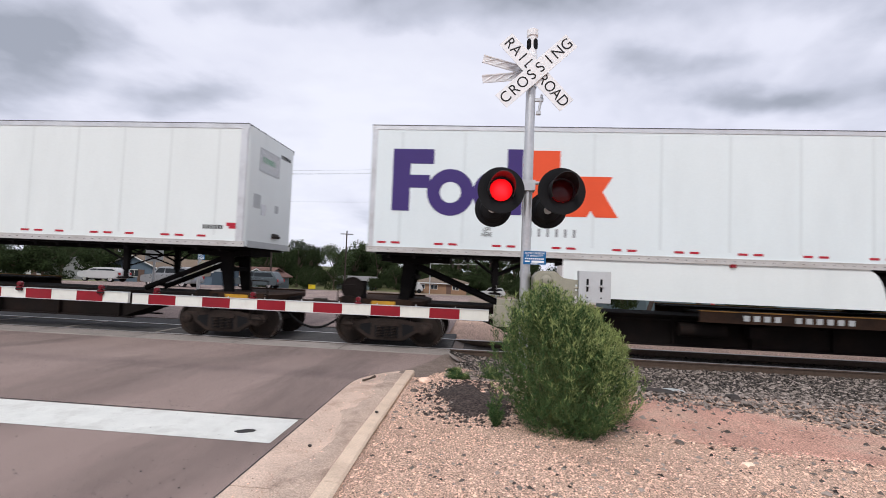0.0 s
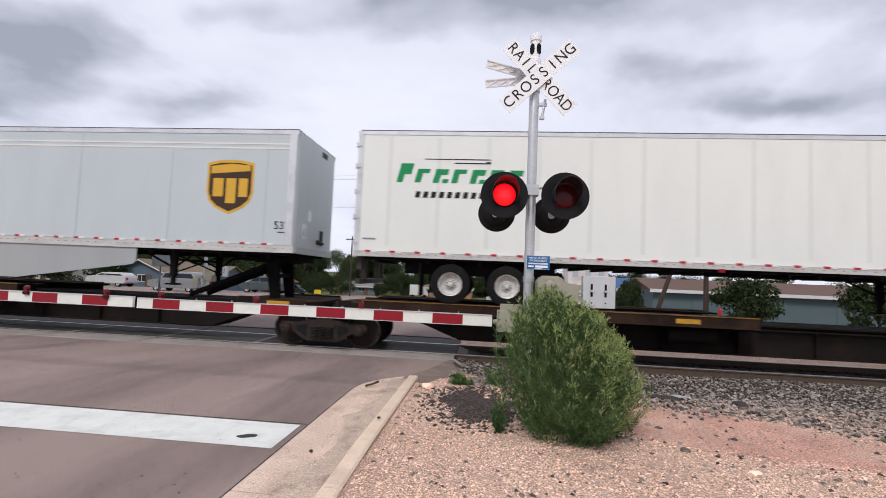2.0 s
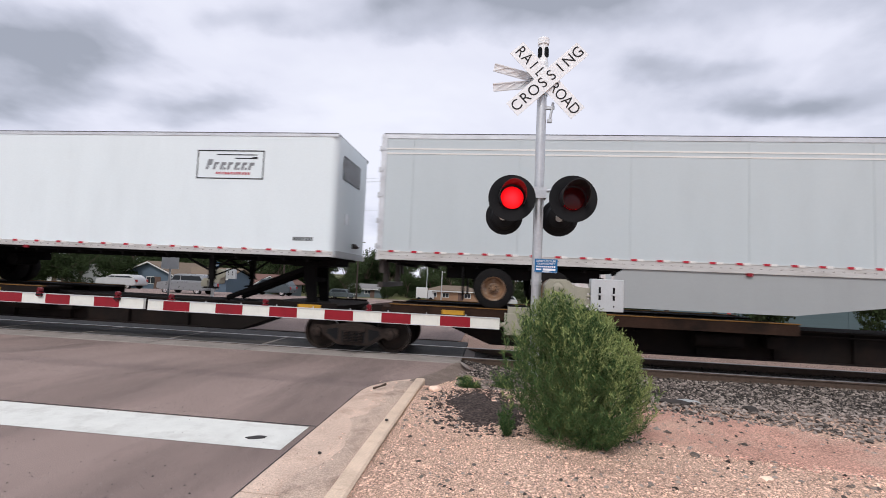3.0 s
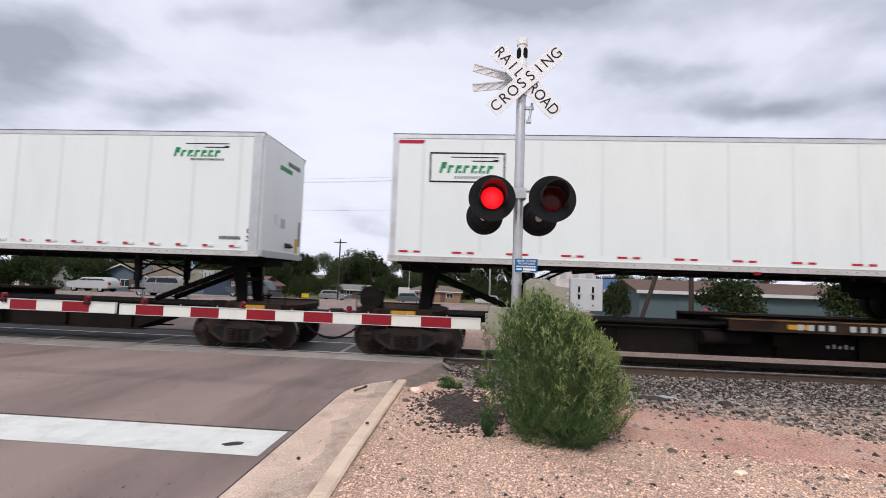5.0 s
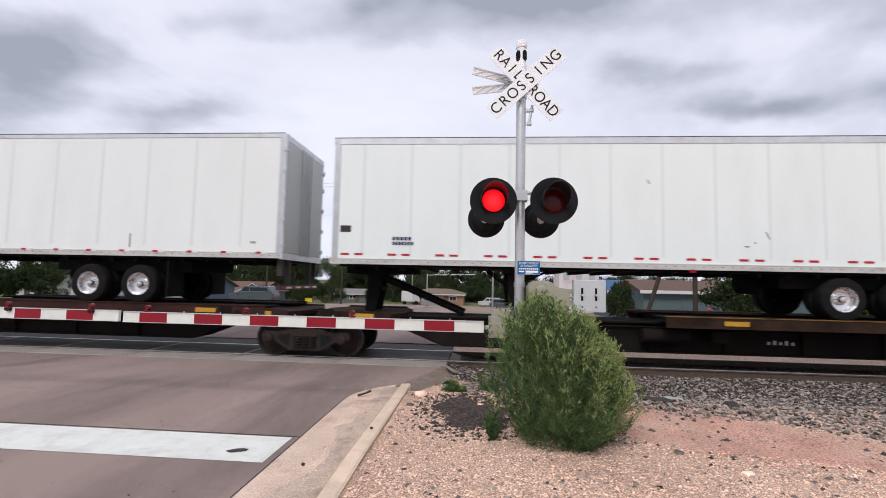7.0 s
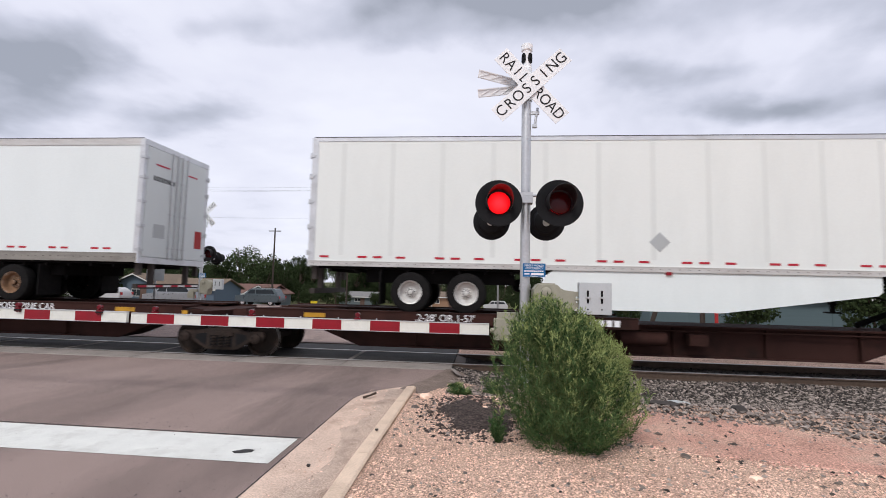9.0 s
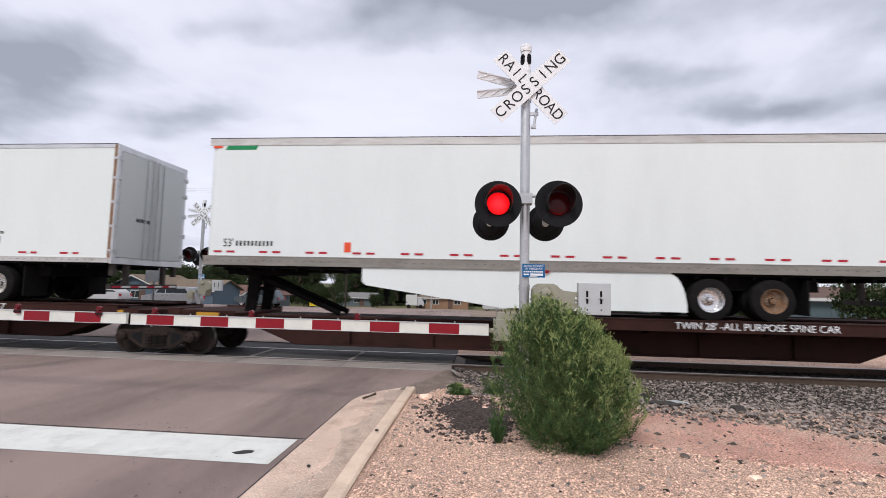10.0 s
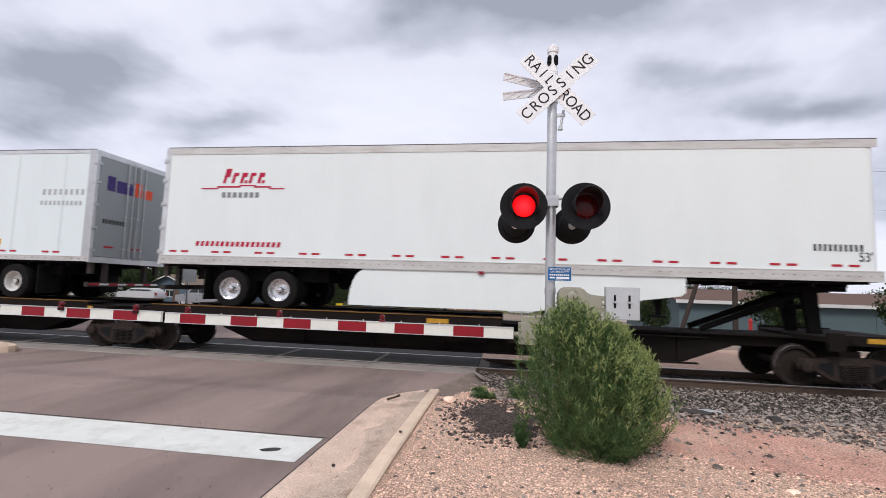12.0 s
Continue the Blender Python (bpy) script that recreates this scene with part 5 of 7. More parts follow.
# bogies
def bogie_meshes():
    bm = bmesh.new()
    prism(bm, [(-1.08, 0.50), (-1.02, 0.60), (-0.68, 0.60), (-0.34, 0.66), (0.34, 0.66), (0.68, 0.60), (1.02, 0.60), (1.08, 0.50), (1.02, 0.36), (0.72, 0.36), (0.46, 0.20), (0.36, 0.16), (-0.36, 0.16), (-0.46, 0.20), (-0.72, 0.36), (-1.02, 0.36)], 'y', -0.07, 0.07)
    soften(bm, 0.02, 2)
    frame_me = mesh_of("side_frame", bm, M["bogie"])
    bm = bmesh.new()
    for s in (-1, 1):
        prism(bm, [(s * 0.36, 0.56), (s * 0.62, 0.52), (s * 0.64, 0.42), (s * 0.38, 0.26)], 'y', -0.075, 0.075)
    box(bm, -0.28, 0.28, -0.074, 0.074, 0.24, 0.50)
    gaps = mesh_of("frame_window", bm, M["black"])
    bm = bmesh.new()
    for i in range(3):
        for z in np.arange(0.25, 0.50, 0.036):
            turned(bm, [(0.05, 0), (0.078, 0.006), (0.078, 0.016), (0.05, 0.022)], (-0.17 + i * 0.17, -0.06, z), (0, 0, 1), 10)
    box(bm, -0.3, 0.3, -0.1, 0.06, 0.50, 0.60)
    spring = mesh_of("spring_nest", bm, M["bogie"])
    bm = bmesh.new()
    turned(bm, [(0.10, 0), (0.12, 0.02), (0.12, 0.1), (0.06, 0.13), (0.02, 0.13)], (0, 0, 0), (0, -1, 0), 14)
    for k in range(3):
        a = 2.1 * k + 0.5
        rod(bm, (0.07 * math.cos(a), -0.13, 0.07 * math.sin(a)), (0.07 * math.cos(a), -0.15, 0.07 * math.sin(a)), 0.018, n=6)
    cap = mesh_of("bearing_cap", bm, M["bogie"])
    bm = bmesh.new()
    for s in (-1, 1):
        turned(bm, [(0.09, -0.02), (0.33, 0.0), (0.36, -0.06), (0.419, -0.06), (0.421, 0.03), (0.45, 0.045), (0.45, 0.065), (0.36, 0.07), (0.30, 0.03), (0.09, 0.06)], (0, s * 0.75, 0), (0, -s, 0), 36)
    rod(bm, (0, -0.95, 0), (0, 0.95, 0), 0.085, n=14)
    axle = mesh_of("wheelset", bm, M["wheel_steel"])
    bm = bmesh.new()
    turned(bm, [(0.418, -0.04), (0.4225, -0.038), (0.4225, 0.038), (0.418, 0.04)], (0, 0, 0), (0, 1, 0), 36, False)
    tread = mesh_of("tread", bm, M["tread"])
    bm = bmesh.new()
    box(bm, -0.2, 0.2, -1.0, 1.0, 0.50, 0.78)
    rod(bm, (0, 0, 0.78), (0, 0, 0.98), 0.2, n=16)
    for s in (-1, 1):
        box(bm, s * 0.36, s * 0.42, -0.9, 0.9, 0.36, 0.46)
    bolster = mesh_of("bolster", bm, M["bogie"])
    return frame_me, gaps, spring, cap, axle, tread, bolster


BOGIE = bogie_meshes()
WHEELSETS = []


def build_bogie(x):
    fr, gp, sp, cp, ax, tr, bo = BOGIE
    B = root("bogie", pose(x, TRACK_Y, 0), "rusty brown three-piece rail bogie with two wheelsets", "bogie", "bogies of the train")
    MOVERS.append((B, Vector((x, TRACK_Y, 0))))
    share("bolster", bo, B, pose(0, 0, 0))
    for s in (-1, 1):
        m = pose(0, s * 1.02, 0, 0, 0, 0 if s < 0 else 180)
        f = share("side_frame", fr, B, m)
        share("frame_window", gp, f, pose(0, 0, 0))
        share("spring_nest", sp, f, pose(0, 0, 0))
        for q in (-0.88, 0.88):
            share("bearing_cap", cp, f, pose(q, -0.05, 0.45))
    for q in (-0.88, 0.88):
        w = share("wheelset", ax, B, pose(q, 0, 0.422))
        share("tread", tr, w, pose(0, -0.75, 0))
        share("tread", tr, w, pose(0, 0.75, 0))
        WHEELSETS.append((w, q))


COUPLED = (0, 5, 8, 11)           # the trailers behind which two cars are coupled
ENDS = []
for k, spec in enumerate(TRAILERS):
    U, xa, xb = build_unit(k, spec)
    ENDS.append((xa, xb))
for k, (xa, xb) in enumerate(ENDS):
    if k in COUPLED:
        mid = (xa + ENDS[k + 1][1]) / 2
        build_bogie(mid + 2.0)
        build_bogie(mid - 2.0)
    else:
        build_bogie(xa)
build_bogie(ENDS[0][1])


def build_coupling(x):
    """Couplers, hoses and end gear where two cars meet."""
    C = root("coupler", pose(x, TRACK_Y, 0), "rusty knuckle couplers with sagging air hoses", "coupler", "couplers of the train")
    MOVERS.append((C, Vector((x, TRACK_Y, 0))))
    bm = bmesh.new()
    for s in (-1, 1):
        box(bm, *sorted((s * 0.12, s * 0.75)), -0.09, 0.09, 0.76, 0.94)
        prism(bm, [(s * 0.16, -0.16), (s * -0.06, -0.13), (s * -0.08, 0.02), (s * 0.02, 0.15), (s * 0.16, 0.14)], 'z', 0.70, 0.98)
    soften(bm, 0.02, 1)
    part("knuckle", bm, M["bogie"], C)
    for s in (-1, 1):
        bm = bmesh.new()
        pts = [Vector((s * (0.75 - 0.75 * u), -0.35, 0.82 - 0.55 * math.sin(math.pi * (0.1 + 0.4 * u)))) for u in np.linspace(0, 1, 9)]
        for p, q in zip(pts, pts[1:]):
            rod(bm, p, q, 0.028, n=8)
        part("air_hose", bm, M["rubber"], C)
    for s in (-1, 1):
        bm = bmesh.new()
        for q in (0.85, 1.25):
            rod(bm, (s * q, -1.24, 0.5), (s * q, -1.24, 1.42), 0.014, n=6)
        for z in (0.5, 0.8, 1.1, 1.42):
            rod(bm, (s * 0.85, -1.24, z), (s * 1.25, -1.24, z), 0.014, n=6)
        part("ladder", bm, M["car_dark"], C)
    bm = bmesh.new()
    box(bm, 0.9, 1.3, -0.85, -0.35, 1.08, 1.5)
    turned(bm, [(0.26, 0), (0.28, 0.015), (0.26, 0.03), (0.25, 0.015)], (1.1, -0.9, 1.32), (0, -1, 0), 20)
    for k2 in range(3):
        a2 = k2 * 1.047
        rod(bm, (1.1 - 0.26 * math.cos(a2), -0.91, 1.32 - 0.26 * math.sin(a2)), (1.1 + 0.26 * math.cos(a2), -0.91, 1.32 + 0.26 * math.sin(a2)), 0.012, n=6)
    part("hand_brake", bm, M["car_dark"], C)


for k in COUPLED:
    build_coupling((ENDS[k][0] + ENDS[k + 1][1]) / 2)


# ---- crossing signal and gate ----
LENSES = []


def crossbuck(parent, m, back=False):
    for ang, text, d in ((42.5, "CROSSING", -0.012), (-47.5, "", 0.012)):
        b = m @ pose(0, d, 0, 0, -ang, 0)
        bm = bmesh.new()
        box(bm, -0.61, 0.61, -0.004, 0.004, -0.115, 0.115)
        blade = part("blade", bm, M["sign_white"], parent)
        blade.matrix_basis = b
        if back:
            bm = bmesh.new()
            box(bm, -0.59, 0.59, -0.012, -0.004, -0.09, -0.07)
            box(bm, -0.59, 0.59, -0.012, -0.004, 0.07, 0.09)
            part("stiffener", bm, M["galv"], blade)
            continue
        up = Matrix.Translation((0, -0.0055, 0)) @ FACE
        if text:
            for i, ch in enumerate(text):
                words("letter", ch, 0.205, M["ink"], blade, Matrix.Translation((-0.525 + i * 0.15, 0, 0)) @ up, squeeze=0.95, thick=0.001)
        else:
            for word, x0 in (("RAIL", -0.53), ("ROAD", 0.14)):
                for i, ch in enumerate(word):
                    words("letter", ch, 0.205, M["ink"], blade, Matrix.Translation((x0 + i * 0.13, 0, 0)) @ up, squeeze=0.9, thick=0.001)


def build_signal(m, main=True):
    S = root("crossing_signal", m, "galvanised level crossing signal mast with crossbuck, red lamps and lowered gate" if main else "level crossing signal mast with crossbuck beyond the railway", "crossing signal")
    bm = bmesh.new()
    rod(bm, (0, 0, 0), (0, 0, 4.55), 0.064, n=20)
    part("mast", bm, M["galv"], S, "galvanised steel mast")
    bm = bmesh.new()
    turned(bm, [(0.064, 4.50), (0.072, 4.51), (0.072, 4.60), (0.062, 4.61), (0.062, 4.84), (0.075, 4.85), (0.078, 4.88), (0.078, 4.93), (0.06, 4.945), (0.02, 4.95)], (0, 0, 0), (0, 0, 1), 20)
    cap = part("mast_top", bm, M["sign_white"], S, "pale mast top with oval openings")
    bm = bmesh.new()
    for a in (-0.9, 0.75):
        turned(bm, [(0.034, 0), (0.034, 0.012)], (0.056 * math.sin(a), -0.056 * math.cos(a), 4.77), (math.sin(a), -math.cos(a), 0), 12)
        turned(bm, [(0.034, 0), (0.034, 0.012)], (0.056 * math.sin(a), -0.056 * math.cos(a), 4.69), (math.sin(a), -math.cos(a), 0), 12)
        box(bm, -0.034, 0.034, -0.068, -0.05, 4.69, 4.77, pose(0, 0, 0, 0, 0, math.degrees(a)))
    part("opening", bm, M["black"], cap)
    for z in (4.14, 4.20, 2.75, 1.64, 1.60):
        bm = bmesh.new()
        turned(bm, [(0.075, 0), (0.075, 0.03), (0.06, 0.03), (0.06, 0)], (0, 0, z), (0, 0, 1), 16)
        part("clamp", bm, M["galv"], S)
    bm = bmesh.new()
    box(bm, -0.05, 0.05, -0.10, 0.0, 4.18, 4.55)
    part("crossbuck_plate", bm, M["galv"], S)
    bm = bmesh.new()
    box(bm, 0.0, 0.17, -0.02, 0.02, 3.96, 4.0)
    rod(bm, (0.15, 0, 4.05), (0.11, 0, 3.80), 0.018, n=8)
    box(bm, 0.08, 0.14, -0.03, 0.03, 3.78, 3.82)
    part("bell_bracket", bm, M["galv"], S)
    bm = bmesh.new()
    box(bm, -0.05, 0.05, -0.075, -0.06, 4.25, 4.45)
    front2 = part("crossbuck_sign", bm, M["galv"], S, "white crossbuck sign with black lettering")
    crossbuck(front2, pose(0.05, -0.11, 4.32))
    # the other crossbuck, seen from behind, turned along the track
    bm = bmesh.new()
    box(bm, -0.04, 0.04, 0.05, 0.12, 4.3, 4.5)
    rear = part("rear_crossbuck_sign", bm, M["galv"], S, "back of the second crossbuck")
    for a, z0 in ((11, 4.42), (-10, 4.36)):
        bm = bmesh.new()
        box(bm, -0.62, 0.0, -0.004, 0.004, -0.055, 0.055)
        box(bm, -0.62, 0.0, -0.014, -0.004, 0.04, 0.052)
        box(bm, -0.62, 0.0, -0.014, -0.004, -0.052, -0.04)
        for i in range(4):
            rod(bm, (-0.6 + i * 0.15, -0.008, -0.04), (-0.45 + i * 0.15, -0.008, 0.04), 0.006, n=6)
        bl = part("rear_blade", bm, M["sign_white"], rear)
        bl.matrix_basis = pose(-0.06, 0.10, z0, 12, a, 12)
    # lamp cross arm
    bm = bmesh.new()
    pts = [Vector((x, -0.02 - 0.05 * (abs(x) < 0.3), 2.84)) for x in (-0.42, -0.2, 0.0, 0.2, 0.42)]
    for p, q in zip(pts, pts[1:]):
        rod(bm, p, q, 0.022, n=10)
    rod(bm, (-0.3, 0.0, 2.84), (-0.3, 0.5, 2.7), 0.02, n=8)
    rod(bm, (0.36, 0.0, 2.84), (0.36, 0.5, 2.7), 0.02, n=8)
    box(bm, -0.09, 0.09, -0.09, 0.09, 2.74, 2.88)
    part("lamp_arm", bm, M["galv"], S)
    def lamp(x, y, z, turn, front_side, phase):
        bm = bmesh.new()
        turned(bm, [(0.16, 0.02), (0.20, 0.0), (0.305, 0.0), (0.305, 0.012), (0.2, 0.03), (0.17, 0.16), (0.10, 0.20), (0.02, 0.2)], (0, 0, 0), (0, 1, 0), 36)
        body = part("lamp", bm, M["black"], S, "round black signal lamp with hood")
        body.matrix_basis = pose(x, y, z, -4, 0, turn)
        # hood: an open half tube over the lens
        bm = bmesh.new()
        n, va, vb, vc, vd = 24, [], [], [], []
        for k in range(n + 1):
            a = radians(-38 + 256 * k / n)
            reach = 0.10 + 0.22 * max(0, math.sin(a) * 0.6 + 0.4)
            for lst, r, yy in ((va, 0.178, 0.0), (vb, 0.172, -reach), (vc, 0.170, 0.0), (vd, 0.164, -reach)):
                lst.append(bm.verts.new((r * math.cos(a), yy, r * math.sin(a))))
        for k in range(n):
            bm.faces.new((va[k], va[k + 1], vb[k + 1], vb[k]))
            bm.faces.new((vc[k], vd[k], vd[k + 1], vc[k + 1]))
            bm.faces.new((vb[k], vb[k + 1], vd[k + 1], vd[k]))
        bmesh.ops.recalc_face_normals(bm, faces=bm.faces)
        part("hood", bm, M["hood"], body)
        if front_side:
            # a two-faced lens turns over: one face shines, the other is dark
            bm = bmesh.new()
            prof = [(0.148, 0.0), (0.14, 0.012), (0.10, 0.022), (0.05, 0.028), (0.004, 0.03)]
            turned(bm, prof, (0, 0, 0), (0, -1, 0), 30)
            lens = part("lens", bm, M["lens_lit"], body, "red lens")
            bm = bmesh.new()
            turned(bm, prof, (0, 0.004, 0), (0, 1, 0), 30)
            part("lens_back", bm, M["lens_dark"], lens)
            return lens
        return None
    l1 = lamp(-0.36, -0.22, 2.71, 4, True, 0)
    l2 = lamp(0.41, -0.22, 2.715, 4, True, 1)
    if main:
        LENSES.append((l1, 0))
        LENSES.append((l2, 1))
    else:
        l1.matrix_basis = l2.matrix_basis = pose(0, 0, 0, 0, 0, 180)
    for x in (-0.44, 0.33):
        bm = bmesh.new()
        turned(bm, [(0.2, 0.0), (0.265, 0.0), (0.265, 0.012), (0.2, 0.03), (0.16, 0.12), (0.08, 0.15), (0.02, 0.15)], (0, 0, 0), (0, -1, 0), 30)
        turned(bm, [(0.165, 0.0), (0.172, 0.3)], (0, 0, 0), (0, 1, 0), 24)
        p = part("rear_lamp", bm, M["black"], S, "black signal lamp facing away")
        p.matrix_basis = pose(x, 0.46, 2.56, 5, 0, -6)
        bm = bmesh.new()
        rod(bm, (0, -0.15, 0), (0, -0.2, -0.02), 0.05, n=10)
        rod(bm, (0, -0.1, 0.1), (0.05, -0.3, 0.25), 0.03, n=10)
        part("lamp_back_cap", bm, M["galv"], p)
    # blue notice
    bm = bmesh.new()
    box(bm, -0.145, 0.145, -0.004, 0.004, -0.09, 0.09)
    soften(bm, 0.003, 1)
    note = part("blue_notice", bm, M["blue_sign"], S, "small blue notice with white lines of text")
    note.matrix_basis = pose(0.11, -0.085, 1.855)
    words("lettering", "REPORT PROBLEM", 0.036, M["sign_white"], note, Matrix.Translation((0, -0.006, 0.058)) @ FACE, squeeze=0.85)
    words("lettering", "OR EMERGENCY", 0.036, M["sign_white"], note, Matrix.Translation((0, -0.006, 0.024)) @ FACE, squeeze=0.85)
    bm = bmesh.new()
    for i in range(10):
        box(bm, -0.125 + i * 0.025, -0.107 + i * 0.025, -0.007, -0.004, -0.022, -0.004)
    box(bm, -0.125, -0.06, -0.007, -0.004, -0.058, -0.04)
    box(bm, -0.04, 0.12, -0.007, -0.004, -0.064, -0.036)
    box(bm, -0.05, 0.05, -0.007, -0.004, -0.08, -0.073)
    part("text_strip", bm, M["sign_white"], note)
    bm = bmesh.new()
    for z in (0.06, 0.045, 0.03, 0.015):
        box(bm, -0.14, 0.14, -0.0062, -0.004, -0.0885, -0.0865)
    for z in (-0.0875, 0.0865):
        box(bm, -0.143, 0.143, -0.0065, -0.004, z, z + 0.0015)
    part("notice_border", bm, M["sign_white"], note)
    # gate mechanism and counterweight plate
    bm = bmesh.new()
    prism(bm, [(0.10, 1.05), (0.10, 1.52), (0.16, 1.60), (0.38, 1.60), (0.45, 1.52), (0.62, 1.50), (0.62, 1.26), (0.45, 1.22), (0.40, 1.0)], 'y', -0.20, 0.16)
    soften(bm, 0.02, 2)
    mech = part("gate_mechanism", bm, M["mech"], S, "beige cast gate mechanism housing")
    mech.location.z += 0.09
    bm = bmesh.new()
    turned(bm, [(0.062, 0), (0.062, 0.02), (0.035, 0.035), (0.012, 0.035)], (0.25, -0.20, 1.49), (0, -1, 0), 18)
    for k in range(6):
        a = k * 1.047
        rod(bm, (0.25 + 0.08 * math.cos(a), -0.21, 1.49 + 0.08 * math.sin(a)), (0.25 + 0.08 * math.cos(a), -0.235, 1.49 + 0.08 * math.sin(a)), 0.012, n=6)
    part("pivot_cover", bm, M["mech"], mech, "grey bolted pivot cover")
    bm = bmesh.new()
    box(bm, 0.44, 0.72, -0.16, -0.10, 1.30, 1.36)
    box(bm, 0.44, 0.72, -0.16, -0.10, 1.44, 1.50)
    rod(bm, (0.48, -0.17, 1.40), (0.66, -0.17, 1.40), 0.018, n=8)
    part("counterweight_arm", bm, M["mech"], mech)
    bm = bmesh.new()
    box(bm, 0.655, 1.05, -0.22, -0.10, 1.22, 1.62)
    soften(bm, 0.006, 1)
    plate = part("counterweight", bm, M["box_grey"], S, "grey steel counterweight plates with two slots")
    plate.location.z += 0.09
    bm = bmesh.new()
    for x in (0.76, 0.93):
        box(bm, x - 0.013, x + 0.013, -0.2235, -0.2, 1.36, 1.52)
        rod(bm, (x, -0.22, 1.285), (x, -0.2235, 1.285), 0.01, n=8)
    part("slot", bm, M["black"], plate)
    bm = bmesh.new()
    for x in (0.76, 0.93):
        box(bm, x - 0.03, x + 0.03, -0.235, -0.222, 1.425, 1.44)
        rod(bm, (x, -0.22, 1.432), (x, -0.25, 1.432), 0.014, n=8)
        rod(bm, (x - 0.1, -0.218, 1.60), (x - 0.1, -0.226, 1.60), 0.008, n=6)
    part("bolt", bm, M["galv"], plate)
    # concrete footing
    bm = bmesh.new()
    rod(bm, (0, 0, -0.35), (0, 0, 0.07), 0.24, n=20)
    box(bm, -0.13, 0.13, -0.13, 0.13, 0.07, 0.10)
    rod(bm, (0, 0, 0.1), (0, 0, 0.35), 0.1, 0.075, n=16)
    part("footing", bm, M["concrete"], S)
    # gate arm: two box sections with stripes, a clamp and lamps
    bm = bmesh.new()
    box(bm, -0.40, -0.16, -0.16, -0.02, 0.95, 1.22)
    box(bm, -0.36, -0.06, -0.12, 0.0, 1.19, 1.30)
    box(bm, -0.30, -0.20, -0.17, -0.15, 1.02, 1.10)
    rod(bm, (-0.45, -0.1, 1.07), (-0.36, -0.1, 1.07), 0.03, n=10)
    part("arm_clamp", bm, M["mech"], S)
    def arm(x0, x1, z, h, y, stripes):
        bm = bmesh.new()
        box(bm, x0, x1, y - 0.022, y + 0.022, z - h / 2, z + h / 2)
        a = part("gate_arm", bm, M["arm_white"], S, "red and white striped gate arm")
        for s0 in stripes:
            bm = bmesh.new()
            box(bm, s0 - 0.395, s0, y - 0.0255, y + 0.0255, z - h / 2 - 0.002, z + h / 2 + 0.002)
            part("red_stripe", bm, M["arm_red"], a)
        bm = bmesh.new()
        box(bm, x0, x1, y - 0.03, y + 0.03, z + h / 2, z + h / 2 + 0.008)
        box(bm, x0, x1, y - 0.03, y + 0.03, z - h / 2 - 0.008, z - h / 2)
        part("arm_edge", bm, M["alum"], a)
        return a
    if not main:
        return S
    a1 = arm(-5.40, -0.46, 1.08, 0.13, -0.10, [-0.84 - 0.785 * k for k in range(6)])
    a2 = arm(-9.6, -5.50, 1.085, 0.135, -0.06, [-5.88 - 0.785 * k for k in range(5)])
    for i, x in enumerate((-7.15, -5.90, -5.07, -3.67, -2.20)):
        bm = bmesh.new()
        turned(bm, [(0.03, -0.038), (0.041, -0.025), (0.041, 0.025), (0.03, 0.038)], (0, 0, 0.02), (0, 1, 0), 14)
        box(bm, -0.045, 0.045, -0.03, 0.03, -0.09, -0.02)
        p = part("arm_lamp", bm, M["lens_small"], a1 if x > -5.4 else a2, "small red arm lamp")
        p.matrix_basis = pose(x, -0.09, 1.195) @ Matrix.Diagonal((0.85, 0.85, 0.85, 1))
        bm = bmesh.new()
        for q in (-0.03, 0.03):
            rod(bm, (q, 0, -0.05), (q, 0, -0.1), 0.012, n=6)
        box(bm, -0.05, 0.05, -0.035, 0.035, -0.075, -0.05)
        part("lamp_bracket", bm, M["black"], p)
    bm = bmesh.new()
    rod(bm, (0, -0.10, 1.14), (0, -0.10, 1.175), 0.008, n=6)
    clip = mesh_of("cable_clip", bm, M["galv"])
    for k in range(9):
        share("cable_clip", clip, a1, pose(-0.9 - k * 0.52, 0, 0))
    return S


build_signal(pose(0.545, 6.05, 0.2))
build_signal(pose(-11.25, 17.2, 0.12), False)


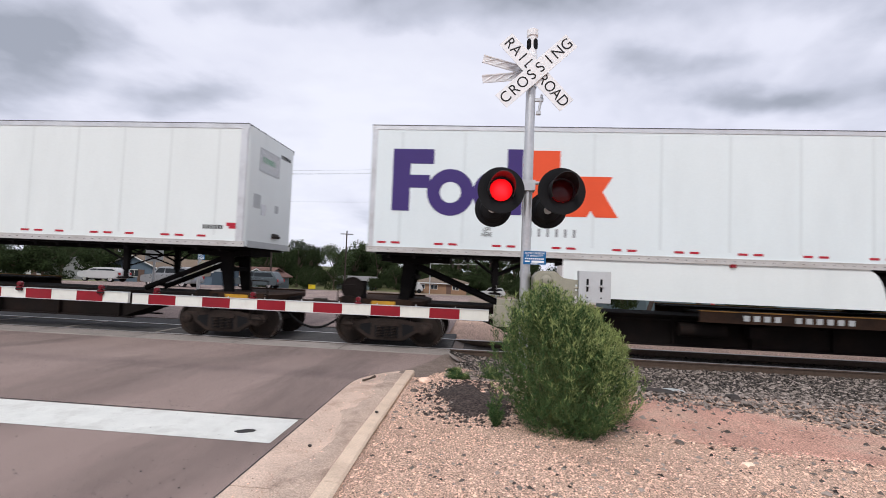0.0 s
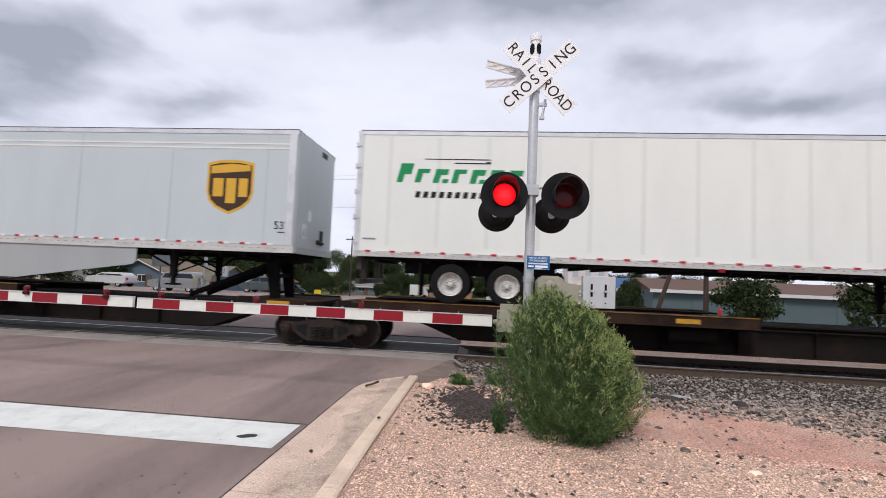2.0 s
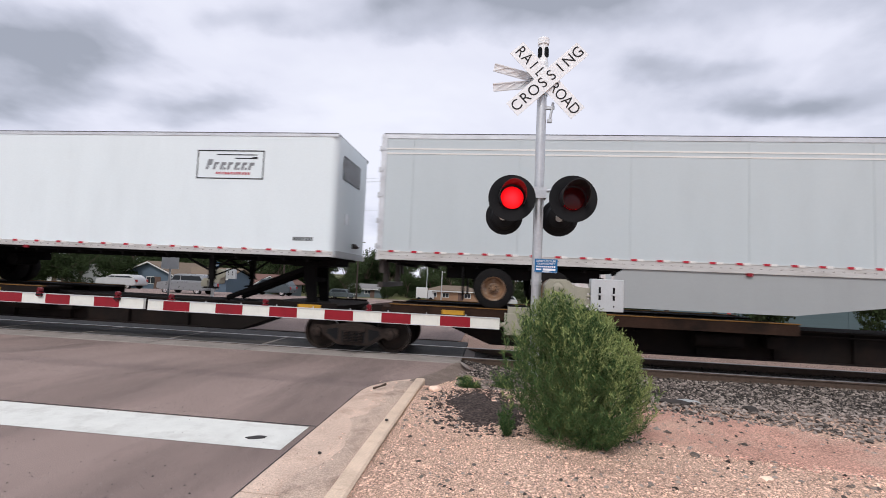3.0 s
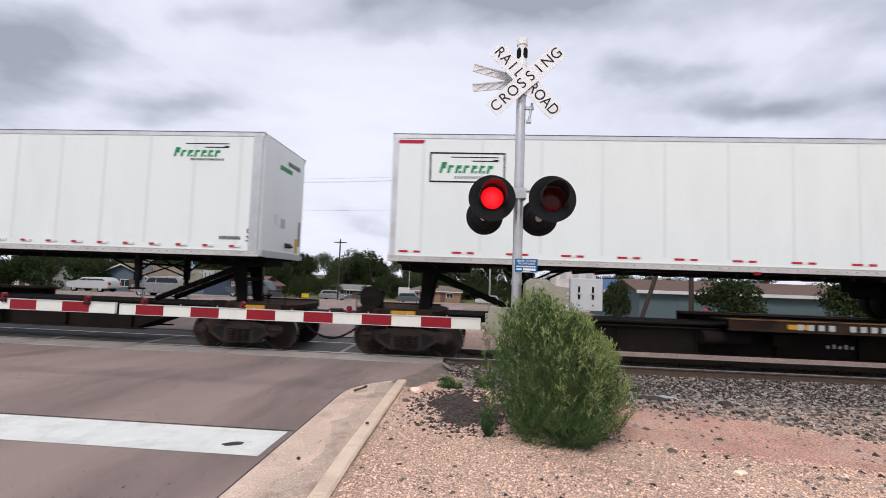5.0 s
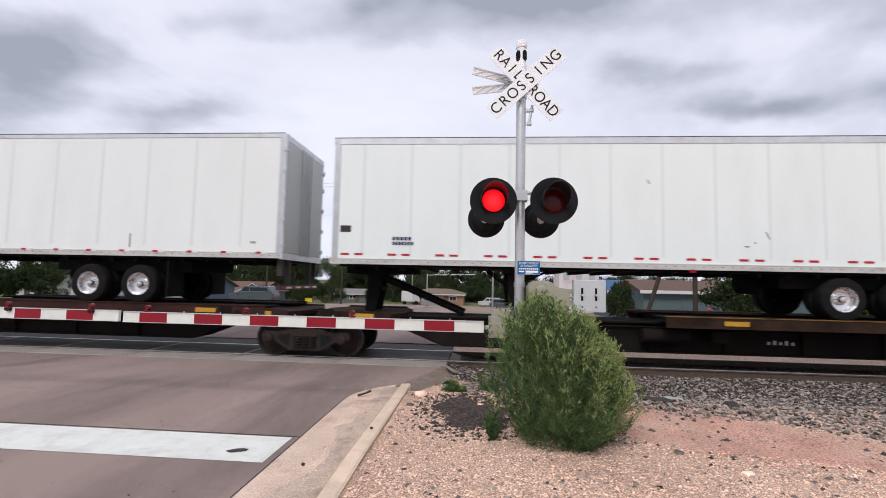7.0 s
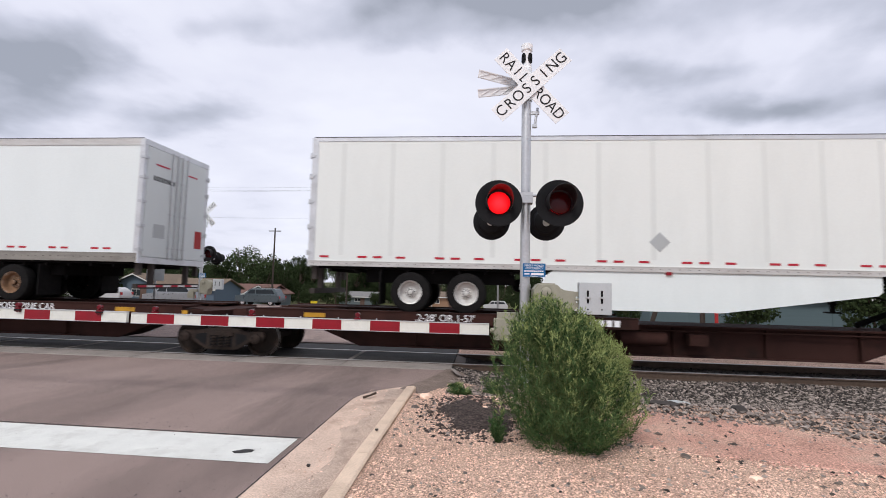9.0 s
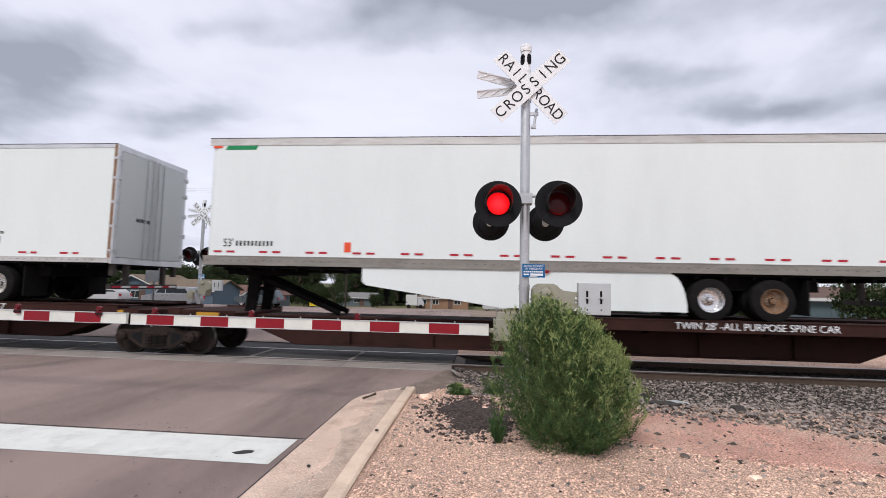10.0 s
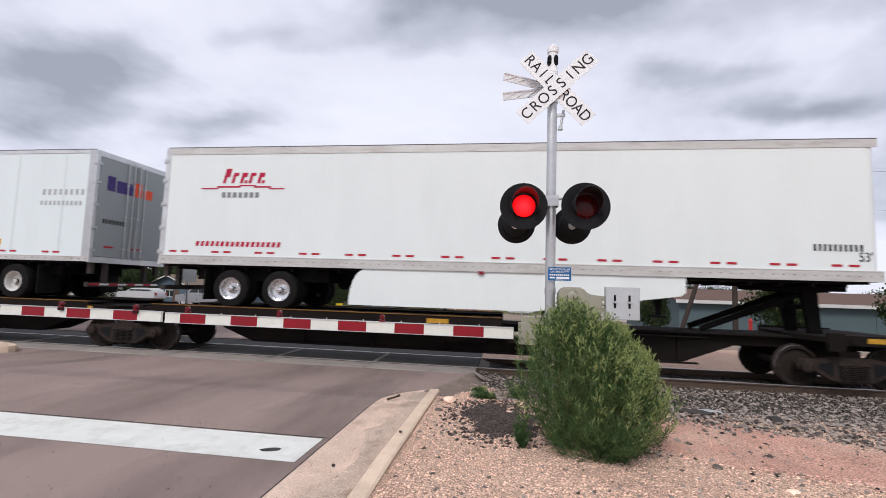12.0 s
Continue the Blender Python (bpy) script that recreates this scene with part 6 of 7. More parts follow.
# ---- plants ----
def sprig_cloud(name, parent, seedv, n, radius, height, base, leafm, tipm, stemm):
    """A bushy annual: stems fan out from one root to an egg-shaped crown, with side twigs feathered by fine leaves."""
    rnd = random.Random(seedv)
    U = rnd.uniform
    sv, sf, lv, lf, tv, tf = [], [], [], [], [], []
    base = Vector(base)
    def blade(vl, fl, p, d, w, l):
        s = d.cross(Vector((U(-1, 1), U(-1, 1), U(-1, 1)))).normalized() * w
        i = len(vl)
        vl.extend([p - s, p + s, p + d * l])
        fl.append((i, i + 1, i + 2))
    def strand(a, b, w):
        s = (b - a).cross(Vector((0.3, 1, 0.2))).normalized() * w
        i = len(sv)
        sv.extend([a - s, a + s, b + s * 0.7, b - s * 0.7])
        sf.append((i, i + 1, i + 2, i + 3))
    for k in range(n):
        az, el = U(0, 6.2832), math.asin(U(-0.99, 0.97))
        q = U(0.62, 1.0) if rnd.random() < 0.8 else U(0.3, 0.7)
        q *= 1 + 0.10 * noise.noise((math.cos(az) * 2, math.sin(az) * 2, el * 2 + seedv)) + (U(0, 0.09) if el > 0.3 else 0)
        end = Vector((math.cos(az) * math.cos(el * 0.66 if el < 0 else el * 0.9) * radius * q, math.sin(az) * math.cos(el * 0.66 if el < 0 else el * 0.9) * radius * q, height * max(0.02, 0.46 + 0.54 * math.sin(el) * q)))
        end.z *= 1 - 0.13 * end.x / radius
        pts = []
        for j in range(8):
            u = j / 7
            out = u ** 0.8 if el > -0.1 else u
            pts.append(base + Vector((end.x * out, end.y * out, end.z * (u ** 1.1))) + Vector((U(-.01, .01), U(-.01, .01), 0)))
        for j in range(7):
            a, b = pts[j], pts[j + 1]
            d = b - a
            strand(a, b, 0.003 * radius ** 0.5)
            if j < 1:
                continue
            dn = d.normalized()
            for _ in range(3):
                p = a + d * rnd.random()
                o = Vector((U(-1, 1), U(-1, 1), U(-0.2, 1.0))).normalized()
                tw = (dn * 0.5 + o * 0.95).normalized()
                l = U(0.06, 0.15) * radius ** 0.5
                e = p + tw * l
                strand(p, e, 0.0014)
                tip = j >= 5 and el > 0.05 and rnd.random() < 0.35 + 0.6 * el
                for i2 in range(9):
                    pp = p + tw * l * (i2 + rnd.random()) / 9
                    dd = (tw * 0.8 + Vector((U(-1, 1), U(-1, 1), U(-0.6, 0.9))) * 0.7).normalized()
                    if tip:
                        blade(tv, tf, pp, dd, U(0.0016, 0.003), U(0.02, 0.038))
                    else:
                        blade(lv, lf, pp, dd, U(0.002, 0.004), U(0.022, 0.045))
    for nm, v, f, mm in (("stem_mass", sv, sf, stemm), ("foliage", lv, lf, leafm), ("lit_tip_foliage", tv, tf, tipm)):
        if f:
            tagged(raw(nm, v, f, mm, parent), kind="stuff")


def plume_bush(parent, seedv, base, radius, height, plumes):
    """A tumbleweed-like bush: upswept plumes on a leaning egg, each a curved axis with side sprays of short needle leaves."""
    rnd = random.Random(seedv)
    U = rnd.uniform
    base = Vector(base)
    stem, leaf, tip = ([], []), ([], []), ([], [])

    def blade(store, p, d, w, l):
        s = d.cross(Vector((U(-1, 1), U(-1, 1), U(-1, 1)))).normalized() * w
        i = len(store[0])
        store[0].extend([p - s, p + s, p + d * l])
        store[1].append((i, i + 1, i + 2))

    def strand(a, b, w):
        s = (b - a).cross(Vector((0.3, 1, 0.2))).normalized() * w
        i = len(stem[0])
        stem[0].extend([a - s, a + s, b + s * 0.6, b - s * 0.6])
        stem[1].append((i, i + 1, i + 2, i + 3))

    for k in range(plumes):
        az, h = U(0, 6.2832), U(0.0, 1.0) ** 0.8
        # drawn in at the foot, widest half way up, a blunt crown that leans over one side
        wide = max(0.03, 1 - abs(2 * (0.05 + 0.92 * h) - 1) ** 2.2) ** 0.55
        lump = 1 + 0.24 * noise.noise((math.cos(az) * 2.2, math.sin(az) * 2.2, h * 4 + seedv))
        depth = U(0.86, 1.02) if rnd.random() < 0.62 else U(0.4, 0.86)
        if rnd.random() < 0.12:
            depth = U(1.02, 1.16)
        c, n = math.cos(az), math.sin(az)
        r = radius * wide * lump * depth
        top = base + Vector((c * r, n * r, height * (0.02 + 0.98 * h) * (1 - 0.20 * c * r / radius)))
        length = U(0.20, 0.38) * (0.8 + 0.4 * h)
        grow = (Vector((c, n, 0)) * (1.0 - 0.65 * h) + Vector((U(-0.25, 0.25), U(-0.25, 0.25), 0.75))).normalized()
        foot = top - grow * length
        bend = Vector((c, n, -0.4)) * 0.05 + Vector((U(-0.03, 0.03), U(-0.03, 0.03), 0))
        pts = [foot.lerp(top, u) + bend * (4 * u * (1 - u)) for u in (0, 0.2, 0.4, 0.6, 0.8, 1.0)]
        strand(base + (foot - base) * 0.25, foot, 0.0022)
        # paler leaves gather on outer top and +x side, sunlight put into colour
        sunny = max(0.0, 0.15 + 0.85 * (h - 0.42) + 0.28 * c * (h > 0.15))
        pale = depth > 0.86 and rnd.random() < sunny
        for j in range(5):
            a, b = pts[j], pts[j + 1]
            strand(a, b, 0.0021 - 0.0003 * j)
            d = (b - a).normalized()
            for _ in range(3 if j < 4 else 4):
                p = a.lerp(b, rnd.random())
                o = Vector((U(-1, 1), U(-1, 1), U(-0.4, 0.7))).normalized()
                tw = (d * 0.9 + o * 0.85).normalized()
                l = U(0.05, 0.12) * (1.25 - 0.17 * j)
                strand(p, p + tw * l, 0.0009)
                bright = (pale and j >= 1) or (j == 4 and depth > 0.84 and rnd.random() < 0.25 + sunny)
                for i in range(6):
                    q = p + tw * l * (i + rnd.random()) / 6
                    dd = (tw * 0.9 + Vector((U(-1, 1), U(-1, 1), U(-0.6, 0.9))) * 0.75).normalized()
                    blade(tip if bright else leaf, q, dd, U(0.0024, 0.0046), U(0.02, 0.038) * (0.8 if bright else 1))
    for nm, (v, f), mm in (("stem_mass", stem, M["stem"]), ("foliage", leaf, M["leaf"]), ("lit_tip_foliage", tip, M["leaf_tip_lit"])):
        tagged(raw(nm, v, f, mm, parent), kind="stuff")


def build_weeds():
    B = root("weed_bush", pose(0, 0, 0), "large green feathery weed bush growing beside the mast", "bush")
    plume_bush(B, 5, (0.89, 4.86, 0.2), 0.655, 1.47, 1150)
    W = root("weed", pose(0, 0, 0), "small upright green weed seedling at the bush's foot", "weed")
    sprig_cloud("seedling", W, 9, 20, 0.09, 0.54, (0.17, 4.75, 0.25), M["leaf"], M["leaf_tip_lit"], M["stem"])
    for i, (x, y, r, h) in enumerate(((-0.35, 7.4, 0.22, 0.14), (0.25, 8.1, 0.3, 0.32), (-0.5, 8.3, 0.15, 0.10))):
        W = root("weed", pose(0, 0, 0), "low patch of green weeds in the gravel", "weed")
        sprig_cloud("weed", W, 20 + i, 26, r, h, (x, y, land_z(x, y)), M["leaf"], M["leaf_tip_lit"], M["stem"])


build_weeds()


def stones(name, seedv, count, area, size, mat, label, keep=None, lie=land_z, lift=0.15):
    """Loose stones: each an uneven eight-sided lump half sunk in the ground."""
    rng = np.random.default_rng(seedv)
    base = np.array([(1, 0, 0), (-1, 0, 0), (0, 1, 0), (0, -1, 0), (0, 0, 1), (0, 0, -1)], float)
    tri = np.array([(0, 2, 4), (2, 1, 4), (1, 3, 4), (3, 0, 4), (2, 0, 5), (1, 2, 5), (3, 1, 5), (0, 3, 5)])
    V, F, n = [], [], 0
    while n < count:
        x, y = rng.uniform(area[0], area[1]), rng.uniform(area[2], area[3])
        if keep and not keep(x, y, rng.random()):
            continue
        s = size[0] + (size[1] - size[0]) * rng.random() ** 2.5
        q = base * (1 + rng.uniform(-0.35, 0.35, (6, 1))) + rng.uniform(-0.25, 0.25, (6, 3))
        q *= np.array([1.0, 0.8, 0.55]) * s
        a = rng.uniform(0, 6.283)
        c, sn = math.cos(a), math.sin(a)
        q = np.stack([q[:, 0] * c - q[:, 1] * sn, q[:, 0] * sn + q[:, 1] * c, q[:, 2]], 1)
        V.append(q + np.array([x, y, lie(x, y) + s * lift]))
        F.append(tri + 6 * n)
        n += 1
    ob = raw(name, np.concatenate(V).tolist(), np.concatenate(F).tolist(), mat)
    tagged(ob, label, "gravel", kind="stuff")


def edge_y(x):
    """Where the pink gravel gives way to the ballast."""
    return 6.2 - 0.42 * (x - 2.2) + 0.25 * math.sin(x * 2.1)


stones("gravel", 1, 62000, (-1.0, 5.6, 2.2, 8.4), (0.005, 0.015), M["stone_pink"], "loose pink and tan pea gravel", lambda x, y, r: x > -1.0 + kerb_shift(y) and (y < edge_y(x) + 0.4 * (r - 0.5) or x < 0.6) and r < 0.35 + 0.65 / max(1, y - 2.0) and math.hypot((x + 0.06) / 0.5, (y - 5.7) / 0.8) > 0.6 + 0.5 * r)
stones("ballast", 2, 34000, (-0.6, 15.0, 4.3, 10.7), (0.013, 0.042), M["stone_grey"], "grey crushed stone ballast beside the track", lambda x, y, r: y > edge_y(x) - 0.3 * (r - 0.3) - (0.7 if r > 0.93 else 0) and (x > 0.6 or y > 7.4) and x < 4 + 1.2 * y, lift=0.45)
stones("red_gravel", 6, 9000, (1.0, 5.6, 3.2, 7.2), (0.006, 0.02), M["stone_red"], "reddish crushed gravel", lambda x, y, r: math.hypot((x - 2.5) / 1.6, (y - 5.35 + 0.35 * (x - 2.5)) / 0.8) < 0.65 + 0.5 * r)
stones("soil_clods", 7, 1600, (-0.8, 0.9, 4.7, 7.1), (0.008, 0.04), M["dark_soil"], "crumbs of dark soil", lambda x, y, r: math.hypot((x + 0.06) / 0.6, (y - 5.75) / 0.95) < 0.6 + 0.75 * r)
stones("pale_chips", 8, 160, (-0.7, 0.5, 4.9, 6.7), (0.012, 0.035), M["stone_grey"], "pale stone chips on the dark soil")
stones("road_chips", 11, 6000, (-8.0, -1.86, 2.0, 8.5), (0.004, 0.011), M["panel_edge"], "pale stone chips in the worn asphalt", lambda x, y, r: r < 0.5 / max(0.5, y - 2), lambda x, y: road_z(y) - 0.003)
stones("road_pits", 12, 4500, (-8.0, -1.86, 2.0, 8.5), (0.004, 0.014), M["patch"], "dark pits and tar flecks in the worn asphalt", lambda x, y, r: r < 0.5 / max(0.5, y - 2) or noise.noise((x * 0.8, y * 0.5, 4)) > 0.42, lambda x, y: road_z(y) - 0.004)
stones("gutter_grit", 13, 700, (-1.78, -1.22, 2.4, 7.3), (0.004, 0.012), M["stone_pink"], "loose grit lying in the gutter", lambda x, y, r: r < (x + 1.85) / 0.7, lambda x, y: road_z(y) + 0.009)
stones("tan_gravel", 16, 3500, (2.0, 6.5, 2.9, 6.0), (0.006, 0.02), M["stone_pink"], "tan gravel strewn over the reddish patch", lambda x, y, r: noise.noise((x * 1.3, y * 2.2, 8)) > 0.25 - 0.12 * x + 0.5 * r)
stones("loose_stones", 14, 4200, (-0.95, 5.6, 2.4, 6.6), (0.008, 0.032), M["stone_grey"], "darker loose stones scattered on the gravel", lambda x, y, r: r < 0.5 / max(0.8, y - 2.2) + 0.25 * max(0, x - 1.5) or y > 4.8)
# the shade under the cars is put into the colour of these stones
stones("track_ballast", 3, 5000, (-0.2, 16.0, 10.6, 12.5), (0.02, 0.05), M["shaded_stone"], "crushed stone between the ties, coloured dark for train shade")


def build_debris():
    # a fan of red dust, and dark soil heaped at the bush's foot
    verts, faces, n = [], [], 40
    verts.append((2.6, 5.35, land_z(2.6, 5.35) + 0.012))
    for ring in (0.4, 0.75, 1.0):
        for k in range(n):
            a = 6.2832 * k / n
            r = ring * (1 + 0.35 * noise.noise((math.cos(a) * 2, math.sin(a) * 2, 9)) + 0.15 * noise.noise((math.cos(a) * 7, math.sin(a) * 7, 2)))
            x, y = 2.6 + 1.9 * r * math.cos(a) + 0.55 * r * math.sin(a), 5.35 + 0.75 * r * math.sin(a) - 0.75 * r * math.cos(a)
            verts.append((x, y, land_z(x, y) + (0.012 if ring < 1 else -0.01)))
    for k in range(n):
        faces.append((0, 1 + k, 1 + (k + 1) % n))
        for q in (0, 1):
            faces.append((1 + q * n + k, 1 + (q + 1) * n + k, 1 + (q + 1) * n + (k + 1) % n, 1 + q * n + (k + 1) % n))
    tagged(raw("red_soil", verts, faces, M["red_soil"]), "reddish crushed stone dust spread on the gravel", "soil", kind="structure")
    bm = bmesh.new()
    n, rings = 26, 6
    rv = []
    for j in range(rings + 1):
        u = j / rings
        ring = []
        for k in range(n):
            a = 6.2832 * k / n
            r = u * (1 + 0.4 * noise.noise((math.cos(a) * 2.2, math.sin(a) * 2.2, 3)) + 0.12 * math.sin(5 * a) + 0.1 * math.sin(9 * a + 1))
            x, y = -0.06 + 0.5 * r * math.cos(a) - 0.2 * r * math.sin(a), 5.7 + 0.8 * r * math.sin(a)
            z = land_z(x, y) + 0.045 * (1 - u ** 2) + 0.02 * noise.noise((x * 6, y * 6, 1)) * (1 - u) - 0.015 * u
            ring.append(bm.verts.new((x, y, z)))
        rv.append(ring)
    for j in range(rings):
        for k in range(n):
            if j == 0:
                continue
            bm.faces.new((rv[j][k], rv[j][(k + 1) % n], rv[j + 1][(k + 1) % n], rv[j + 1][k]))
    bm.faces.new(rv[1][::-1])
    bmesh.ops.recalc_face_normals(bm, faces=bm.faces)
    tagged(part("dark_soil", bm, M["dark_soil"], None), "patch of dark damp soil by the bush", "soil", kind="structure")
    for x, y, mname, m in ((2.86, 7.02, "sign_white", pose(0, 0, 0.03, 4, 6, 30)), (2.55, 6.72, "hub", pose(0, 0, 0.03, 6, -4, -35))):
        D = root("scrap_board", pose(x, y, land_z(x, y)) @ m, "thin weathered scrap board lying on the ballast", "scrap")
        bm = bmesh.new()
        prism(bm, [(-0.2, -0.07), (0.14, -0.09), (0.2, 0.02), (0.05, 0.1), (-0.18, 0.06)], 'z', -0.01, 0.012)
        part("board", bm, M[mname] if mname != "sign_white" else M["placard"], D)
    rnd = random.Random(4)
    for i, (x, y, s, mname) in enumerate(((3.46, 6.56, 0.10, "hub"), (1.94, 4.63, 0.045, "stone_grey"), (-0.78, 6.45, 0.09, "stone_pink"), (-0.85, 5.9, 0.05, "stone_grey"), (0.05, 5.95, 0.05, "stone_pink"), (-0.05, 5.72, 0.06, "stone_grey"), (2.3, 4.15, 0.05, "stone_pink"), (-1.52, 4.05, 0.02, "hub"), (-1.08, 4.78, 0.02, "hub"))):
        bm = bmesh.new()
        bmesh.ops.create_icosphere(bm, subdivisions=2, radius=s)
        for v in bm.verts:
            v.co *= 1 + 0.45 * noise.noise(v.co / s * 1.3 + Vector((i * 3, 0, 0)))
            v.co.z *= 0.55
        r = part("rock", bm, M[mname], None)
        z = land_z(x, y) if x > -1.0 else (0.21 if x < -1.2 else 0.315)
        r.matrix_basis = pose(x, y, z + s * 0.2, 0, 0, i * 50)
        tagged(r, "fist-sized loose stone on the gravel", "rock")


build_debris()


# ---- beyond the railway ----
def gz(x, y):
    return land_z(x, y)


def build_house(x, y, w, d, h, ridge, wall, roof, label, turn=0, gable_front=False, hip=False):
    """A low house: walls, pitched roof with eaves, windows and a door."""
    H = root("house", pose(x, y, gz(x, y), 0, 0, turn), label, "house", "houses beyond the railway")
    bm = bmesh.new()
    box(bm, -w / 2, w / 2, -d / 2, d / 2, -0.3, h)
    if not hip:
        if gable_front:
            prism(bm, [(-w / 2, h), (w / 2, h), (0, h + ridge - 0.06)], 'y', -d / 2, d / 2)
        else:
            prism(bm, [(-d / 2, h), (d / 2, h), (0, h + ridge - 0.06)], 'x', -w / 2, w / 2)
    part("wall", bm, wall, H)
    bm = bmesh.new()
    o = 0.5
    if hip:
        a = [bm.verts.new(v) for v in ((-w / 2 - o, -d / 2 - o, h), (w / 2 + o, -d / 2 - o, h), (w / 2 + o, d / 2 + o, h), (-w / 2 - o, d / 2 + o, h), (-w / 2 + d / 2.4, 0, h + ridge), (w / 2 - d / 2.4, 0, h + ridge))]
        for f in ((0, 1, 5, 4), (1, 2, 5), (2, 3, 4, 5), (3, 0, 4), (3, 2, 1, 0)):
            bm.faces.new([a[i] for i in f])
    else:
        half = (w if gable_front else d) / 2
        s = ridge / half
        for q in (-1, 1):
            pts = [(q * (half + o), h - o * s), (0, h + ridge), (0, h + ridge + 0.14), (q * (half + o), h - o * s + 0.14)]
            prism(bm, pts, 'y' if gable_front else 'x', -(d if gable_front else w) / 2 - o, (d if gable_front else w) / 2 + o)
    part("roof", bm, roof, H)
    bm = bmesh.new()
    if gable_front and not hip:
        for q in (-1, 1):
            s = ridge / (w / 2)
            prism(bm, [(q * (w / 2 + o), h - o * s - 0.12), (0, h + ridge - 0.12), (0, h + ridge + 0.04), (q * (w / 2 + o), h - o * s + 0.04)], 'y', -d / 2 - o - 0.05, -d / 2 - o + 0.03)
    else:
        box(bm, -w / 2 - o, w / 2 + o, -d / 2 - o - 0.04, -d / 2 - o + 0.03, h - o * 0.35 - 0.1, h - o * 0.35 + 0.12)
    part("fascia", bm, M["wall_white"], H)
    for q in ((-0.3, 0.05) if w < 9 else (-0.36, -0.12, 0.30)):
        bm = bmesh.new()
        box(bm, q * w - 0.7, q * w + 0.7, -d / 2 - 0.03, -d / 2 + 0.02, h * 0.38, h * 0.8)
        win = part("window", bm, M["wall_white"], H)
        bm = bmesh.new()
        box(bm, q * w - 0.6, q * w - 0.04, -d / 2 - 0.045, -d / 2 - 0.028, h * 0.42, h * 0.76)
        box(bm, q * w + 0.04, q * w + 0.6, -d / 2 - 0.045, -d / 2 - 0.028, h * 0.42, h * 0.76)
        part("pane", bm, M["window"], win)
    bm = bmesh.new()
    box(bm, 0.12 * w, 0.12 * w + 0.95, -d / 2 - 0.04, -d / 2 + 0.02, 0, min(2.0, h * 0.85))
    part("door", bm, M["roof_brown"], H)
    return H


build_house(-8.3, 96, 10.6, 7, 2.3, 1.0, M["wall_brown"], M["roof_tan"], "low brown building with a shallow tan roof", hip=True)
build_house(-27, 98, 7.6, 6, 1.9, 0.8, M["wall_pale"], M["roof_grey"], "small grey-roofed house with a porch")
build_house(-40, 76, 9.0, 8, 2.2, 1.35, M["wall_pale"], M["roof_red"], "pale blue house with a reddish roof", gable_front=False)
build_house(-36.5, 75, 4.6, 7, 2.2, 1.2, M["wall_pale"], M["roof_red"], "pale blue garage with a reddish roof", gable_front=True)
build_house(-47, 62, 7.0, 9, 2.5, 1.5, M["wall_blue"], M["roof_tan"], "blue-grey gabled house with white trim", gable_front=True)
build_house(-41, 64, 7.0, 7, 2.3, 1.3, M["wall_blue"], M["roof_tan"], "blue-grey house wing with a tan roof")
build_house(-72, 70, 9.0, 8, 2.4, 1.3, M["wall_white"], M["roof_grey"], "white house among trees")


def build_shed():
    """The long low building with a brown roof and white eaves, and the blue-roofed one behind it."""
    for x0, x1, y, h, r, roof, label in ((17.5, 70, 50, 3.25, 1.1, "roof_brown", "long low teal building with a brown roof and white eaves"), (19, 90, 68, 3.9, 1.5, "roof_blue", "long low building with a blue metal roof")):
        w, d = x1 - x0, 9
        H = root("warehouse", pose((x0 + x1) / 2, y + d / 2, gz(40, y)), label, "building", "sheds beyond the railway")
        bm = bmesh.new()
        box(bm, -w / 2, w / 2, -d / 2, d / 2, -0.4, h)
        part("wall", bm, M["wall_teal"], H)
        bm = bmesh.new()
        for q in (-1, 1):
            prism(bm, [(q * (d / 2 + 0.6), h - 0.1), (0, h + r), (0, h + r + 0.12), (q * (d / 2 + 0.6), h + 0.02)], 'x', -w / 2 - 0.5, w / 2 + 0.5)
        prism(bm, [(-d / 2, h), (d / 2, h), (0, h + r)], 'x', -w / 2 + 0.1, w / 2 - 0.1)
        part("roof", bm, M[roof], H)
        bm = bmesh.new()
        box(bm, -w / 2 - 0.5, w / 2 + 0.5, -d / 2 - 0.66, -d / 2 - 0.58, h - 0.28, h + 0.06)
        part("fascia", bm, M["wall_white"], H)
        for k in range(7):
            bm = bmesh.new()
            xx = -w / 2 + 4 + k * 7
            box(bm, xx, xx + 2.6, -d / 2 - 0.05, -d / 2 + 0.02, 0, h - 0.5)
            part("door", bm, M["wall_teal"], H)


build_shed()


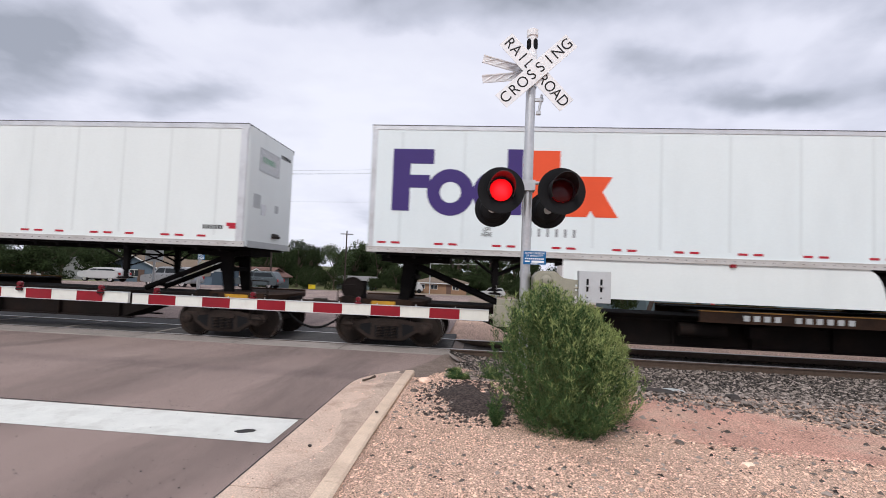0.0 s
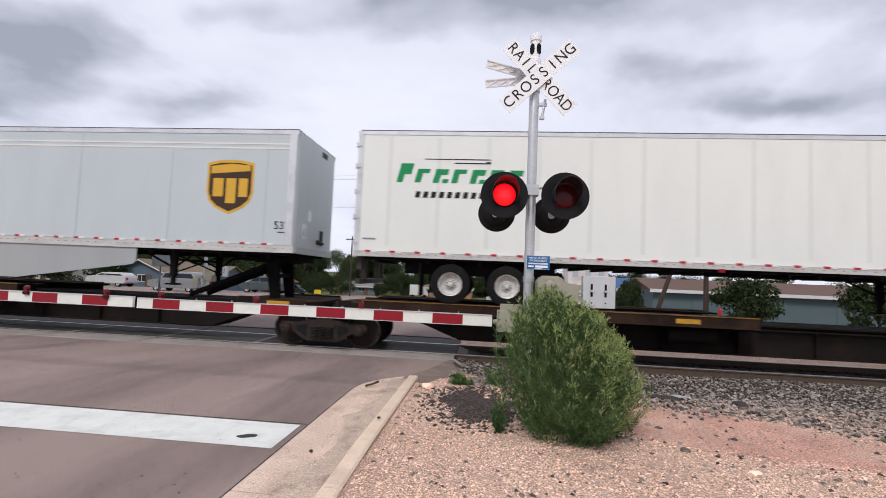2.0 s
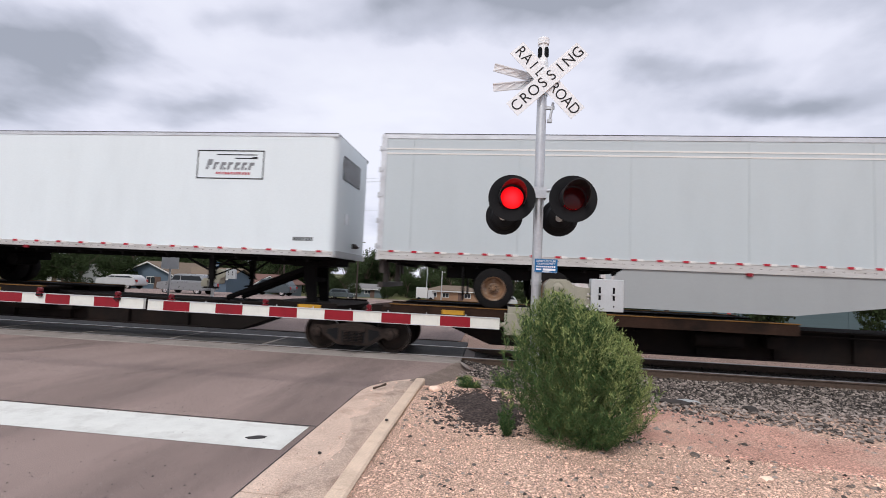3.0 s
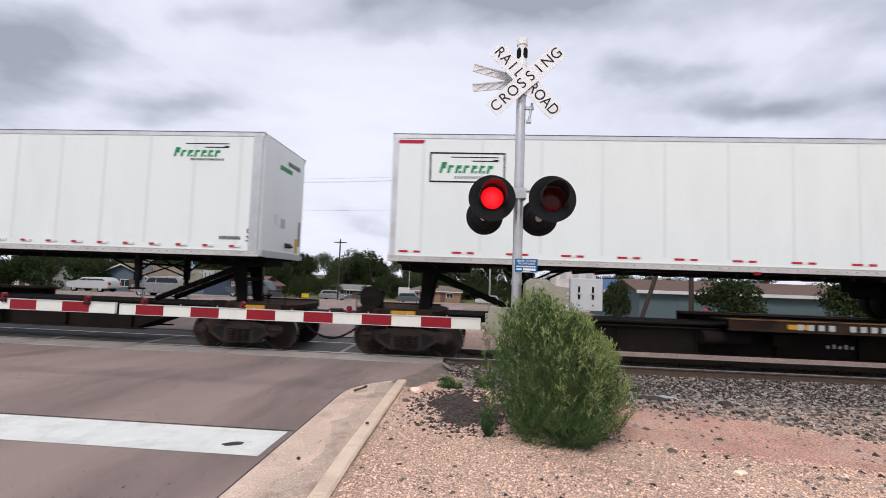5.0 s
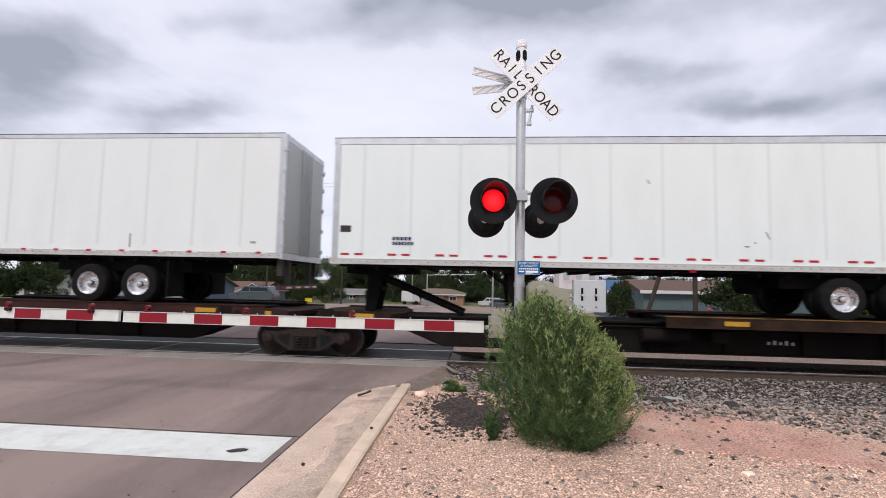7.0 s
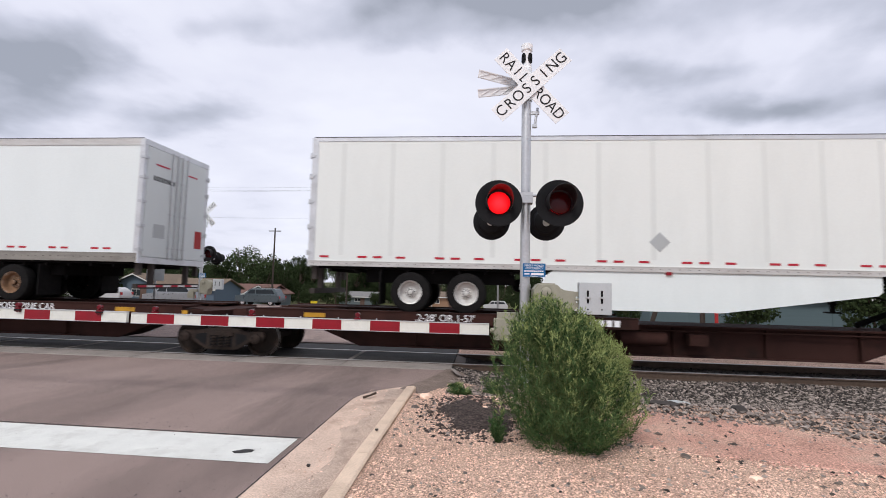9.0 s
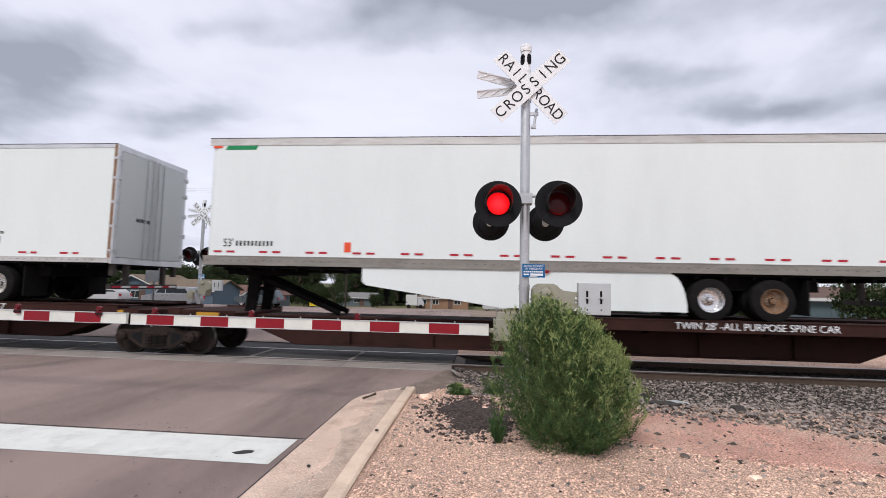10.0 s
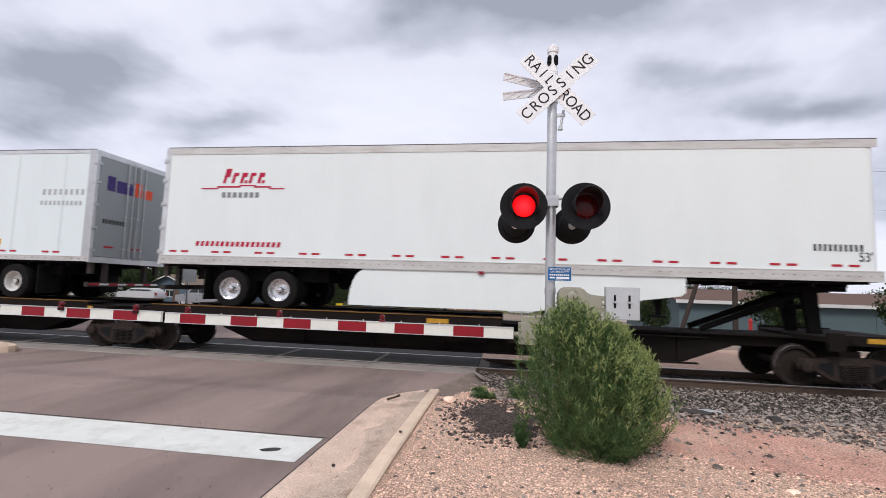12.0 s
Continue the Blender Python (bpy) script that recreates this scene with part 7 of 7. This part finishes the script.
def build_car(x, y, turn, paint, label, suv=True):
    V = root("car", pose(x, y, gz(x, y) + 0.03, 0, 0, turn), label, "car", "vehicles beyond the railway")
    L, w, h = (4.8, 1.86, 1.75) if suv else (4.6, 1.8, 1.45)
    bm = bmesh.new()
    side = [(-L / 2, 0.45), (-L / 2 + 0.05, 0.95), (-L / 2 + 0.9, 1.08), (L / 2 - 0.15, 1.1), (L / 2, 0.85), (L / 2 - 0.02, 0.42), (L / 2 - 0.5, 0.32), (-L / 2 + 0.5, 0.32)]
    prism(bm, side, 'y', -w / 2, w / 2)
    soften(bm, 0.06, 2)
    part("body", bm, paint, V)
    bm = bmesh.new()
    v = prism(bm, [(-L / 2 + 0.95, 1.06), (-L / 2 + 1.55, h - 0.04), (-L / 2 + 1.9, h), (L / 2 - 0.8, h), (L / 2 - 0.55, h - 0.06), (L / 2 - 0.2, 1.08)], 'y', -w / 2 + 0.1, w / 2 - 0.1)
    for q in v:
        if q.co.z > 1.2:
            q.co.y *= 0.86
    soften(bm, 0.05, 2)
    cab = part("cabin", bm, paint, V)
    for s in (-1, 1):
        y0 = s * (w / 2 - 0.155)
        bm = bmesh.new()
        prism(bm, [(-L / 2 + 1.25, 1.14), (-L / 2 + 1.65, h - 0.14), (-0.25, h - 0.14), (-0.25, 1.14)], 'y', *sorted((y0 - 0.03, y0 + 0.03)))
        part("side_window", bm, M["window"], cab)
        bm = bmesh.new()
        prism(bm, [(-0.15, 1.14), (-0.15, h - 0.14), (L / 2 - 0.85, h - 0.14), (L / 2 - 0.45, 1.14)], 'y', *sorted((y0 - 0.03, y0 + 0.03)))
        part("side_window", bm, M["window"], cab)
    bm = bmesh.new()
    prism(bm, [(-L / 2 + 0.98, 1.12), (-L / 2 + 1.50, h - 0.10), (-L / 2 + 1.52, h - 0.12), (-L / 2 + 1.0, 1.10)], 'y', -w / 2 + 0.22, w / 2 - 0.22)
    part("windscreen", bm, M["window"], cab)
    for sx in (-1, 1):
        for sy in (-1, 1):
            bm = bmesh.new()
            turned(bm, [(0.2, 0), (0.33, 0.01), (0.35, 0.05), (0.35, 0.2), (0.2, 0.21)], (sx * (L / 2 - 0.9), sy * w / 2 * 0.98, 0.33), (0, -sy, 0), 20)
            wh = part("wheel", bm, M["rubber"], V)
            bm = bmesh.new()
            turned(bm, [(0.22, -0.002), (0.2, 0.02), (0.02, 0.0)], (sx * (L / 2 - 0.9), sy * w / 2 * 0.99, 0.33), (0, -sy, 0), 16)
            part("rim", bm, M["rim_alu"], wh)
    for s in (-1, 1):
        bm = bmesh.new()
        box(bm, -L / 2 - 0.01, -L / 2 + 0.2, s * w / 2 * 0.62 - 0.2, s * w / 2 * 0.62 + 0.2, 0.75, 0.92)
        part("headlight", bm, M["sign_white"], V)
        bm = bmesh.new()
        box(bm, L / 2 - 0.12, L / 2 + 0.01, s * w / 2 * 0.8 - 0.12, s * w / 2 * 0.8 + 0.12, 0.72, 0.98)
        part("tail_light", bm, M["red_plain"], V)
    return V


build_car(-23.3, 46, 0, M["car_navy"], "dark blue-grey estate car waiting beyond the railway")
build_car(-27.2, 38, 0, M["car_silver"], "silver estate car waiting beyond the railway")
build_car(-39, 44, 0, M["car_white"], "white car parked beyond the railway", False)
build_car(2.4, 90, 0, M["car_white"], "white car parked beside the lot")


def tree_mesh(seedv, h, w, leafs, mat, trunk=True):
    rnd = random.Random(seedv)
    bm = bmesh.new()
    rod(bm, (0, 0, -0.3), (0.05 * w, 0, h * 0.45), 0.045 * h ** 0.8, 0.02 * h ** 0.8, n=8)
    limbs = []
    for k in range(7):
        a = rnd.uniform(0, 6.28)
        z = h * rnd.uniform(0.25, 0.5)
        e = Vector((math.cos(a) * w * rnd.uniform(0.2, 0.4), math.sin(a) * w * rnd.uniform(0.2, 0.4), h * rnd.uniform(0.5, 0.85)))
        rod(bm, (0.03 * w, 0, z), e, 0.018 * h ** 0.8, 0.006 * h, n=6)
        limbs.append(e)
    tr = mesh_of("trunk", bm, M["bark"])
    clumps = [(e, rnd.uniform(0.16, 0.28) * w) for e in limbs]
    for k in range(12):
        a, q = rnd.uniform(0, 6.28), math.sqrt(rnd.random())
        z = h * rnd.uniform(0.14, 0.92)
        lim = 0.5 * w * math.sqrt(max(0.05, 1 - ((z / h - 0.55) / 0.5) ** 2))
        clumps.append((Vector((math.cos(a) * q * lim, math.sin(a) * q * lim, z)), rnd.uniform(0.12, 0.24) * w))
    V, F = [], []
    for k in range(leafs):
        c, r = rnd.choice(clumps)
        d = Vector((rnd.gauss(0, 1), rnd.gauss(0, 1), rnd.gauss(0, 0.8))).normalized() * r * rnd.uniform(0.55, 1.08)
        p = c + d
        s = rnd.uniform(0.07, 0.17) * (h / 7) ** 0.5
        a = Vector((rnd.uniform(-1, 1), rnd.uniform(-1, 1), rnd.uniform(-1, 1))).normalized() * s
        b = a.cross(Vector((rnd.uniform(-1, 1), rnd.uniform(-1, 1), rnd.uniform(-1, 1)))).normalized() * s * 0.7
        i = len(V)
        V += [p - a, p - b, p + a, p + b]
        F.append((i, i + 1, i + 2, i + 3))
    me = bpy.data.meshes.new("crown")
    me.from_pydata([tuple(v) for v in V], [], F)
    me.materials.append(mat)
    me.update()
    return tr, me


TREES = [tree_mesh(11, 7.0, 6.0, 5000, M["tree_leaf"]), tree_mesh(12, 8.5, 6.5, 5500, M["tree_leaf2"]), tree_mesh(13, 6.0, 7.0, 5000, M["tree_leaf"]), tree_mesh(14, 9.5, 5.0, 5000, M["tree_leaf"]), tree_mesh(15, 3.2, 3.6, 5000, M["tree_leaf"])]


def plant_tree(x, y, k, s=1.0, label="leafy green tree beyond the railway", w=1.0):
    T = root("tree", pose(x, y, gz(x, y), 0, 0, (x * 37 + y * 11) % 360), label, "tree", "trees beyond the railway")
    tr, cr = TREES[k]
    share("trunk", tr, T, Matrix.Diagonal((s * w, s * w, s, 1)))
    share("crown", cr, T, Matrix.Translation((0, 0, -0.45 * s if k == 4 else -0.5 * s)) @ Matrix.Diagonal((s * w, s * w, s, 1)))


rnd = random.Random(21)
for i in range(120):
    x = -190 + i * 2.6 + rnd.uniform(-1.5, 1.5)
    y = rnd.uniform(112, 150)
    s = rnd.uniform(0.95, 1.5)
    if x > 12:
        s *= 0.8
    plant_tree(x, y, rnd.choice((0, 1, 2, 3)), s)
for i in range(16):
    plant_tree(-96 + i * 3.1, rnd.uniform(46, 54), 4, rnd.uniform(0.9, 1.3), "dark green shrub beside the road")
for i in range(58):
    plant_tree(-125 + i * 2.4 + rnd.uniform(-0.9, 0.9), rnd.uniform(104, 111), 4, rnd.uniform(0.8, 1.4), "dense dark shrub at the foot of the tree line")
for x, y, k, s in ((-52, 95, 1, 1.5), (-48, 97, 0, 1.5), (-40, 96, 3, 1.15), (-31.6, 110, 1, 1.35), (-29.5, 112, 3, 1.1), (-52, 74, 1, 1.0), (-60, 78, 0, 1.1), (-66, 66, 2, 1.0), (-33, 84, 2, 0.7), (-19, 100, 0, 0.8), (-14.5, 106, 1, 0.8), (-22.5, 96, 4, 0.9), (-30, 76, 4, 0.9), (1.5, 108, 3, 0.7), (-40, 88, 3, 0.9), (-46, 92, 1, 1.1), (-54, 90, 3, 1.0), (-62, 55, 4, 1.2), (-78, 58, 1, 0.9), (6, 70, 4, 1.0), (9.5, 60, 4, 1.0), (-70, 52, 1, 1.0), (-58, 48, 2, 0.9), (-66, 44, 0, 0.9), (-80, 48, 2, 1.1), (-50, 56, 4, 1.3), (-92, 56, 1, 1.2), (-35, 70, 2, 0.5), (-29, 88, 2, 0.8), (-21, 90, 4, 0.9), (-25, 108, 3, 1.2), (-17, 112, 1, 1.3), (-34, 104, 1, 1.2), (-6, 112, 3, 1.2), (-1, 114, 1, 1.1), (3.5, 100, 2, 0.7)):
    plant_tree(x, y, k, s)
for x, y, k, s in ((16.3, 30, 4, 0.95), (24.6, 31, 4, 1.0), (26.4, 31, 4, 0.9), (28.6, 32, 4, 1.05), (8.7, 29, 4, 0.8), (35, 33, 4, 1.0), (40, 34, 2, 0.6), (31, 32, 4, 0.9)):
    plant_tree(x, y, k, s * 1.25, "rounded green shrub beside the long building", 0.5 if x < 12 else 0.85)


def build_poles():
    # power pole with a raking brace, cross arm, insulators and wires
    px, py = 13.7, 30.0
    p = root("power_pole", pose(px, py, gz(px, py)), "weathered timber power pole with cross arms and a raking brace", "power pole")
    bm = bmesh.new()
    rod(bm, (0, 0, -0.5), (0, 0, 10.75), 0.16, 0.11, n=12)
    part("pole", bm, M["pole_wood"], p)
    bm = bmesh.new()
    rod(bm, (-3.5, -0.3, -0.3), (-0.1, 0, 9.9), 0.14, 0.12, n=10)
    part("brace_pole", bm, M["pole_wood"], p)
    for z, tw in ((10.35, 20), (9.95, -24)):
        bm = bmesh.new()
        box(bm, -1.2, 1.2, -0.06, 0.06, z - 0.06, z + 0.06, pose(0, 0, 0, 0, 0, tw))
        part("cross_arm", bm, M["pole_wood"], p)
        for q in (-1.1, -0.55, 0.55, 1.1):
            bm = bmesh.new()
            turned(bm, [(0.02, 0), (0.05, 0.04), (0.05, 0.1), (0.02, 0.16)], (q * math.cos(radians(tw)), q * math.sin(radians(tw)), z + 0.06), (0, 0, 1), 8)
            part("insulator", bm, M["galv"], p)
    def wire(pts, r, nm="power_line"):
        cu = bpy.data.curves.new(nm, 'CURVE')
        cu.dimensions, cu.bevel_depth, cu.bevel_resolution = '3D', r, 1
        s = cu.splines.new('POLY')
        s.points.add(len(pts) - 1)
        for q, v in zip(s.points, pts):
            q.co = (*v, 1)
        cu.materials.append(M["cable"])
        tagged(new(nm, cu), "thin black overhead power line", "cable", "power lines", "structure")
    for z, y, sag in ((10.3, 30.5, 0.9), (9.9, 29.6, 1.0), (7.6, 30.1, 0.8), (10.35, 31, 1.1)):
        for x0, x1 in ((px, px - 48), (px - 48, px - 96), (px, px + 48)):
            wire([(x0 + (x1 - x0) * u, y + (8 * u if x1 < x0 else -2 * u) + (8 if x0 < px else 0), z - 4 * sag * u * (1 - u)) for u in np.linspace(0, 1, 13)], 0.007)
    for x, y, h, r in ((-19.0, 62, 8.5, 0.12), (-29.8, 62, 11.0, 0.14), (-13.5, 92, 8.0, 0.09), (-62, 60, 8.5, 0.12)):
        p = root("utility_pole", pose(x, y, gz(x, y)), "plain timber utility pole beyond the railway", "pole", "utility poles")
        bm = bmesh.new()
        rod(bm, (0, 0, -0.4), (0, 0, h), r, r * 0.7, n=10)
        part("pole", bm, M["pole_wood"] if r > 0.1 else M["galv"], p)
        bm = bmesh.new()
        box(bm, -0.9, 0.9, -0.05, 0.05, h - 0.5, h - 0.38)
        part("cross_arm", bm, M["pole_wood"], p)
    # traffic signal mast beyond the lot
    p = root("traffic_signal", pose(-10.2, 90, gz(-10, 90)), "grey traffic signal mast with dark signal heads", "traffic signal")
    bm = bmesh.new()
    rod(bm, (0, 0, -0.3), (0, 0, 6.2), 0.12, 0.09, n=10)
    rod(bm, (0, 0, 6.0), (9.5, 0, 6.3), 0.05, 0.03, n=8)
    part("mast", bm, M["galv"], p)
    for q in (4.5, 7.5, 9.2):
        bm = bmesh.new()
        box(bm, q - 0.15, q + 0.15, -0.12, 0.12, 5.45, 6.25)
        part("signal_head", bm, M["hub"], p)


build_poles()


def build_far_block():
    x, y = 17.5, 84
    H = root("pale_building", pose(x, y, gz(x, y)), "pale two-storey building with a weathered pinkish wall", "building")
    bm = bmesh.new()
    box(bm, -3.4, 3.4, -3, 3, -0.4, 8.3)
    part("wall", bm, M["wall_weathered"], H)
    bm = bmesh.new()
    box(bm, -3.55, 3.55, -3.15, 3.15, 8.3, 8.55)
    part("parapet", bm, M["wall_white"], H)
    for q in (-2.2, 0.0, 2.2):
        bm = bmesh.new()
        box(bm, q - 0.5, q + 0.5, -3.04, -2.98, 5.6, 6.8)
        part("window", bm, M["placard"], H)
    x, y = 20.6, 60
    S = root("spanner_sign", pose(x, y, gz(x, y)), "grey spanner-shaped sign on a tall post", "sign")
    bm = bmesh.new()
    rod(bm, (0, 0, -0.3), (0, 0, 8.0), 0.045, n=10)
    part("post", bm, M["galv"], S)
    bm = bmesh.new()
    box(bm, -0.42, 0.42, -0.05, 0.05, 7.98, 8.1)
    for s in (-1, 1):
        turned(bm, [(0.09, -0.05), (0.2, -0.05), (0.2, 0.05), (0.09, 0.05)], (s * 0.55, 0, 8.04), (0, 1, 0), 14)
    part("spanner", bm, M["grey_ink"], S)


def build_signs():
    # regulatory sign beyond the track
    x, y = 0.52, 16.4
    S = root("road_sign", pose(x, y, gz(x, y), 0, 0, 4), "white rectangular road sign with black words on a post", "road sign")
    bm = bmesh.new()
    box(bm, -0.03, 0.03, 0.005, 0.045, -0.3, 3.3)
    part("post", bm, M["galv"], S)
    bm = bmesh.new()
    box(bm, -0.305, 0.305, -0.004, 0.004, 2.58, 3.34)
    pl = part("sign_plate", bm, M["sign_white"], S)
    bm = bmesh.new()
    for a, b, c, d in ((-0.29, 0.29, 2.595, 2.61), (-0.29, 0.29, 3.31, 3.325), (-0.29, -0.275, 2.61, 3.31), (0.275, 0.29, 2.61, 3.31)):
        box(bm, a, b, -0.007, -0.004, c, d)
    part("sign_border", bm, M["ink"], pl)
    for i, t in enumerate(("DO NOT", "STOP", "ON", "TRACKS")):
        words("lettering", t, 0.17, M["ink"], pl, Matrix.Translation((0, -0.006, 3.21 - i * 0.165)) @ FACE, squeeze=0.8)
    # a second one for the other side, seen from behind
    x, y = -11.5, 15.0
    S = root("road_sign", pose(x, y, gz(x, y), 0, 0, 8), "white rectangular road sign on a post by the far lane", "road sign")
    bm = bmesh.new()
    box(bm, -0.03, 0.03, 0.005, 0.045, -0.3, 2.6)
    part("post", bm, M["galv"], S)
    bm = bmesh.new()
    box(bm, -0.305, 0.305, -0.004, 0.004, 1.75, 2.5)
    part("sign_plate", bm, M["box_grey"], S)
    # yellow sign board and white box truck far off
    x, y = -28.6, 75
    S = root("sign_board", pose(x, y, gz(x, y)), "low yellow board standing on the verge", "sign")
    bm = bmesh.new()
    box(bm, -0.6, 0.6, -0.05, 0.05, 0.3, 1.0)
    part("board", bm, M["yellow_plain"], S)
    for q in (-0.5, 0.5):
        bm = bmesh.new()
        box(bm, q - 0.05, q + 0.05, -0.04, 0.06, -0.2, 0.95)
        part("post", bm, M["pole_wood"], S)
    x, y = -14.6, 92
    S = root("delivery_truck", pose(x, y, gz(x, y), 0, 0, 10), "small white box truck parked far off", "truck")
    bm = bmesh.new()
    box(bm, -1.0, 1.3, -1, 1, 0.6, 2.7)
    soften(bm, 0.05, 1)
    part("cargo_box", bm, M["wall_white"], S)
    bm = bmesh.new()
    prism(bm, [(1.35, 0.5), (2.7, 0.5), (2.7, 1.2), (2.2, 2.0), (1.35, 2.0)], 'y', -0.9, 0.9)
    soften(bm, 0.05, 1)
    part("cab", bm, M["car_white"], S)
    for q in (-0.4, 2.0):
        bm = bmesh.new()
        rod(bm, (q, -1.0, 0.4), (q, 1.0, 0.4), 0.4, n=16)
        part("wheel", bm, M["rubber"], S)
    # red hydrant-like marker on the verge by the pole
    x, y = 12.6, 26.0
    S = root("marker_post", pose(x, y, gz(x, y)), "short red marker post on the verge", "post")
    bm = bmesh.new()
    rod(bm, (0, 0, -0.1), (0, 0, 1.15), 0.09, n=12)
    rod(bm, (0, 0, 1.15), (0, 0, 1.3), 0.12, 0.03, n=12)
    part("post", bm, M["red_plain"], S)


build_far_block()
build_signs()
PASSING = [(build_car(-51.6, 81.3, 180, M["car_navy"], "dark car driving along the far street"), -7.6, 5.5, 8.0),
           (build_car(-70.8, 81.3, 180, M["car_silver"], "silver car driving along the far street"), -7.8, 7.0, 9.0)]


# ---- motion of the train and the flashing lamps ----
def motions():
    times = [0, 1, 2, 3, 4, 5, 6, 7, 8, 9, 10, 11, 12]
    for thing, at in MOVERS:
        walk(thing, [(t, pose(at.x + run(t), at.y, at.z)) for t in times])
    frames = [f / 30 for f in range(0, 361)]
    for w, q in WHEELSETS:
        walk(w, [(t, pose(q, 0, 0.422, 0, math.degrees(run(t) / 0.4225) % 360, 0)) for t in frames])
    for car, x0, t0, v in PASSING:
        walk(car, [(t, pose(x0 + v * (t - t0), 81.3, gz(x0 + v * (t - t0), 81.3) + 0.03, 0, 0, 180)) for t in times])
    for lens, phase in LENSES:
        rows = [(0.0, 0 if phase == 0 else 180)]
        turn = 0 if phase == 0 else 180
        for k in range(1, 26):
            t = 0.3675 + (k - 1) * 0.4925
            if t > 11.9:
                break
            for j, d in enumerate((-0.034, 0.0, 0.034, 0.067)):
                rows.append((t + d, turn + 60 * j))
            turn += 180
        rows.append((12.0, turn))
        walk(lens, [(t, pose(0, 0, 0, 0, 0, a)) for t, a in rows])


motions()
